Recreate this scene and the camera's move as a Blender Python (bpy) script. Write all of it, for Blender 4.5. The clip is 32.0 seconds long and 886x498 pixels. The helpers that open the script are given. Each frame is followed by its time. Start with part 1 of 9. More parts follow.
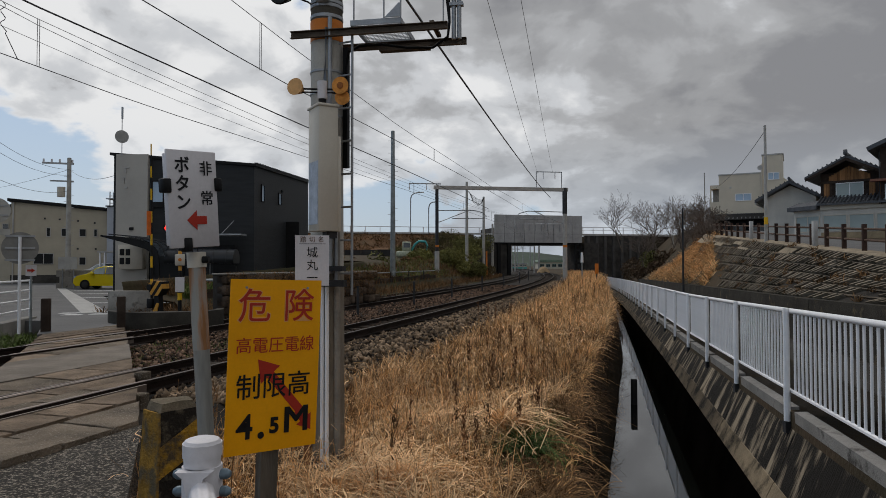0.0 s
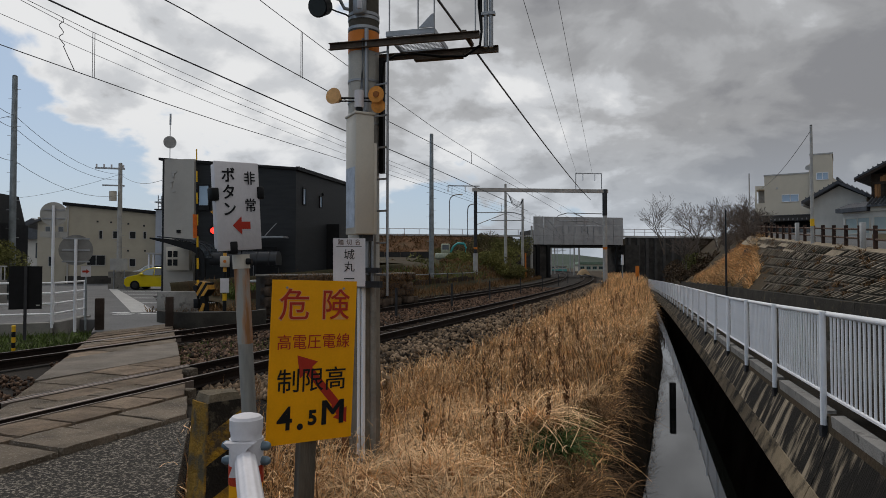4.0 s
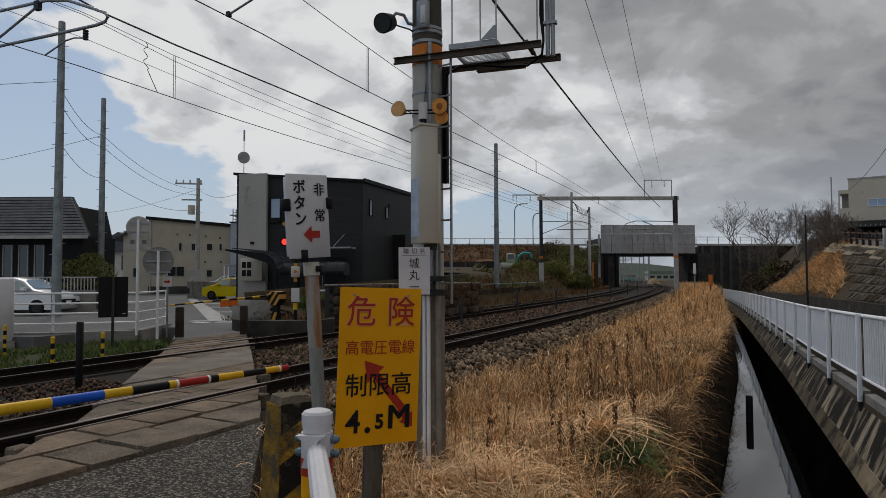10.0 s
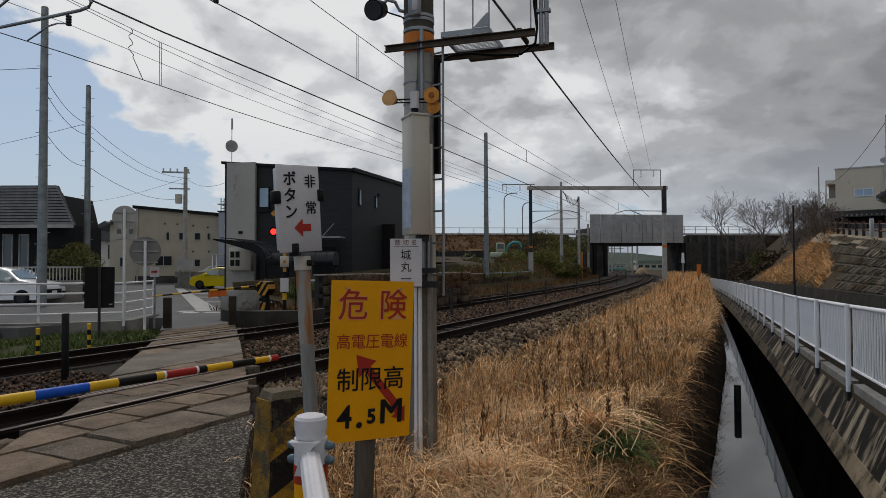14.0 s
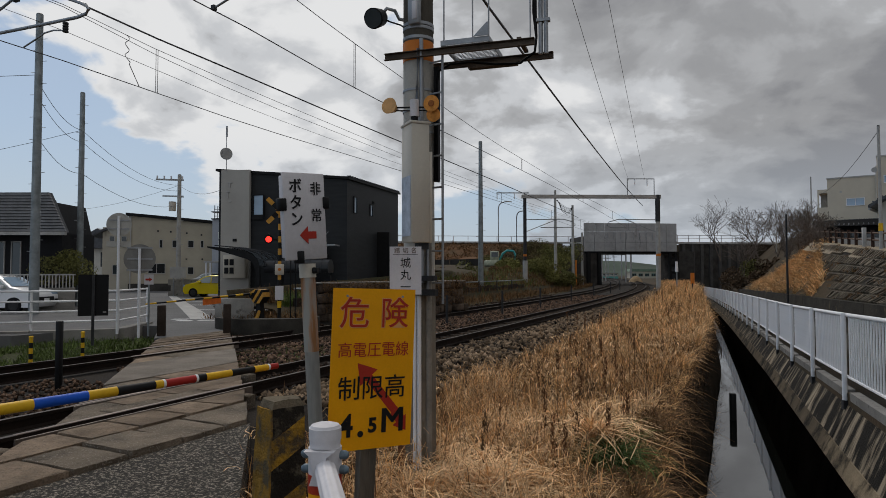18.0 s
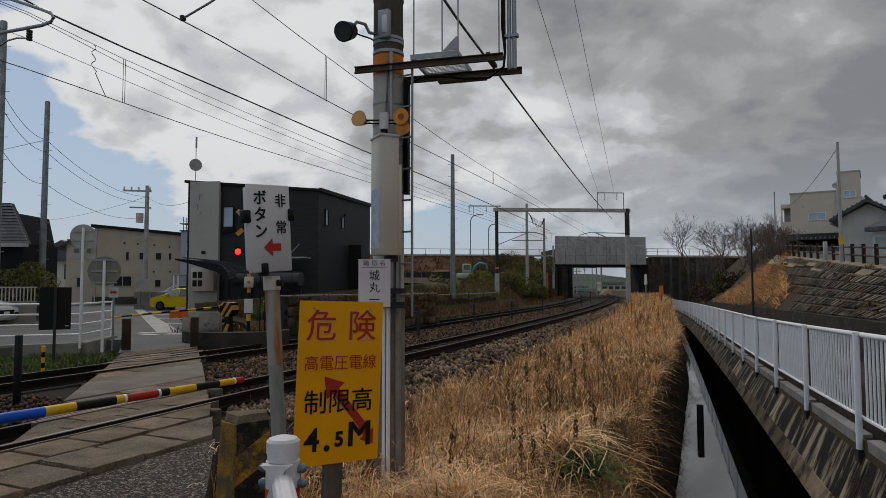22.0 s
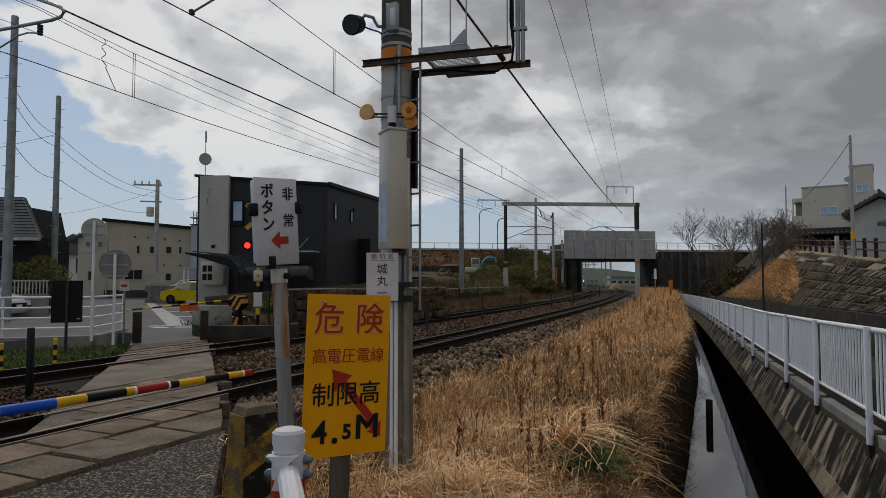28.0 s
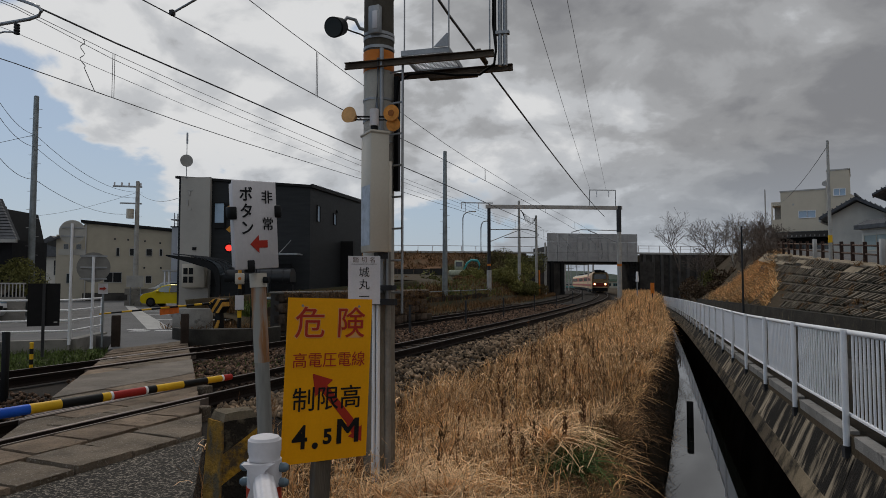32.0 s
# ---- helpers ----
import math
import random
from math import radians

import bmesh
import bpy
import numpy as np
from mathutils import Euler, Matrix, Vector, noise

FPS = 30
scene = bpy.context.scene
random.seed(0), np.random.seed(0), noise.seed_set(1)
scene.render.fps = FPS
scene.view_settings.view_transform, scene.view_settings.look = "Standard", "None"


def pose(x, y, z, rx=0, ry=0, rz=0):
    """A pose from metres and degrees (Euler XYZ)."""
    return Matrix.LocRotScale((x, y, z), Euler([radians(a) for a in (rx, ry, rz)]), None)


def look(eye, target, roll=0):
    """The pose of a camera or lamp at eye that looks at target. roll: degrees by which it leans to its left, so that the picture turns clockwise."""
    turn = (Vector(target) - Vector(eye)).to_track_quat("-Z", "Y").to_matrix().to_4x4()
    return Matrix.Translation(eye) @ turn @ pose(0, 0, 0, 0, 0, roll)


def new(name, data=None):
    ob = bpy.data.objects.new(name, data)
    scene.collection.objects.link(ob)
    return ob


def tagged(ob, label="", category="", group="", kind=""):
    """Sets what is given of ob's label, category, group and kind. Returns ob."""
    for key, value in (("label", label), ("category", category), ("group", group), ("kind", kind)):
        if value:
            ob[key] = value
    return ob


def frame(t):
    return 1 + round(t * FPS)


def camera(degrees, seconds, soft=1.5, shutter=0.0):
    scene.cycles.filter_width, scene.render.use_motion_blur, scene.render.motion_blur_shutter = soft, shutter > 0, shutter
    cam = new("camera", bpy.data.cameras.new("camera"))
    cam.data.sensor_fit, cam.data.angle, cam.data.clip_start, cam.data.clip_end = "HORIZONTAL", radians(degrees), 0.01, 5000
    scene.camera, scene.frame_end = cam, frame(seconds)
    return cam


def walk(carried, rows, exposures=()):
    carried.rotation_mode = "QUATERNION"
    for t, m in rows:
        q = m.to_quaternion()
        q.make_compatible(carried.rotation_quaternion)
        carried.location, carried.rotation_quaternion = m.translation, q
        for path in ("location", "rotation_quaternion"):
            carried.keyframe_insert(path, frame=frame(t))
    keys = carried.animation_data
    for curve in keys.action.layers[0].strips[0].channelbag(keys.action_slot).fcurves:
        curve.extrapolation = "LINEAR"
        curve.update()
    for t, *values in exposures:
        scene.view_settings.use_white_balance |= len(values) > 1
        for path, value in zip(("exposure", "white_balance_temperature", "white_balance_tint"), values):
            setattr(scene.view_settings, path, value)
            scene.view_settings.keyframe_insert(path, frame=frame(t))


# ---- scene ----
cam = camera(68.4, 32.0, 0.85)
PATH = [
    (0, (0.106, 0.184, 1.586), (0.104, 2.184, 1.632), -0.1),
    (0.5, (0.166, 0.184, 1.573), (0.169, 2.184, 1.614), 0.0),
    (1, (0.215, 0.169, 1.556), (0.222, 2.169, 1.587), 0.1),
    (1.5, (0.211, 0.174, 1.556), (0.211, 2.174, 1.575), 0.2),
    (2, (0.21, 0.171, 1.557), (0.2, 2.171, 1.58), 0.1),
    (2.5, (0.209, 0.168, 1.564), (0.187, 2.167, 1.602), 0.2),
    (3, (0.185, 0.135, 1.583), (0.162, 2.134, 1.629), 0.2),
    (3.5, (0.169, 0.057, 1.585), (0.104, 2.055, 1.633), 0.1),
    (5.5, (0.203, -0.063, 1.583), (-0.048, 1.92, 1.663), -0.0),
    (6, (0.197, -0.065, 1.575), (-0.081, 1.914, 1.666), 0.0),
    (6.5, (0.2, -0.067, 1.577), (-0.101, 1.908, 1.677), -0.0),
    (7, (0.201, -0.071, 1.573), (-0.111, 1.902, 1.674), -0.0),
    (7.5, (0.195, -0.068, 1.571), (-0.123, 1.904, 1.671), -0.0),
    (8, (0.203, -0.084, 1.567), (-0.113, 1.888, 1.663), -0.1),
    (8.5, (0.202, -0.071, 1.567), (-0.111, 1.902, 1.66), -0.2),
    (9, (0.198, -0.071, 1.568), (-0.113, 1.903, 1.658), -0.1),
    (9.5, (0.195, -0.063, 1.569), (-0.123, 1.909, 1.656), -0.2),
    (10, (0.197, -0.072, 1.569), (-0.124, 1.9, 1.652), -0.2),
    (10.5, (0.191, -0.058, 1.571), (-0.126, 1.915, 1.645), -0.2),
    (11, (0.192, -0.057, 1.568), (-0.122, 1.918, 1.632), -0.1),
    (11.5, (0.176, -0.062, 1.57), (-0.143, 1.912, 1.623), -0.1),
    (12, (0.167, -0.069, 1.57), (-0.15, 1.905, 1.62), -0.1),
    (12.5, (0.168, -0.07, 1.578), (-0.117, 1.909, 1.627), -0.2),
    (13, (0.162, -0.075, 1.59), (-0.095, 1.908, 1.644), -0.2),
    (13.5, (0.155, -0.034, 1.592), (-0.119, 1.946, 1.651), -0.2),
    (14, (0.161, -0.003, 1.592), (-0.128, 1.975, 1.642), -0.2),
    (14.5, (0.161, 0.009, 1.585), (-0.103, 1.991, 1.628), -0.1),
    (16.5, (0.139, 0.004, 1.577), (-0.121, 1.987, 1.605), -0.1),
    (17, (0.135, 0.0, 1.58), (-0.119, 1.984, 1.611), -0.1),
    (17.5, (0.124, -0.007, 1.578), (-0.137, 1.975, 1.626), -0.1),
    (18, (0.107, -0.003, 1.591), (-0.163, 1.977, 1.666), -0.1),
    (18.5, (0.111, -0.005, 1.588), (-0.136, 1.978, 1.661), -0.1),
    (19, (0.116, 0.011, 1.587), (-0.113, 1.997, 1.651), -0.2),
    (19.5, (0.121, 0.006, 1.586), (-0.095, 1.993, 1.662), -0.2),
    (20, (0.129, 0.008, 1.588), (-0.073, 1.996, 1.673), -0.2),
    (20.5, (0.136, 0.003, 1.588), (-0.055, 1.992, 1.673), -0.1),
    (21, (0.131, 0.004, 1.585), (-0.047, 1.994, 1.669), -0.1),
    (21.5, (0.135, -0.009, 1.588), (-0.045, 1.98, 1.681), -0.1),
    (22, (0.139, -0.009, 1.589), (-0.047, 1.979, 1.703), -0.1),
    (22.5, (0.156, -0.012, 1.591), (-0.032, 1.976, 1.71), -0.1),
    (23, (0.154, -0.013, 1.589), (-0.04, 1.975, 1.701), -0.1),
    (23.5, (0.157, -0.011, 1.585), (-0.038, 1.977, 1.689), 0.0),
    (24, (0.157, -0.016, 1.584), (-0.045, 1.971, 1.683), 0.0),
    (24.5, (0.153, -0.016, 1.584), (-0.058, 1.971, 1.673), 0.1),
    (25, (0.148, -0.017, 1.584), (-0.07, 1.97, 1.658), 0.0),
    (25.5, (0.14, -0.005, 1.581), (-0.09, 1.98, 1.655), -0.0),
    (27.5, (0.151, -0.008, 1.586), (-0.073, 1.978, 1.677), -0.0),
    (28, (0.148, -0.008, 1.585), (-0.065, 1.978, 1.681), -0.0),
    (28.5, (0.153, -0.023, 1.59), (-0.046, 1.965, 1.693), -0.1),
    (29, (0.154, -0.018, 1.59), (-0.031, 1.971, 1.699), -0.0),
    (29.5, (0.154, -0.012, 1.59), (-0.024, 1.976, 1.704), -0.0),
    (30, (0.163, -0.015, 1.594), (-0.005, 1.975, 1.714), -0.0),
    (30.5, (0.166, -0.017, 1.593), (0.0, 1.973, 1.712), 0.0),
    (31, (0.165, -0.005, 1.591), (0.0, 1.985, 1.706), 0.0),
    (31.5, (0.164, 0.005, 1.594), (0.001, 1.995, 1.704), 0.1),
    (32, (0.16, 0.001, 1.592), (-0.003, 1.992, 1.696), 0.0),
]
walk(cam, [(t, look(eye, target, roll)) for t, eye, target, roll in PATH], [(0, -0.05, 6750, 10), (1.5, -0.01, 6750, 10), (3.5, -0.03, 6750, 10), (6, -0.14, 6750, 10), (9, -0.20, 6750, 10), (12, -0.15, 6750, 10), (18, -0.10, 6750, 10), (21, -0.18, 6750, 10), (24, -0.21, 6750, 10), (28, -0.20, 6750, 10), (32, -0.24, 6750, 10)])

# ---------------------------------------------------------------- light
SUN_ELEV, SUN_ROT = radians(48), radians(-35)      # behind thin cloud, ahead and to the left
world = bpy.data.worlds.new("world")
scene.world = world
world.use_nodes = True


def sky_nodes():
    nt = world.node_tree
    nt.nodes.clear()
    N, Lk = nt.nodes.new, nt.links.new

    def math_(op, a, b=None, clamp=False):
        m = N("ShaderNodeMath")
        m.operation, m.use_clamp = op, clamp
        for i, v in enumerate((a, b)):
            if v is None:
                continue
            if isinstance(v, (int, float)):
                m.inputs[i].default_value = v
            else:
                Lk(v, m.inputs[i])
        return m.outputs[0]

    def mix(f, a, b):
        m = N("ShaderNodeMix")
        m.data_type = "RGBA"
        for sock, v in ((m.inputs[0], f), (m.inputs[6], a), (m.inputs[7], b)):
            if isinstance(v, (int, float)):
                sock.default_value = v
            elif isinstance(v, tuple):
                sock.default_value = (*v, 1)
            else:
                Lk(v, sock)
        return m.outputs[2]

    def ramp(f, *stops):
        r = N("ShaderNodeValToRGB")
        r.color_ramp.interpolation = "EASE"
        e = r.color_ramp.elements
        e[0].position, e[1].position = stops[0][0], stops[-1][0]
        e[0].color, e[1].color = (*stops[0][1],) * 1 + (1,) if len(stops[0][1]) == 3 else stops[0][1], (*stops[-1][1], 1)
        for p, c in stops[1:-1]:
            e.new(p).color = (*c, 1)
        Lk(f, r.inputs[0])
        return r.outputs[0]

    def noise_(vec, scale, detail, rough, dist=0.0):
        n = N("ShaderNodeTexNoise")
        n.inputs["Scale"].default_value, n.inputs["Detail"].default_value = scale, detail
        n.inputs["Roughness"].default_value, n.inputs["Distortion"].default_value = rough, dist
        Lk(vec, n.inputs["Vector"])
        return n.outputs[0]

    co = N("ShaderNodeTexCoord")
    sep = N("ShaderNodeSeparateXYZ")
    Lk(co.outputs["Generated"], sep.inputs[0])
    X, Y, Zc = sep.outputs
    up = math_("ADD", math_("MAXIMUM", Zc, 0.0), 0.42)
    comb = N("ShaderNodeCombineXYZ")
    Lk(math_("DIVIDE", X, up), comb.inputs[0])
    Lk(math_("DIVIDE", Y, up), comb.inputs[1])
    comb.inputs[2].default_value = 3.7
    big = noise_(comb.outputs[0], 1.3, 5, 0.5, 0.1)
    fine = noise_(comb.outputs[0], 4.2, 10, 0.53, 0.2)
    sky = N("ShaderNodeTexSky")
    sky.sky_type, sky.sun_disc = "NISHITA", False
    sky.sun_elevation, sky.sun_rotation = SUN_ELEV, SUN_ROT
    blue = mix(0.6, mix(0.09, (0, 0, 0), sky.outputs[0]), (0.36, 0.50, 0.70))
    # thicker, darker cloud towards the right, broken cloud with blue gaps to the left
    side = math_("MULTIPLY_ADD", X, 0.5)
    side.node.inputs[2].default_value = 0.5
    cover = math_("ADD", math_("ADD", math_("MULTIPLY", big, 0.5), math_("MULTIPLY", fine, 0.5)), math_("MULTIPLY", side, 0.5))

    def lobe(d, width, amount):
        """A soft swelling or thinning of the cloud round one direction."""
        v = N("ShaderNodeVectorMath")
        v.operation = "DOT_PRODUCT"
        Lk(co.outputs["Generated"], v.inputs[0])
        v.inputs[1].default_value = Vector(d).normalized()
        r = N("ShaderNodeMapRange")
        r.interpolation_type = "SMOOTHSTEP"
        r.inputs[1].default_value, r.inputs[2].default_value, r.inputs[4].default_value = math.cos(radians(width)), 1.0, amount
        Lk(v.outputs["Value"], r.inputs[0])
        return r.outputs[0]

    for d, width, amount in (((-0.612, 0.78, 0.13), 12, -0.10), ((-0.45, 0.84, 0.28), 15, 0.07), ((-0.22, 0.95, 0.19), 10, 0.09), ((0.02, 0.98, 0.16), 6, 0.05), ((-0.03, 0.997, 0.06), 6, -0.10)):
        cover = math_("ADD", cover, lobe(d, width, amount))
    mask = ramp(cover, (0.625, (0, 0, 0)), (0.67, (1, 1, 1)))
    thick = math_("ADD", math_("SUBTRACT", math_("MULTIPLY", fine, 1.5), 0.825), math_("ADD", math_("MULTIPLY", big, 0.9), math_("MULTIPLY", side, math_("SUBTRACT", 0.97, math_("MULTIPLY", math_("MAXIMUM", Zc, 0.0), 0.30)))))
    for d, width, amount in (((0.24, 0.943, 0.225), 12, -0.17), ((0.14, 0.98, 0.13), 7, 0.05), ((0.42, 0.86, 0.30), 17, 0.06), ((0.31, 0.947, 0.086), 8, 0.12), ((-0.026, 0.963, 0.269), 8, -0.08), ((-0.488, 0.836, 0.252), 22, -0.05), ((0.07, 0.91, 0.40), 10, 0.13), ((0.45, 0.88, 0.14), 9, 0.06), ((0.06, 0.98, 0.10), 11, 0.11), ((-0.22, 0.93, 0.22), 9, 0.07)):
        thick = math_("ADD", thick, lobe(d, width, amount))
    cloud = ramp(math_("MULTIPLY", thick, 0.72), (0.44, (0.80, 0.825, 0.86)), (0.565, (0.585, 0.615, 0.66)), (0.66, (0.415, 0.433, 0.462)), (0.76, (0.33, 0.343, 0.367)), (0.90, (0.245, 0.255, 0.28)))
    out = mix(mask, blue, cloud)
    # bluish haze low over the horizon
    haze = math_("MULTIPLY", math_("SUBTRACT", 1.0, math_("MULTIPLY", math_("MAXIMUM", Zc, 0.0), 5.0), True), 0.55)
    out = mix(haze, out, (0.47, 0.56, 0.68))
    bg = N("ShaderNodeBackground")
    bg.inputs[1].default_value = 1.0
    Lk(out, bg.inputs[0])
    o = N("ShaderNodeOutputWorld")
    Lk(bg.outputs[0], o.inputs[0])


sky_nodes()
sun = new("sun", bpy.data.lights.new("sun", "SUN"))
sun.data.energy, sun.data.angle, sun.data.color = 1.1, radians(14), (1.0, 0.95, 0.88)
sun.matrix_basis = look((0, 0, 40), (40 * math.sin(-SUN_ROT) * math.cos(SUN_ELEV), -40 * math.cos(SUN_ROT) * math.cos(SUN_ELEV), 40 - 40 * math.sin(SUN_ELEV)))

# ---------------------------------------------------------------- materials
MATS = {}


def mat(name, color, rough=0.8, metal=0.0, scale=6.0, var=0.25, bump=0.3, fine=60.0, color2=None, spots=None, spec=0.2, island=0.0, rand=0.0, stretch=None, chips=0.0, turn=0.0):
    """A surface with large stains and fine grain, at true size."""
    if name in MATS:
        return MATS[name]
    m = bpy.data.materials.new(name)
    m.use_nodes = True
    nt = m.node_tree
    N, Lk = nt.nodes.new, nt.links.new
    b = nt.nodes["Principled BSDF"]
    b.inputs["Roughness"].default_value, b.inputs["Metallic"].default_value = rough, metal
    b.inputs["Specular IOR Level"].default_value = spec
    co = N("ShaderNodeTexCoord").outputs["Object"]
    if stretch:
        mp = N("ShaderNodeMapping")
        mp.vector_type = "TEXTURE"
        mp.inputs["Scale"].default_value = [1 / v for v in stretch]
        mp.inputs["Rotation"].default_value = (0, 0, turn)
        Lk(co, mp.inputs[0])
        co = mp.outputs[0]

    def nz(s, d=5, r=0.6):
        n = N("ShaderNodeTexNoise")
        n.inputs["Scale"].default_value, n.inputs["Detail"].default_value, n.inputs["Roughness"].default_value = s, d, r
        Lk(co, n.inputs["Vector"])
        return n.outputs[0]

    big, small = nz(scale), nz(fine, 3)
    c2 = color2 or tuple(c * (1 - var) for c in color)
    c1 = color if color2 else tuple(min(1, c * (1 + var * 0.6)) for c in color)
    r = N("ShaderNodeValToRGB")
    r.color_ramp.elements[0].position, r.color_ramp.elements[1].position = 0.32, 0.68
    r.color_ramp.elements[0].color, r.color_ramp.elements[1].color = (*c2, 1), (*c1, 1)
    Lk(big, r.inputs[0])
    last = r.outputs[0]

    def mul(col, fac_socket, lo, hi):
        mr = N("ShaderNodeMapRange")
        mr.inputs[3].default_value, mr.inputs[4].default_value = lo, hi
        Lk(fac_socket, mr.inputs[0])
        h = N("ShaderNodeHueSaturation")
        Lk(mr.outputs[0], h.inputs["Value"])
        Lk(col, h.inputs["Color"])
        return h.outputs[0]

    last = mul(last, small, 1 - var * 0.8, 1 + var * 0.8)
    if island:
        last = mul(last, N("ShaderNodeNewGeometry").outputs["Random Per Island"], 1 - island, 1 + island)
    if rand:
        last = mul(last, N("ShaderNodeObjectInfo").outputs["Random"], 1 - rand, 1 + rand)
    if spots:
        col, size, amount = spots
        sp = nz(size, 6, 0.65)
        rr = N("ShaderNodeValToRGB")
        rr.color_ramp.elements[0].position, rr.color_ramp.elements[1].position = 1 - amount - 0.06, 1 - amount + 0.06
        Lk(sp, rr.inputs[0])
        mx = N("ShaderNodeMix")
        mx.data_type = "RGBA"
        Lk(rr.outputs[0], mx.inputs[0])
        Lk(last, mx.inputs[6])
        mx.inputs[7].default_value = (*col, 1)
        last = mx.outputs[2]
    Lk(last, b.inputs["Base Color"])
    if bump:
        bp = N("ShaderNodeBump")
        bp.inputs["Strength"].default_value, bp.inputs["Distance"].default_value = bump, 0.02
        height = small
        if chips:
            add = N("ShaderNodeMath")
            add.operation = "MULTIPLY_ADD"
            Lk(nz(chips, 4, 0.7), add.inputs[0])
            add.inputs[1].default_value = 2.2
            Lk(small, add.inputs[2])
            height = add.outputs[0]
        Lk(height, bp.inputs["Height"])
        Lk(bp.outputs[0], b.inputs["Normal"])
    MATS[name] = m
    return m


def glow(name, color, strength):
    if name in MATS:
        return MATS[name]
    m = bpy.data.materials.new(name)
    m.use_nodes = True
    b = m.node_tree.nodes["Principled BSDF"]
    b.inputs["Base Color"].default_value = (*color, 1)
    b.inputs["Emission Color"].default_value = (*color, 1)
    b.inputs["Emission Strength"].default_value = strength
    MATS[name] = m
    return m


def glassy(name, color, rough=0.06):
    """Window glass seen from outside, dark room behind."""
    m = mat(name, color, rough, 0.0, 0.6, 0.15, 0.0, spec=0.8)
    return m


ASPHALT = mat("asphalt", (0.042, 0.037, 0.031), 0.9, 0, 0.9, 0.4, 1.0, 80, spots=((0.36, 0.31, 0.25), 42, 0.43))
ROADGREY = mat("road_asphalt", (0.125, 0.123, 0.122), 0.85, 0, 0.5, 0.2, 0.5, 90)
SLAB = mat("crossing_slab", (0.20, 0.158, 0.116), 0.9, 0, 2.2, 0.45, 1.0, 70, spots=((0.36, 0.31, 0.25), 46, 0.38), rand=0.2, chips=16)
SLABWARM = mat("crossing_slab_warm", (0.225, 0.165, 0.115), 0.9, 0, 2.2, 0.45, 1.0, 60, rand=0.25, spots=((0.11, 0.09, 0.07), 18, 0.38), chips=14)
CONC = mat("concrete", (0.27, 0.255, 0.23), 0.9, 0, 1.2, 0.3, 0.6, 45, spots=((0.10, 0.095, 0.085), 2.5, 0.36))
CONCDARK = mat("concrete_dark", (0.06, 0.055, 0.05), 0.95, 0, 0.8, 0.45, 0.6, 30)
CONCLIGHT = mat("concrete_light", (0.42, 0.41, 0.39), 0.85, 0, 1.5, 0.2, 0.4, 50)
POLECONC = mat("pole_concrete", (0.40, 0.385, 0.355), 0.85, 0, 2.2, 0.25, 0.4, 60)
GROUND = mat("soil", (0.075, 0.05, 0.03), 1, 0, 0.35, 0.4, 0.8, 14, color2=(0.035, 0.03, 0.017))
# near-black bed: shade between the loose stones is put into its colour
BALLAST = mat("ballast", (0.022, 0.017, 0.013), 0.95, 0, 1.0, 0.45, 1.0, 26)
STONE = mat("ballast_stone", (0.175, 0.122, 0.078), 0.92, 0, 0.5, 0.35, 0.6, 60, island=0.98)
STONERED = mat("ballast_stone_rusty", (0.115, 0.07, 0.046), 0.92, 0, 0.5, 0.35, 0.6, 60, island=0.95)
RAIL = mat("rail_rusty", (0.018, 0.011, 0.008), 0.9, 0.0, 3, 0.35, 0.5, 60)
RAILTOP = mat("rail_head", (0.055, 0.042, 0.036), 0.55, 0.4, 3, 0.2, 0.1, 60)
STONEDARK = mat("ballast_stone_dark", (0.055, 0.034, 0.023), 0.95, 0, 0.5, 0.35, 0.6, 60, island=0.9)
SLEEPER = mat("sleeper", (0.032, 0.024, 0.018), 0.95, 0, 2, 0.3, 0.5, 40)
STEEL = mat("galvanised_steel", (0.33, 0.34, 0.35), 0.5, 0.6, 3, 0.2, 0.15, 60)
STEELDARK = mat("dark_steel", (0.05, 0.05, 0.052), 0.6, 0.4, 3, 0.3, 0.3, 50)
BLACK = mat("black_paint", (0.009, 0.009, 0.0095), 0.6, 0, 4, 0.3, 0.1, 60)
WHITE = mat("white_paint", (0.80, 0.80, 0.81), 0.45, 0, 1.2, 0.1, 0.1, 60)
WHITEOLD = mat("white_paint_worn", (0.63, 0.605, 0.615), 0.55, 0, 2.0, 0.12, 0.1, 60, spots=((0.35, 0.32, 0.27), 7, 0.24))
BOXGREY = mat("box_paint", (0.54, 0.49, 0.41), 0.5, 0, 1.4, 0.1, 0.1, 60)
YELLOW = mat("sign_yellow", (0.88, 0.385, 0.006), 0.5, 0, 2.0, 0.1, 0.05, 60)
RED = mat("sign_red", (0.42, 0.035, 0.02), 0.55, 0, 6, 0.1, 0.05, 60)
PINK = mat("faded_red_edge", (0.72, 0.36, 0.14), 0.6, 0, 6, 0.1, 0, 60)
ORANGE = mat("orange_paint", (0.62, 0.19, 0.03), 0.55, 0, 5, 0.15, 0.1, 60)
BARYEL = mat("barrier_yellow", (0.72, 0.42, 0.02), 0.5, 0, 6, 0.12, 0.1, 60)
BARBLUE = mat("barrier_blue", (0.01, 0.09, 0.50), 0.5, 0, 6, 0.12, 0.1, 60)
BARRED = mat("barrier_red", (0.36, 0.025, 0.02), 0.5, 0, 6, 0.12, 0.1, 60)
RUST = mat("rust", (0.26, 0.12, 0.055), 0.9, 0.0, 9, 0.4, 0.4, 60, color2=(0.14, 0.06, 0.03))
GALV = mat("galvanised_pipe", (0.26, 0.285, 0.29), 0.55, 0.35, 3, 0.3, 0.1, 60)
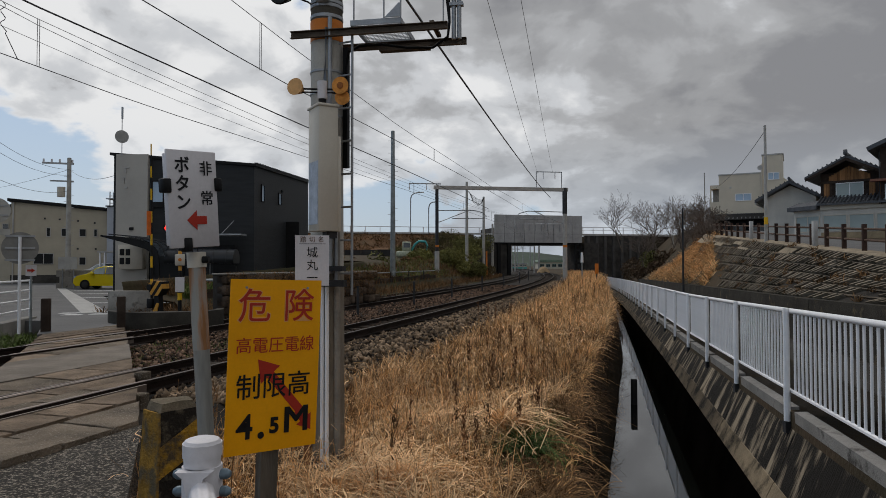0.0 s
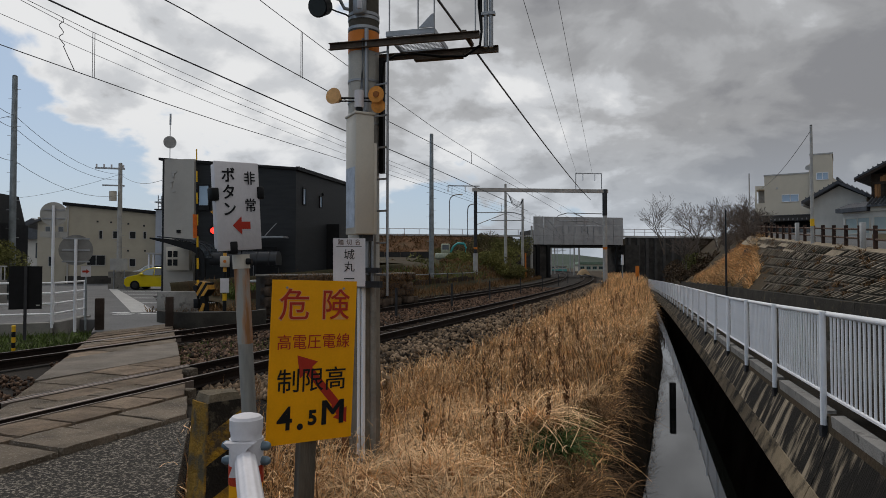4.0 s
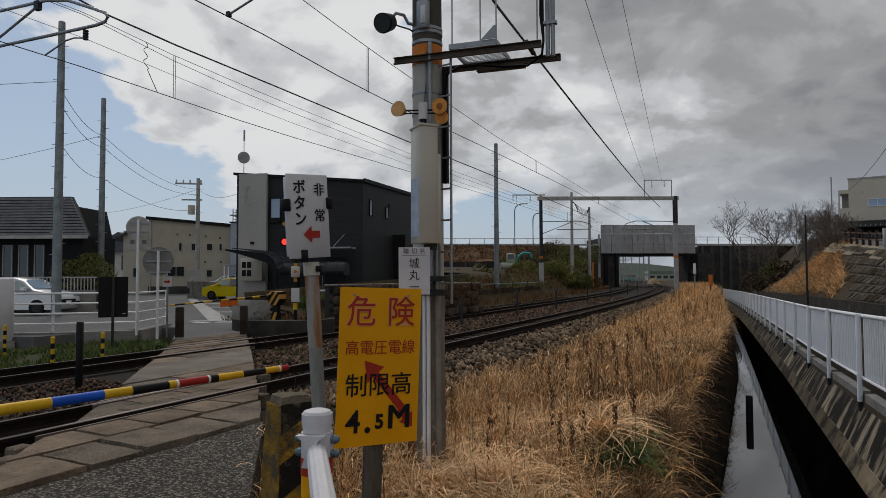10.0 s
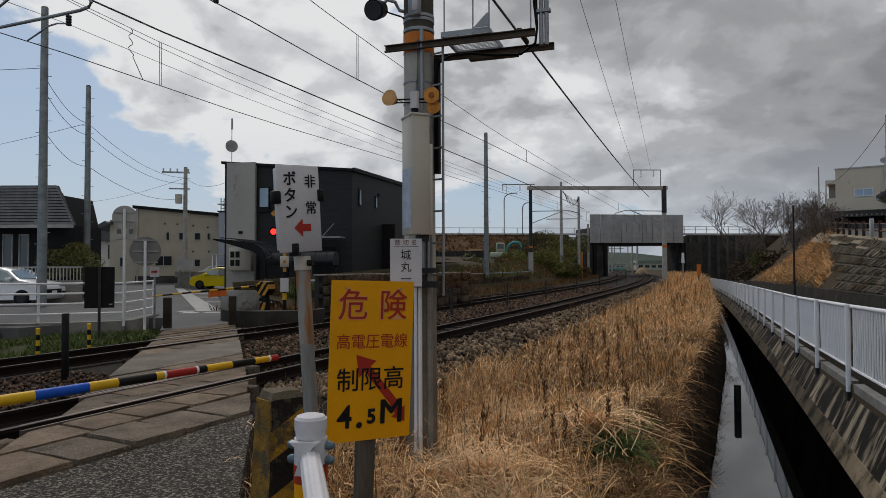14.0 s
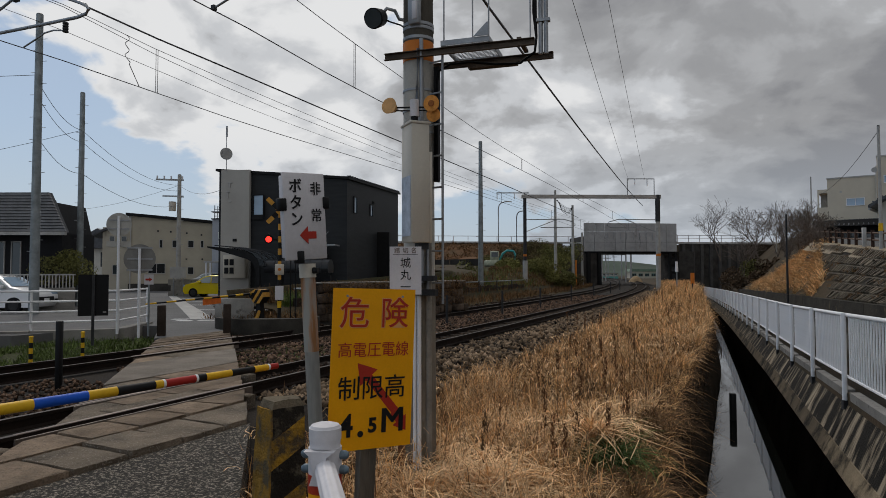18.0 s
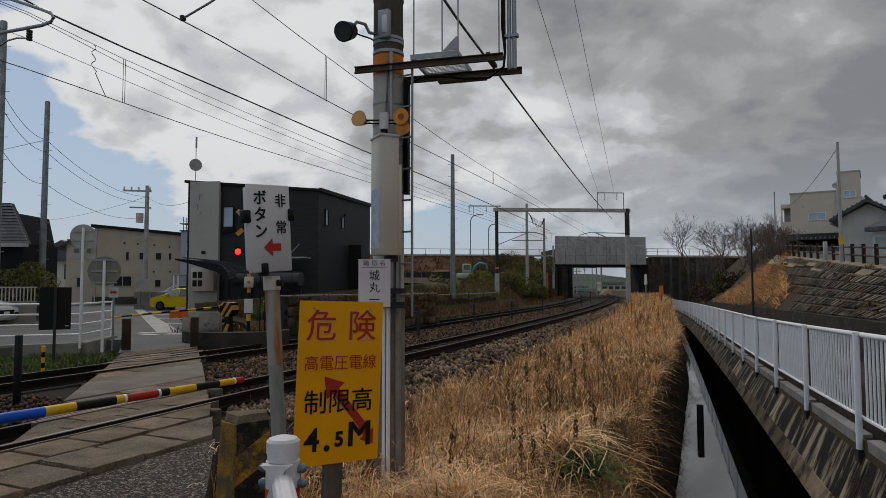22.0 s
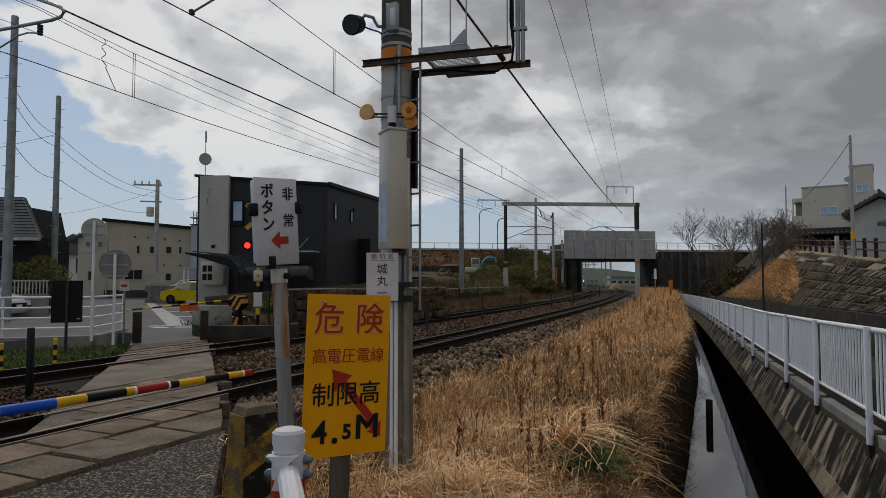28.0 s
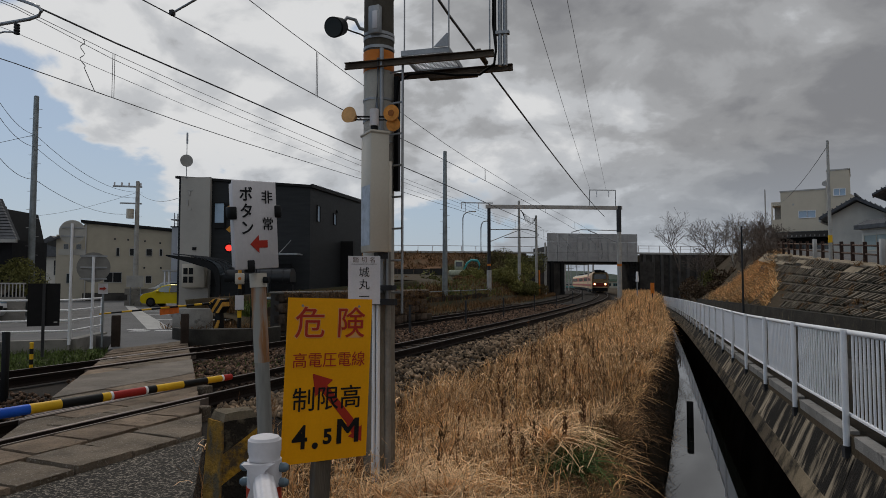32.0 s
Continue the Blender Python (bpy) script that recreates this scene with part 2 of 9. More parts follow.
WOODDARK = mat("dark_wood", (0.045, 0.032, 0.025), 0.9, 0, 4, 0.35, 0.6, 40, rand=0.2)
WOODBROWN = mat("brown_wood", (0.30, 0.15, 0.065), 0.85, 0, 3, 0.45, 0.5, 40, rand=0.35, stretch=(1, 1, 0.15))
TILEROOF = mat("roof_tile", (0.085, 0.088, 0.095), 0.5, 0, 3, 0.3, 0.3, 40, rand=0.2)
MORTAR = mat("mortar_wall", (0.56, 0.53, 0.475), 0.9, 0, 1.0, 0.12, 0.3, 50)
BEIGE = mat("beige_siding", (0.43, 0.385, 0.30), 0.85, 0, 0.8, 0.1, 0.2, 40)
BEIGELIGHT = mat("pale_siding", (0.46, 0.42, 0.34), 0.85, 0, 0.8, 0.1, 0.2, 40)
DARKSIDE = mat("charcoal_siding", (0.027, 0.029, 0.031), 0.6, 0, 0.8, 0.2, 0.2, 40, stretch=(1, 1, 8))
GREYSIDE = mat("grey_siding", (0.41, 0.39, 0.355), 0.8, 0, 0.8, 0.1, 0.3, 60)
GLASS = glassy("window_glass", (0.04, 0.05, 0.055))
GLASSDARK = mat("dark_window", (0.012, 0.013, 0.014), 0.35, 0, 1, 0.2, 0, spec=0.25)
# pale blue base: the reflected sky is painted into the glass
GLASSSKY = glassy("window_sky", (0.30, 0.42, 0.55), 0.1)
GLASSGREEN = glassy("frosted_glass", (0.30, 0.35, 0.33), 0.35)
GREENBUSH = mat("bush_leaf", (0.125, 0.12, 0.04), 0.9, 0, 0.6, 0.4, 0, 10, island=0.6)
DRYBUSH = mat("dry_leaf", (0.17, 0.095, 0.042), 0.95, 0, 0.5, 0.4, 0, 10, island=0.5)
STRAW = mat("straw", (0.74, 0.43, 0.185), 0.85, 0, 0.9, 0.35, 0, 20, island=0.8, color2=(0.43, 0.235, 0.10))
STRAWPALE = mat("pale_straw", (0.86, 0.57, 0.31), 0.85, 0, 0.6, 0.25, 0, 20, island=0.45)
STALK = mat("dead_stalk", (0.19, 0.11, 0.055), 0.95, 0, 3, 0.4, 0, 20, island=0.4)
LEAFGREEN = mat("green_blade", (0.09, 0.125, 0.03), 0.8, 0, 3, 0.3, 0, 20, island=0.5)
BARK = mat("bark", (0.13, 0.105, 0.085), 0.95, 0, 3, 0.3, 0.3, 30)
TEXTBLACK = mat("sign_black", (0.012, 0.012, 0.013), 0.5, 0, 5, 0.1, 0, 60)

# ---------------------------------------------------------------- mesh helpers


def part(name, bm, material, parent=None, label="", smooth=False):
    me = bpy.data.meshes.new(name)
    bm.to_mesh(me)
    bm.free()
    me.materials.append(material)
    if len(me.polygons) > 6:
        me.polygons.foreach_set("use_smooth", [True] * len(me.polygons))
        me.set_sharp_from_angle(angle=radians(50))
    ob = new(name, me)
    if parent:
        ob.parent = parent
    return tagged(ob, label)


def thing(name, m, label, category, group="", kind=""):
    ob = new(name)
    ob.empty_display_size = 0.2
    ob.matrix_basis = m
    return tagged(ob, label, category, group, kind)


def box(bm, x0, y0, z0, x1, y1, z1, m=None, bev=0.0):
    r = bmesh.ops.create_cube(bm, size=1)
    vs = r["verts"]
    bmesh.ops.scale(bm, vec=(x1 - x0, y1 - y0, z1 - z0), verts=vs)
    bmesh.ops.translate(bm, vec=((x0 + x1) / 2, (y0 + y1) / 2, (z0 + z1) / 2), verts=vs)
    if bev:
        es = list({e for v in vs for e in v.link_edges})
        res = bmesh.ops.bevel(bm, geom=es, offset=bev, segments=1, affect="EDGES")
        vs = list({v for f in res["faces"] for v in f.verts} | {v for v in vs if v.is_valid})
    if m is not None:
        bmesh.ops.transform(bm, matrix=m, verts=[v for v in vs if v.is_valid])
    return bm


def B(*a, **k):
    return box(bmesh.new(), *a, **k)


def rod(bm, p, q, r0, r1=None, seg=10):
    p, q = Vector(p), Vector(q)
    d = q - p
    m = Matrix.Translation((p + q) / 2) @ d.to_track_quat("Z", "Y").to_matrix().to_4x4()
    bmesh.ops.create_cone(bm, cap_ends=True, segments=seg, radius1=r0, radius2=r0 if r1 is None else r1, depth=d.length, matrix=m)
    return bm


def R(*a, **k):
    return rod(bmesh.new(), *a, **k)


def tube(bm, pts, r, seg=8, flute=0.0, radii=None):
    """A bent pipe along points, plain or fluted."""
    pts = [Vector(p) for p in pts]
    rings = []
    for i, p in enumerate(pts):
        d = (pts[min(i + 1, len(pts) - 1)] - pts[max(i - 1, 0)]).normalized()
        q = d.to_track_quat("Z", "Y").to_matrix()
        rr = radii[i] if radii else r
        rings.append([bm.verts.new(p + q @ Vector((rr * (1 + flute * math.cos(10 * a)) * math.cos(a), rr * (1 + flute * math.cos(10 * a)) * math.sin(a), 0))) for a in (2 * math.pi * k / seg for k in range(seg))])
    for a, b in zip(rings, rings[1:]):
        for k in range(seg):
            bm.faces.new((a[k], a[(k + 1) % seg], b[(k + 1) % seg], b[k]))
    bm.faces.new(rings[0][::-1])
    bm.faces.new(rings[-1])
    return bm


def slab(bm, poly, z0, z1):
    """A plate over a plan polygon; z1 may be a function of x, y."""
    top = [bm.verts.new((x, y, z1(x, y) if callable(z1) else z1)) for x, y in poly]
    low = [bm.verts.new((x, y, z0)) for x, y in poly]
    area = sum(a[0] * b[1] - b[0] * a[1] for a, b in zip(poly, poly[1:] + poly[:1]))
    if area < 0:
        top.reverse(), low.reverse()
    bm.faces.new(top)
    bm.faces.new(low[::-1])
    n = len(poly)
    for i in range(n):
        j = (i + 1) % n
        bm.faces.new((low[i], low[j], top[j], top[i]))
    return bm


def prism(bm, poly, y0, y1, m=None):
    """An outline in x, z pushed from y0 to y1."""
    a = [bm.verts.new((x, y0, z)) for x, z in poly]
    b = [bm.verts.new((x, y1, z)) for x, z in poly]
    n = len(poly)
    bm.faces.new(a)
    bm.faces.new(b[::-1])
    for i in range(n):
        j = (i + 1) % n
        bm.faces.new((a[j], a[i], b[i], b[j]))
    if m is not None:
        bmesh.ops.transform(bm, matrix=m, verts=a + b)
    bmesh.ops.recalc_face_normals(bm, faces=bm.faces[:])
    return bm


def raw(name, verts, faces, material, parent=None, label="", smooth=False):
    me = bpy.data.meshes.new(name)
    me.from_pydata([tuple(v) for v in verts], [], [tuple(f) for f in faces])
    me.materials.append(material)
    if smooth:
        me.polygons.foreach_set("use_smooth", [True] * len(me.polygons))
    ob = new(name, me)
    if parent:
        ob.parent = parent
    return tagged(ob, label)


def grid(rows_, material, name, parent=None, label="", smooth=True):
    """A sheet from rows of points."""
    h, w = len(rows_), len(rows_[0])
    vs = [p for row in rows_ for p in row]
    fs = [(i * w + j, i * w + j + 1, (i + 1) * w + j + 1, (i + 1) * w + j) for i in range(h - 1) for j in range(w - 1)]
    return raw(name, vs, fs, material, parent, label, smooth)


def quads(name, arr, material, parent=None, label=""):
    """Many loose faces from an array n x k x 3."""
    n, k, _ = arr.shape
    me = bpy.data.meshes.new(name)
    me.vertices.add(n * k)
    me.vertices.foreach_set("co", arr.reshape(-1).astype(np.float32))
    me.loops.add(n * k)
    me.loops.foreach_set("vertex_index", np.arange(n * k, dtype=np.int32))
    me.polygons.add(n)
    me.polygons.foreach_set("loop_start", np.arange(0, n * k, k, dtype=np.int32))
    me.update(calc_edges=True)
    me.materials.append(material)
    ob = new(name, me)
    if parent:
        ob.parent = parent
    return tagged(ob, label)


def ribbons(name, rows3, material, parent=None, label=""):
    """Strips from an array n x m x 2 x 3 (n strips of m cross-pieces)."""
    n, m, _, _ = rows3.shape
    me = bpy.data.meshes.new(name)
    me.vertices.add(n * m * 2)
    me.vertices.foreach_set("co", rows3.reshape(-1).astype(np.float32))
    base = (np.arange(n) * m * 2)[:, None] + (np.arange(m - 1) * 2)[None]
    f = np.stack([base, base + 1, base + 3, base + 2], -1).reshape(-1).astype(np.int32)
    k = n * (m - 1)
    me.loops.add(k * 4)
    me.loops.foreach_set("vertex_index", f)
    me.polygons.add(k)
    me.polygons.foreach_set("loop_start", np.arange(0, k * 4, 4, dtype=np.int32))
    me.update(calc_edges=True)
    me.materials.append(material)
    ob = new(name, me)
    if parent:
        ob.parent = parent
    return tagged(ob, label)


# ---------------------------------------------------------------- plan
def track_centre(s):
    """Plan point and heading (from +y to the right) of the near track's centre line, s metres from the crossing."""
    x, y, th = -4.76, 7.42, radians(17.2)
    step = 1.0 if s >= 0 else -1.0
    done = 0.0
    while abs(done) < abs(s):
        d = step * min(1.0, abs(s) - abs(done))
        curve = 1 / 660 if done < 45 else 0.0021 if done < 90 else 0.001 if done < 160 else 0.002
        th -= d * curve
        x += math.sin(th) * d
        y += math.cos(th) * d
        done += d
    return x, y, th


TRACK = {i: track_centre(i) for i in range(-45, 330)}


def on_track(s, q=0.0, z=0.0):
    i = max(-45, min(328, math.floor(s)))
    f = s - i
    (x0, y0, a0), (x1, y1, a1) = TRACK[i], TRACK[i + 1]
    x, y, a = x0 + (x1 - x0) * f, y0 + (y1 - y0) * f, a0 + (a1 - a0) * f
    return Vector((x + q * math.cos(a), y - q * math.sin(a), z))


def heading(s):
    i = max(-45, min(328, math.floor(s)))
    return TRACK[i][2]


def far_q(s):
    return -4.3 + 0.6 * min(1, max(0, s / 50))


FENCE = {}
_x, _y, _a = 4.68, 10.3, radians(13.4)
for _i in range(-40, 0):
    FENCE[_i] = (4.68 + math.sin(_a) * _i, 10.3 + math.cos(_a) * _i, _a)
for _i in range(0, 900):
    FENCE[_i] = (_x, _y, _a)
    if 20 < _i < 60:
        _a -= radians(1.0) / 40
    _x += math.sin(_a)
    _y += math.cos(_a)


def on_fence(s, o=0.0, z=0.0):
    i = max(-40, min(898, math.floor(s)))
    f = s - i
    (x0, y0, a0), (x1, y1, _) = FENCE[i], FENCE[i + 1]
    x, y = x0 + (x1 - x0) * f, y0 + (y1 - y0) * f
    return Vector((x + o * math.cos(a0), y - o * math.sin(a0), z))


def fence_top(s):
    if s < 0:
        return 1.0 - 0.028 * s
    if s < 6:
        return 1.0 - 0.024 * s
    return max(-0.55, 0.856 - 0.0145 * (s - 6))


def path_z(s):
    return fence_top(s) - 1.13


def terrace_z(s):
    """Height of the upper street on the right."""
    return min(6.2, max(1.4, 1.34 + 0.0622 * s))


WATER = -2.12

# ---------------------------------------------------------------- ground, canal, embankment
def bank_shift(s):
    """The canal narrows beyond the crossing."""
    return 0.05 * max(0.0, min(16.0, s))


def top_o(s):
    """How far the crest of the right-hand slope stands from the railing."""
    return 4.6 + 0.12 * max(0.0, min(50.0, s - 28))


def ground_z(s, o):
    left = -0.42
    if -3.1 < o < -0.8:
        o = max(-3.1, o - bank_shift(s))
    if o <= -2.8:
        return left
    if o <= -1.6:
        return left - 2.2 * min(1, (o + 2.8) / 0.45)
    if o <= -0.7:
        return -2.62
    if o < -0.02:
        return -2.62
    p = path_z(s) - 0.03
    if o <= 2.75:
        return p
    if o <= 2.8:
        return p + 0.9
    t = terrace_z(s)
    if o <= top_o(s) + 0.001:
        return p + 0.9 + (t - 0.12 - p - 0.9) * (o - 2.8) / (top_o(s) - 2.8)
    return t - 0.05


S_ROWS = [-40, -30, -22, -16, -12, -9, -6, -3] + list(range(0, 40, 3)) + list(range(40, 110, 6)) + [120, 140, 170, 220, 300, 420, 600, 898]
O_ROWS = [-900, -500, -250, -120, -60, -30, -15, -8, -5, -3.1, -2.8, -2.35, -1.7, -0.7, -0.03, -0.02, 1.2, 2.75, 2.8, 3.6, 4.6, 8, 20, 50, 120, 300, 900]
def bank_o(s, o):
    if 2.8 < o <= 4.6:
        return 2.8 + (o - 2.8) * (top_o(s) - 2.8) / 1.8
    if o == 8:
        return max(8, top_o(s) + 1.5)
    return o + bank_shift(s) if -2.85 < o < -1.5 else o


ground = grid([[on_fence(s, bank_o(s, o), ground_z(s, bank_o(s, o))) for o in O_ROWS] for s in S_ROWS], GROUND, "ground", smooth=False)
tagged(ground, "bare brown soil ground with patches of weed", "ground", kind="structure")

BANKEARTH = mat("canal_bank_earth", (0.022, 0.017, 0.011), 1, 0, 1.5, 0.5, 1.0, 22, spots=((0.045, 0.032, 0.018), 3, 0.36), spec=0.05)
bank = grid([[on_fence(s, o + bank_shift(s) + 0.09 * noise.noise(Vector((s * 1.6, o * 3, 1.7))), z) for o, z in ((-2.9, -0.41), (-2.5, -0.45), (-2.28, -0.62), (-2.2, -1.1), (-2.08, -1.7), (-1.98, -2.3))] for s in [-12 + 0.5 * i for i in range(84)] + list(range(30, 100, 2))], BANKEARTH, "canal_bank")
tagged(bank, "dark earth bank dropping to the canal water", "bank", kind="structure")

WATERMAT = mat("canal_water", (0.006, 0.007, 0.006), 0.03, 0, 0.4, 0.2, 0.0, spec=0.9)
_bp = WATERMAT.node_tree.nodes["Principled BSDF"]
_bp.inputs["IOR"].default_value = 1.9
water = grid([[on_fence(s, -2.1, WATER), on_fence(s, -0.25, WATER)] for s in range(-30, 120, 5)], WATERMAT, "water", smooth=False)
tagged(water, "still dark canal water mirroring the sky", "water", kind="structure")

# battered concrete wall of the canal, in cast lengths
WALLCONC = mat("canal_concrete", (0.36, 0.295, 0.21), 0.92, 0, 1.6, 0.3, 0.8, 40, color2=(0.20, 0.16, 0.115), spots=((0.012, 0.010, 0.008), 4.2, 0.56), stretch=(0.2, 1, 0.2), turn=radians(-13.4))
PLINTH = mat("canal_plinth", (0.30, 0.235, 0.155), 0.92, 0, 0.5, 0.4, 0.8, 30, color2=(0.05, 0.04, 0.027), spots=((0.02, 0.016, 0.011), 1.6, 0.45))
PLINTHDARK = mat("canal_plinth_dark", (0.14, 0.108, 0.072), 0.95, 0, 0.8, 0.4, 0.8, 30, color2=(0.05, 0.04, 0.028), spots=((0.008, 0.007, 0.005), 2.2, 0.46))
# near-black footing colour: the wall's shade and dark reflection are painted in
FOOTSHADE = mat("shaded_footing", (0.0025, 0.0022, 0.002), 1.0, 0, 1.2, 0.5, 0.4, 30, spec=0.0)
canal_wall = thing("canal_wall", Matrix(), "stained battered concrete canal wall with dark streaks", "wall", kind="structure")
for s0 in range(-27, 100, 3):
    bm = bmesh.new()
    cols = []
    for s in (s0 + 0.01, s0 + 2.99):
        zt = path_z(s) - 0.16
        zp = min(-0.58, zt - 0.10)
        cols.append([on_fence(s, o, z) for o, z in ((0.0, zt), (-0.27, zp - 0.33), (0.2, zp - 0.33), (0.2, zt))])
    a, b = [[bm.verts.new(p) for p in c] for c in cols]
    for k in range(4):
        bm.faces.new((a[k], a[(k + 1) % 4], b[(k + 1) % 4], b[k]))
    bm.faces.new(a), bm.faces.new(b[::-1])
    bmesh.ops.recalc_face_normals(bm, faces=bm.faces[:])
    part("wall_panel", bm, WALLCONC, canal_wall)
    bm = bmesh.new()
    cols = []
    for s in (s0 + 0.01, s0 + 2.99):
        zp = min(-0.58, path_z(s) - 0.29)
        cols.append([on_fence(s, o, z) for o, z in ((-0.2, zp - 0.235), (-0.25, zp - 0.25), (-0.348, zp - 0.47), (-0.28, zp - 0.47))])
    a, b = [[bm.verts.new(p) for p in c] for c in cols]
    for k in range(4):
        bm.faces.new((a[k], a[(k + 1) % 4], b[(k + 1) % 4], b[k]))
    bm.faces.new(a), bm.faces.new(b[::-1])
    bmesh.ops.recalc_face_normals(bm, faces=bm.faces[:])
    # darker plinth material from s = 0 onwards
    part("plinth", bm, PLINTH if s0 < 0 else PLINTHDARK, canal_wall, "beige plinth of the wall" if s0 < 0 else "dark plinth of the wall")
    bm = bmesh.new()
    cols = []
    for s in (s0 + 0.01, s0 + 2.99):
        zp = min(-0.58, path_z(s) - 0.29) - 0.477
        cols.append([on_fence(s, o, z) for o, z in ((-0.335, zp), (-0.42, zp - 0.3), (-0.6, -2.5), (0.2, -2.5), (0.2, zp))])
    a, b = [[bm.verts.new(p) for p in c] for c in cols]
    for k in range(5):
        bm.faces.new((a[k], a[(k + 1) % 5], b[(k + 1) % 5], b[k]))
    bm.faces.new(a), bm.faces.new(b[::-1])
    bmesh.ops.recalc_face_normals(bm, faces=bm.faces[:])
    part("footing", bm, FOOTSHADE, canal_wall, "near-black footing with shade and reflection painted in")
# coping beam under the railing
COPING = mat("coping_concrete", (0.23, 0.22, 0.205), 0.9, 0, 1.5, 0.3, 0.5, 50, spots=((0.06, 0.055, 0.05), 3, 0.38), rand=0.12)
coping = thing("coping", Matrix(), "weathered concrete coping along the canal path", "coping", kind="structure")
for k in range(-8, 34):
    bm = bmesh.new()
    cols = []
    for s in (k * 2.8 + 0.10, k * 2.8 + 2.60):
        z = path_z(s)
        cols.append([on_fence(s, o, zz) for o, zz in ((-0.03, z - 0.0), (-0.02, z - 0.13), (0.10, z - 0.13), (0.10, z + 0.01))])
    a, b = [[bm.verts.new(p) for p in c] for c in cols]
    for k in range(4):
        bm.faces.new((a[k], a[(k + 1) % 4], b[(k + 1) % 4], b[k]))
    bm.faces.new(a), bm.faces.new(b[::-1])
    bmesh.ops.recalc_face_normals(bm, faces=bm.faces[:])
    part("coping_block", bm, COPING, coping)
PATHMAT = mat("path_surface", (0.045, 0.041, 0.036), 0.95, 0, 0.8, 0.3, 0.6, 40)
path = grid([[on_fence(s, 0.02, path_z(s) - 0.03), on_fence(s, 1.4, path_z(s) - 0.03), on_fence(s, 2.75, path_z(s) - 0.02)] for s in list(range(-30, 96, 3))], PATHMAT, "path", smooth=False)
tagged(path, "dark asphalt footpath beside the canal railing", "path", kind="structure")

# low retaining wall at the foot of the slope
retaining = thing("retaining_wall", Matrix(), "low dark mossy concrete retaining wall", "wall", kind="structure")
for s0 in range(-18, 66, 6):
    bm = bmesh.new()
    cols = []
    for s in (s0 + 0.015, s0 + 5.985):
        z = path_z(s)
        cols.append([on_fence(s, o, zz) for o, zz in ((2.6, z - 0.1), (2.68, z + 1.02), (2.95, z + 1.02), (2.95, z - 0.1))])
    a, b = [[bm.verts.new(p) for p in c] for c in cols]
    for j in range(4):
        bm.faces.new((a[j], a[(j + 1) % 4], b[(j + 1) % 4], b[j]))
    bm.faces.new(a), bm.faces.new(b[::-1])
    bmesh.ops.recalc_face_normals(bm, faces=bm.faces[:])
    part("wall_panel", bm, mat("mossy_wall", (0.032, 0.028, 0.022), 0.95, 0, 1.2, 0.5, 0.8, 25, spots=((0.12, 0.09, 0.055), 2.2, 0.36)), retaining)

# ---------------------------------------------------------------- railway
def swept(profile, s_list, qf, name, material, parent=None, label="", zf=None):
    rows_ = []
    for s in s_list:
        base = qf(s) if callable(qf) else qf
        rows_.append([on_track(s, base + q, z + (zf(s) if zf else 0)) for q, z in profile])
    return grid(rows_, material, name, parent, label, smooth=False)


S_TRACK = list(range(-40, 130, 2)) + list(range(130, 325, 5))
ballast = swept([(3.3, -0.75), (2.75, -0.5), (1.75, -0.14), (0.4, -0.15), (-0.4, -0.15), (-1.9, -0.17), (-2.6, -0.17), (-5.9, -0.16), (-7.0, -0.45)], S_TRACK, 0, "ballast", BALLAST)
tagged(ballast, "grey and rust-brown crushed stone track ballast", "ballast", kind="structure")


def rail_pieces(q, dz, name_thing, label):
    t = thing(name_thing, Matrix(), label, "rail", "rails", "structure")
    prof = [(-0.063, -0.155), (-0.063, -0.145), (-0.012, -0.125), (-0.012, -0.045), (-0.034, -0.035), (-0.034, -0.002), (0.034, -0.002), (0.034, -0.035), (0.012, -0.045), (0.012, -0.125), (0.063, -0.145), (0.063, -0.155)]
    swept(prof, S_TRACK, lambda s: (far_q(s) if q < -2 else 0) + (q + 4.3 if q < -2 else q), "web", RAIL, t, zf=lambda s: dz)
    swept([(-0.03, 0.001), (0.03, 0.001)], S_TRACK, lambda s: (far_q(s) if q < -2 else 0) + (q + 4.3 if q < -2 else q), "rail_head", RAILTOP, t, "polished steel running surface", zf=lambda s: dz)


for q, dz in ((0.567, 0.075), (-0.567, 0.0), (-3.733, 0.03), (-4.867, 0.0)):
    rail_pieces(q, dz, "rail", "rusty steel rail with a polished head on ballast")

sleeper_me = None
for tr in (0, 1):
    for i in range(-30, 150):
        s = i * 0.68
        q = far_q(s) if tr else 0
        a, b = on_track(s, q - 1.0, -0.19), on_track(s, q + 1.0, -0.19 + (0.07 if not tr else 0.02))
        if s < 8.5 - (5 if tr == 0 else 0) and s > -3:
            continue
        if sleeper_me is None:
            ob = part("sleeper", box(bmesh.new(), -0.12, -1.0, -0.1, 0.12, 1.0, 0.055, bev=0.012), SLEEPER, ballast)
            sleeper_me = ob.data
        else:
            ob = new("sleeper", sleeper_me)
            ob.parent = ballast
        d = b - a
        ob.matrix_basis = Matrix.Translation((a + b) / 2) @ Matrix.Rotation(math.atan2(d.y, d.x) - math.pi / 2, 4, "Z")

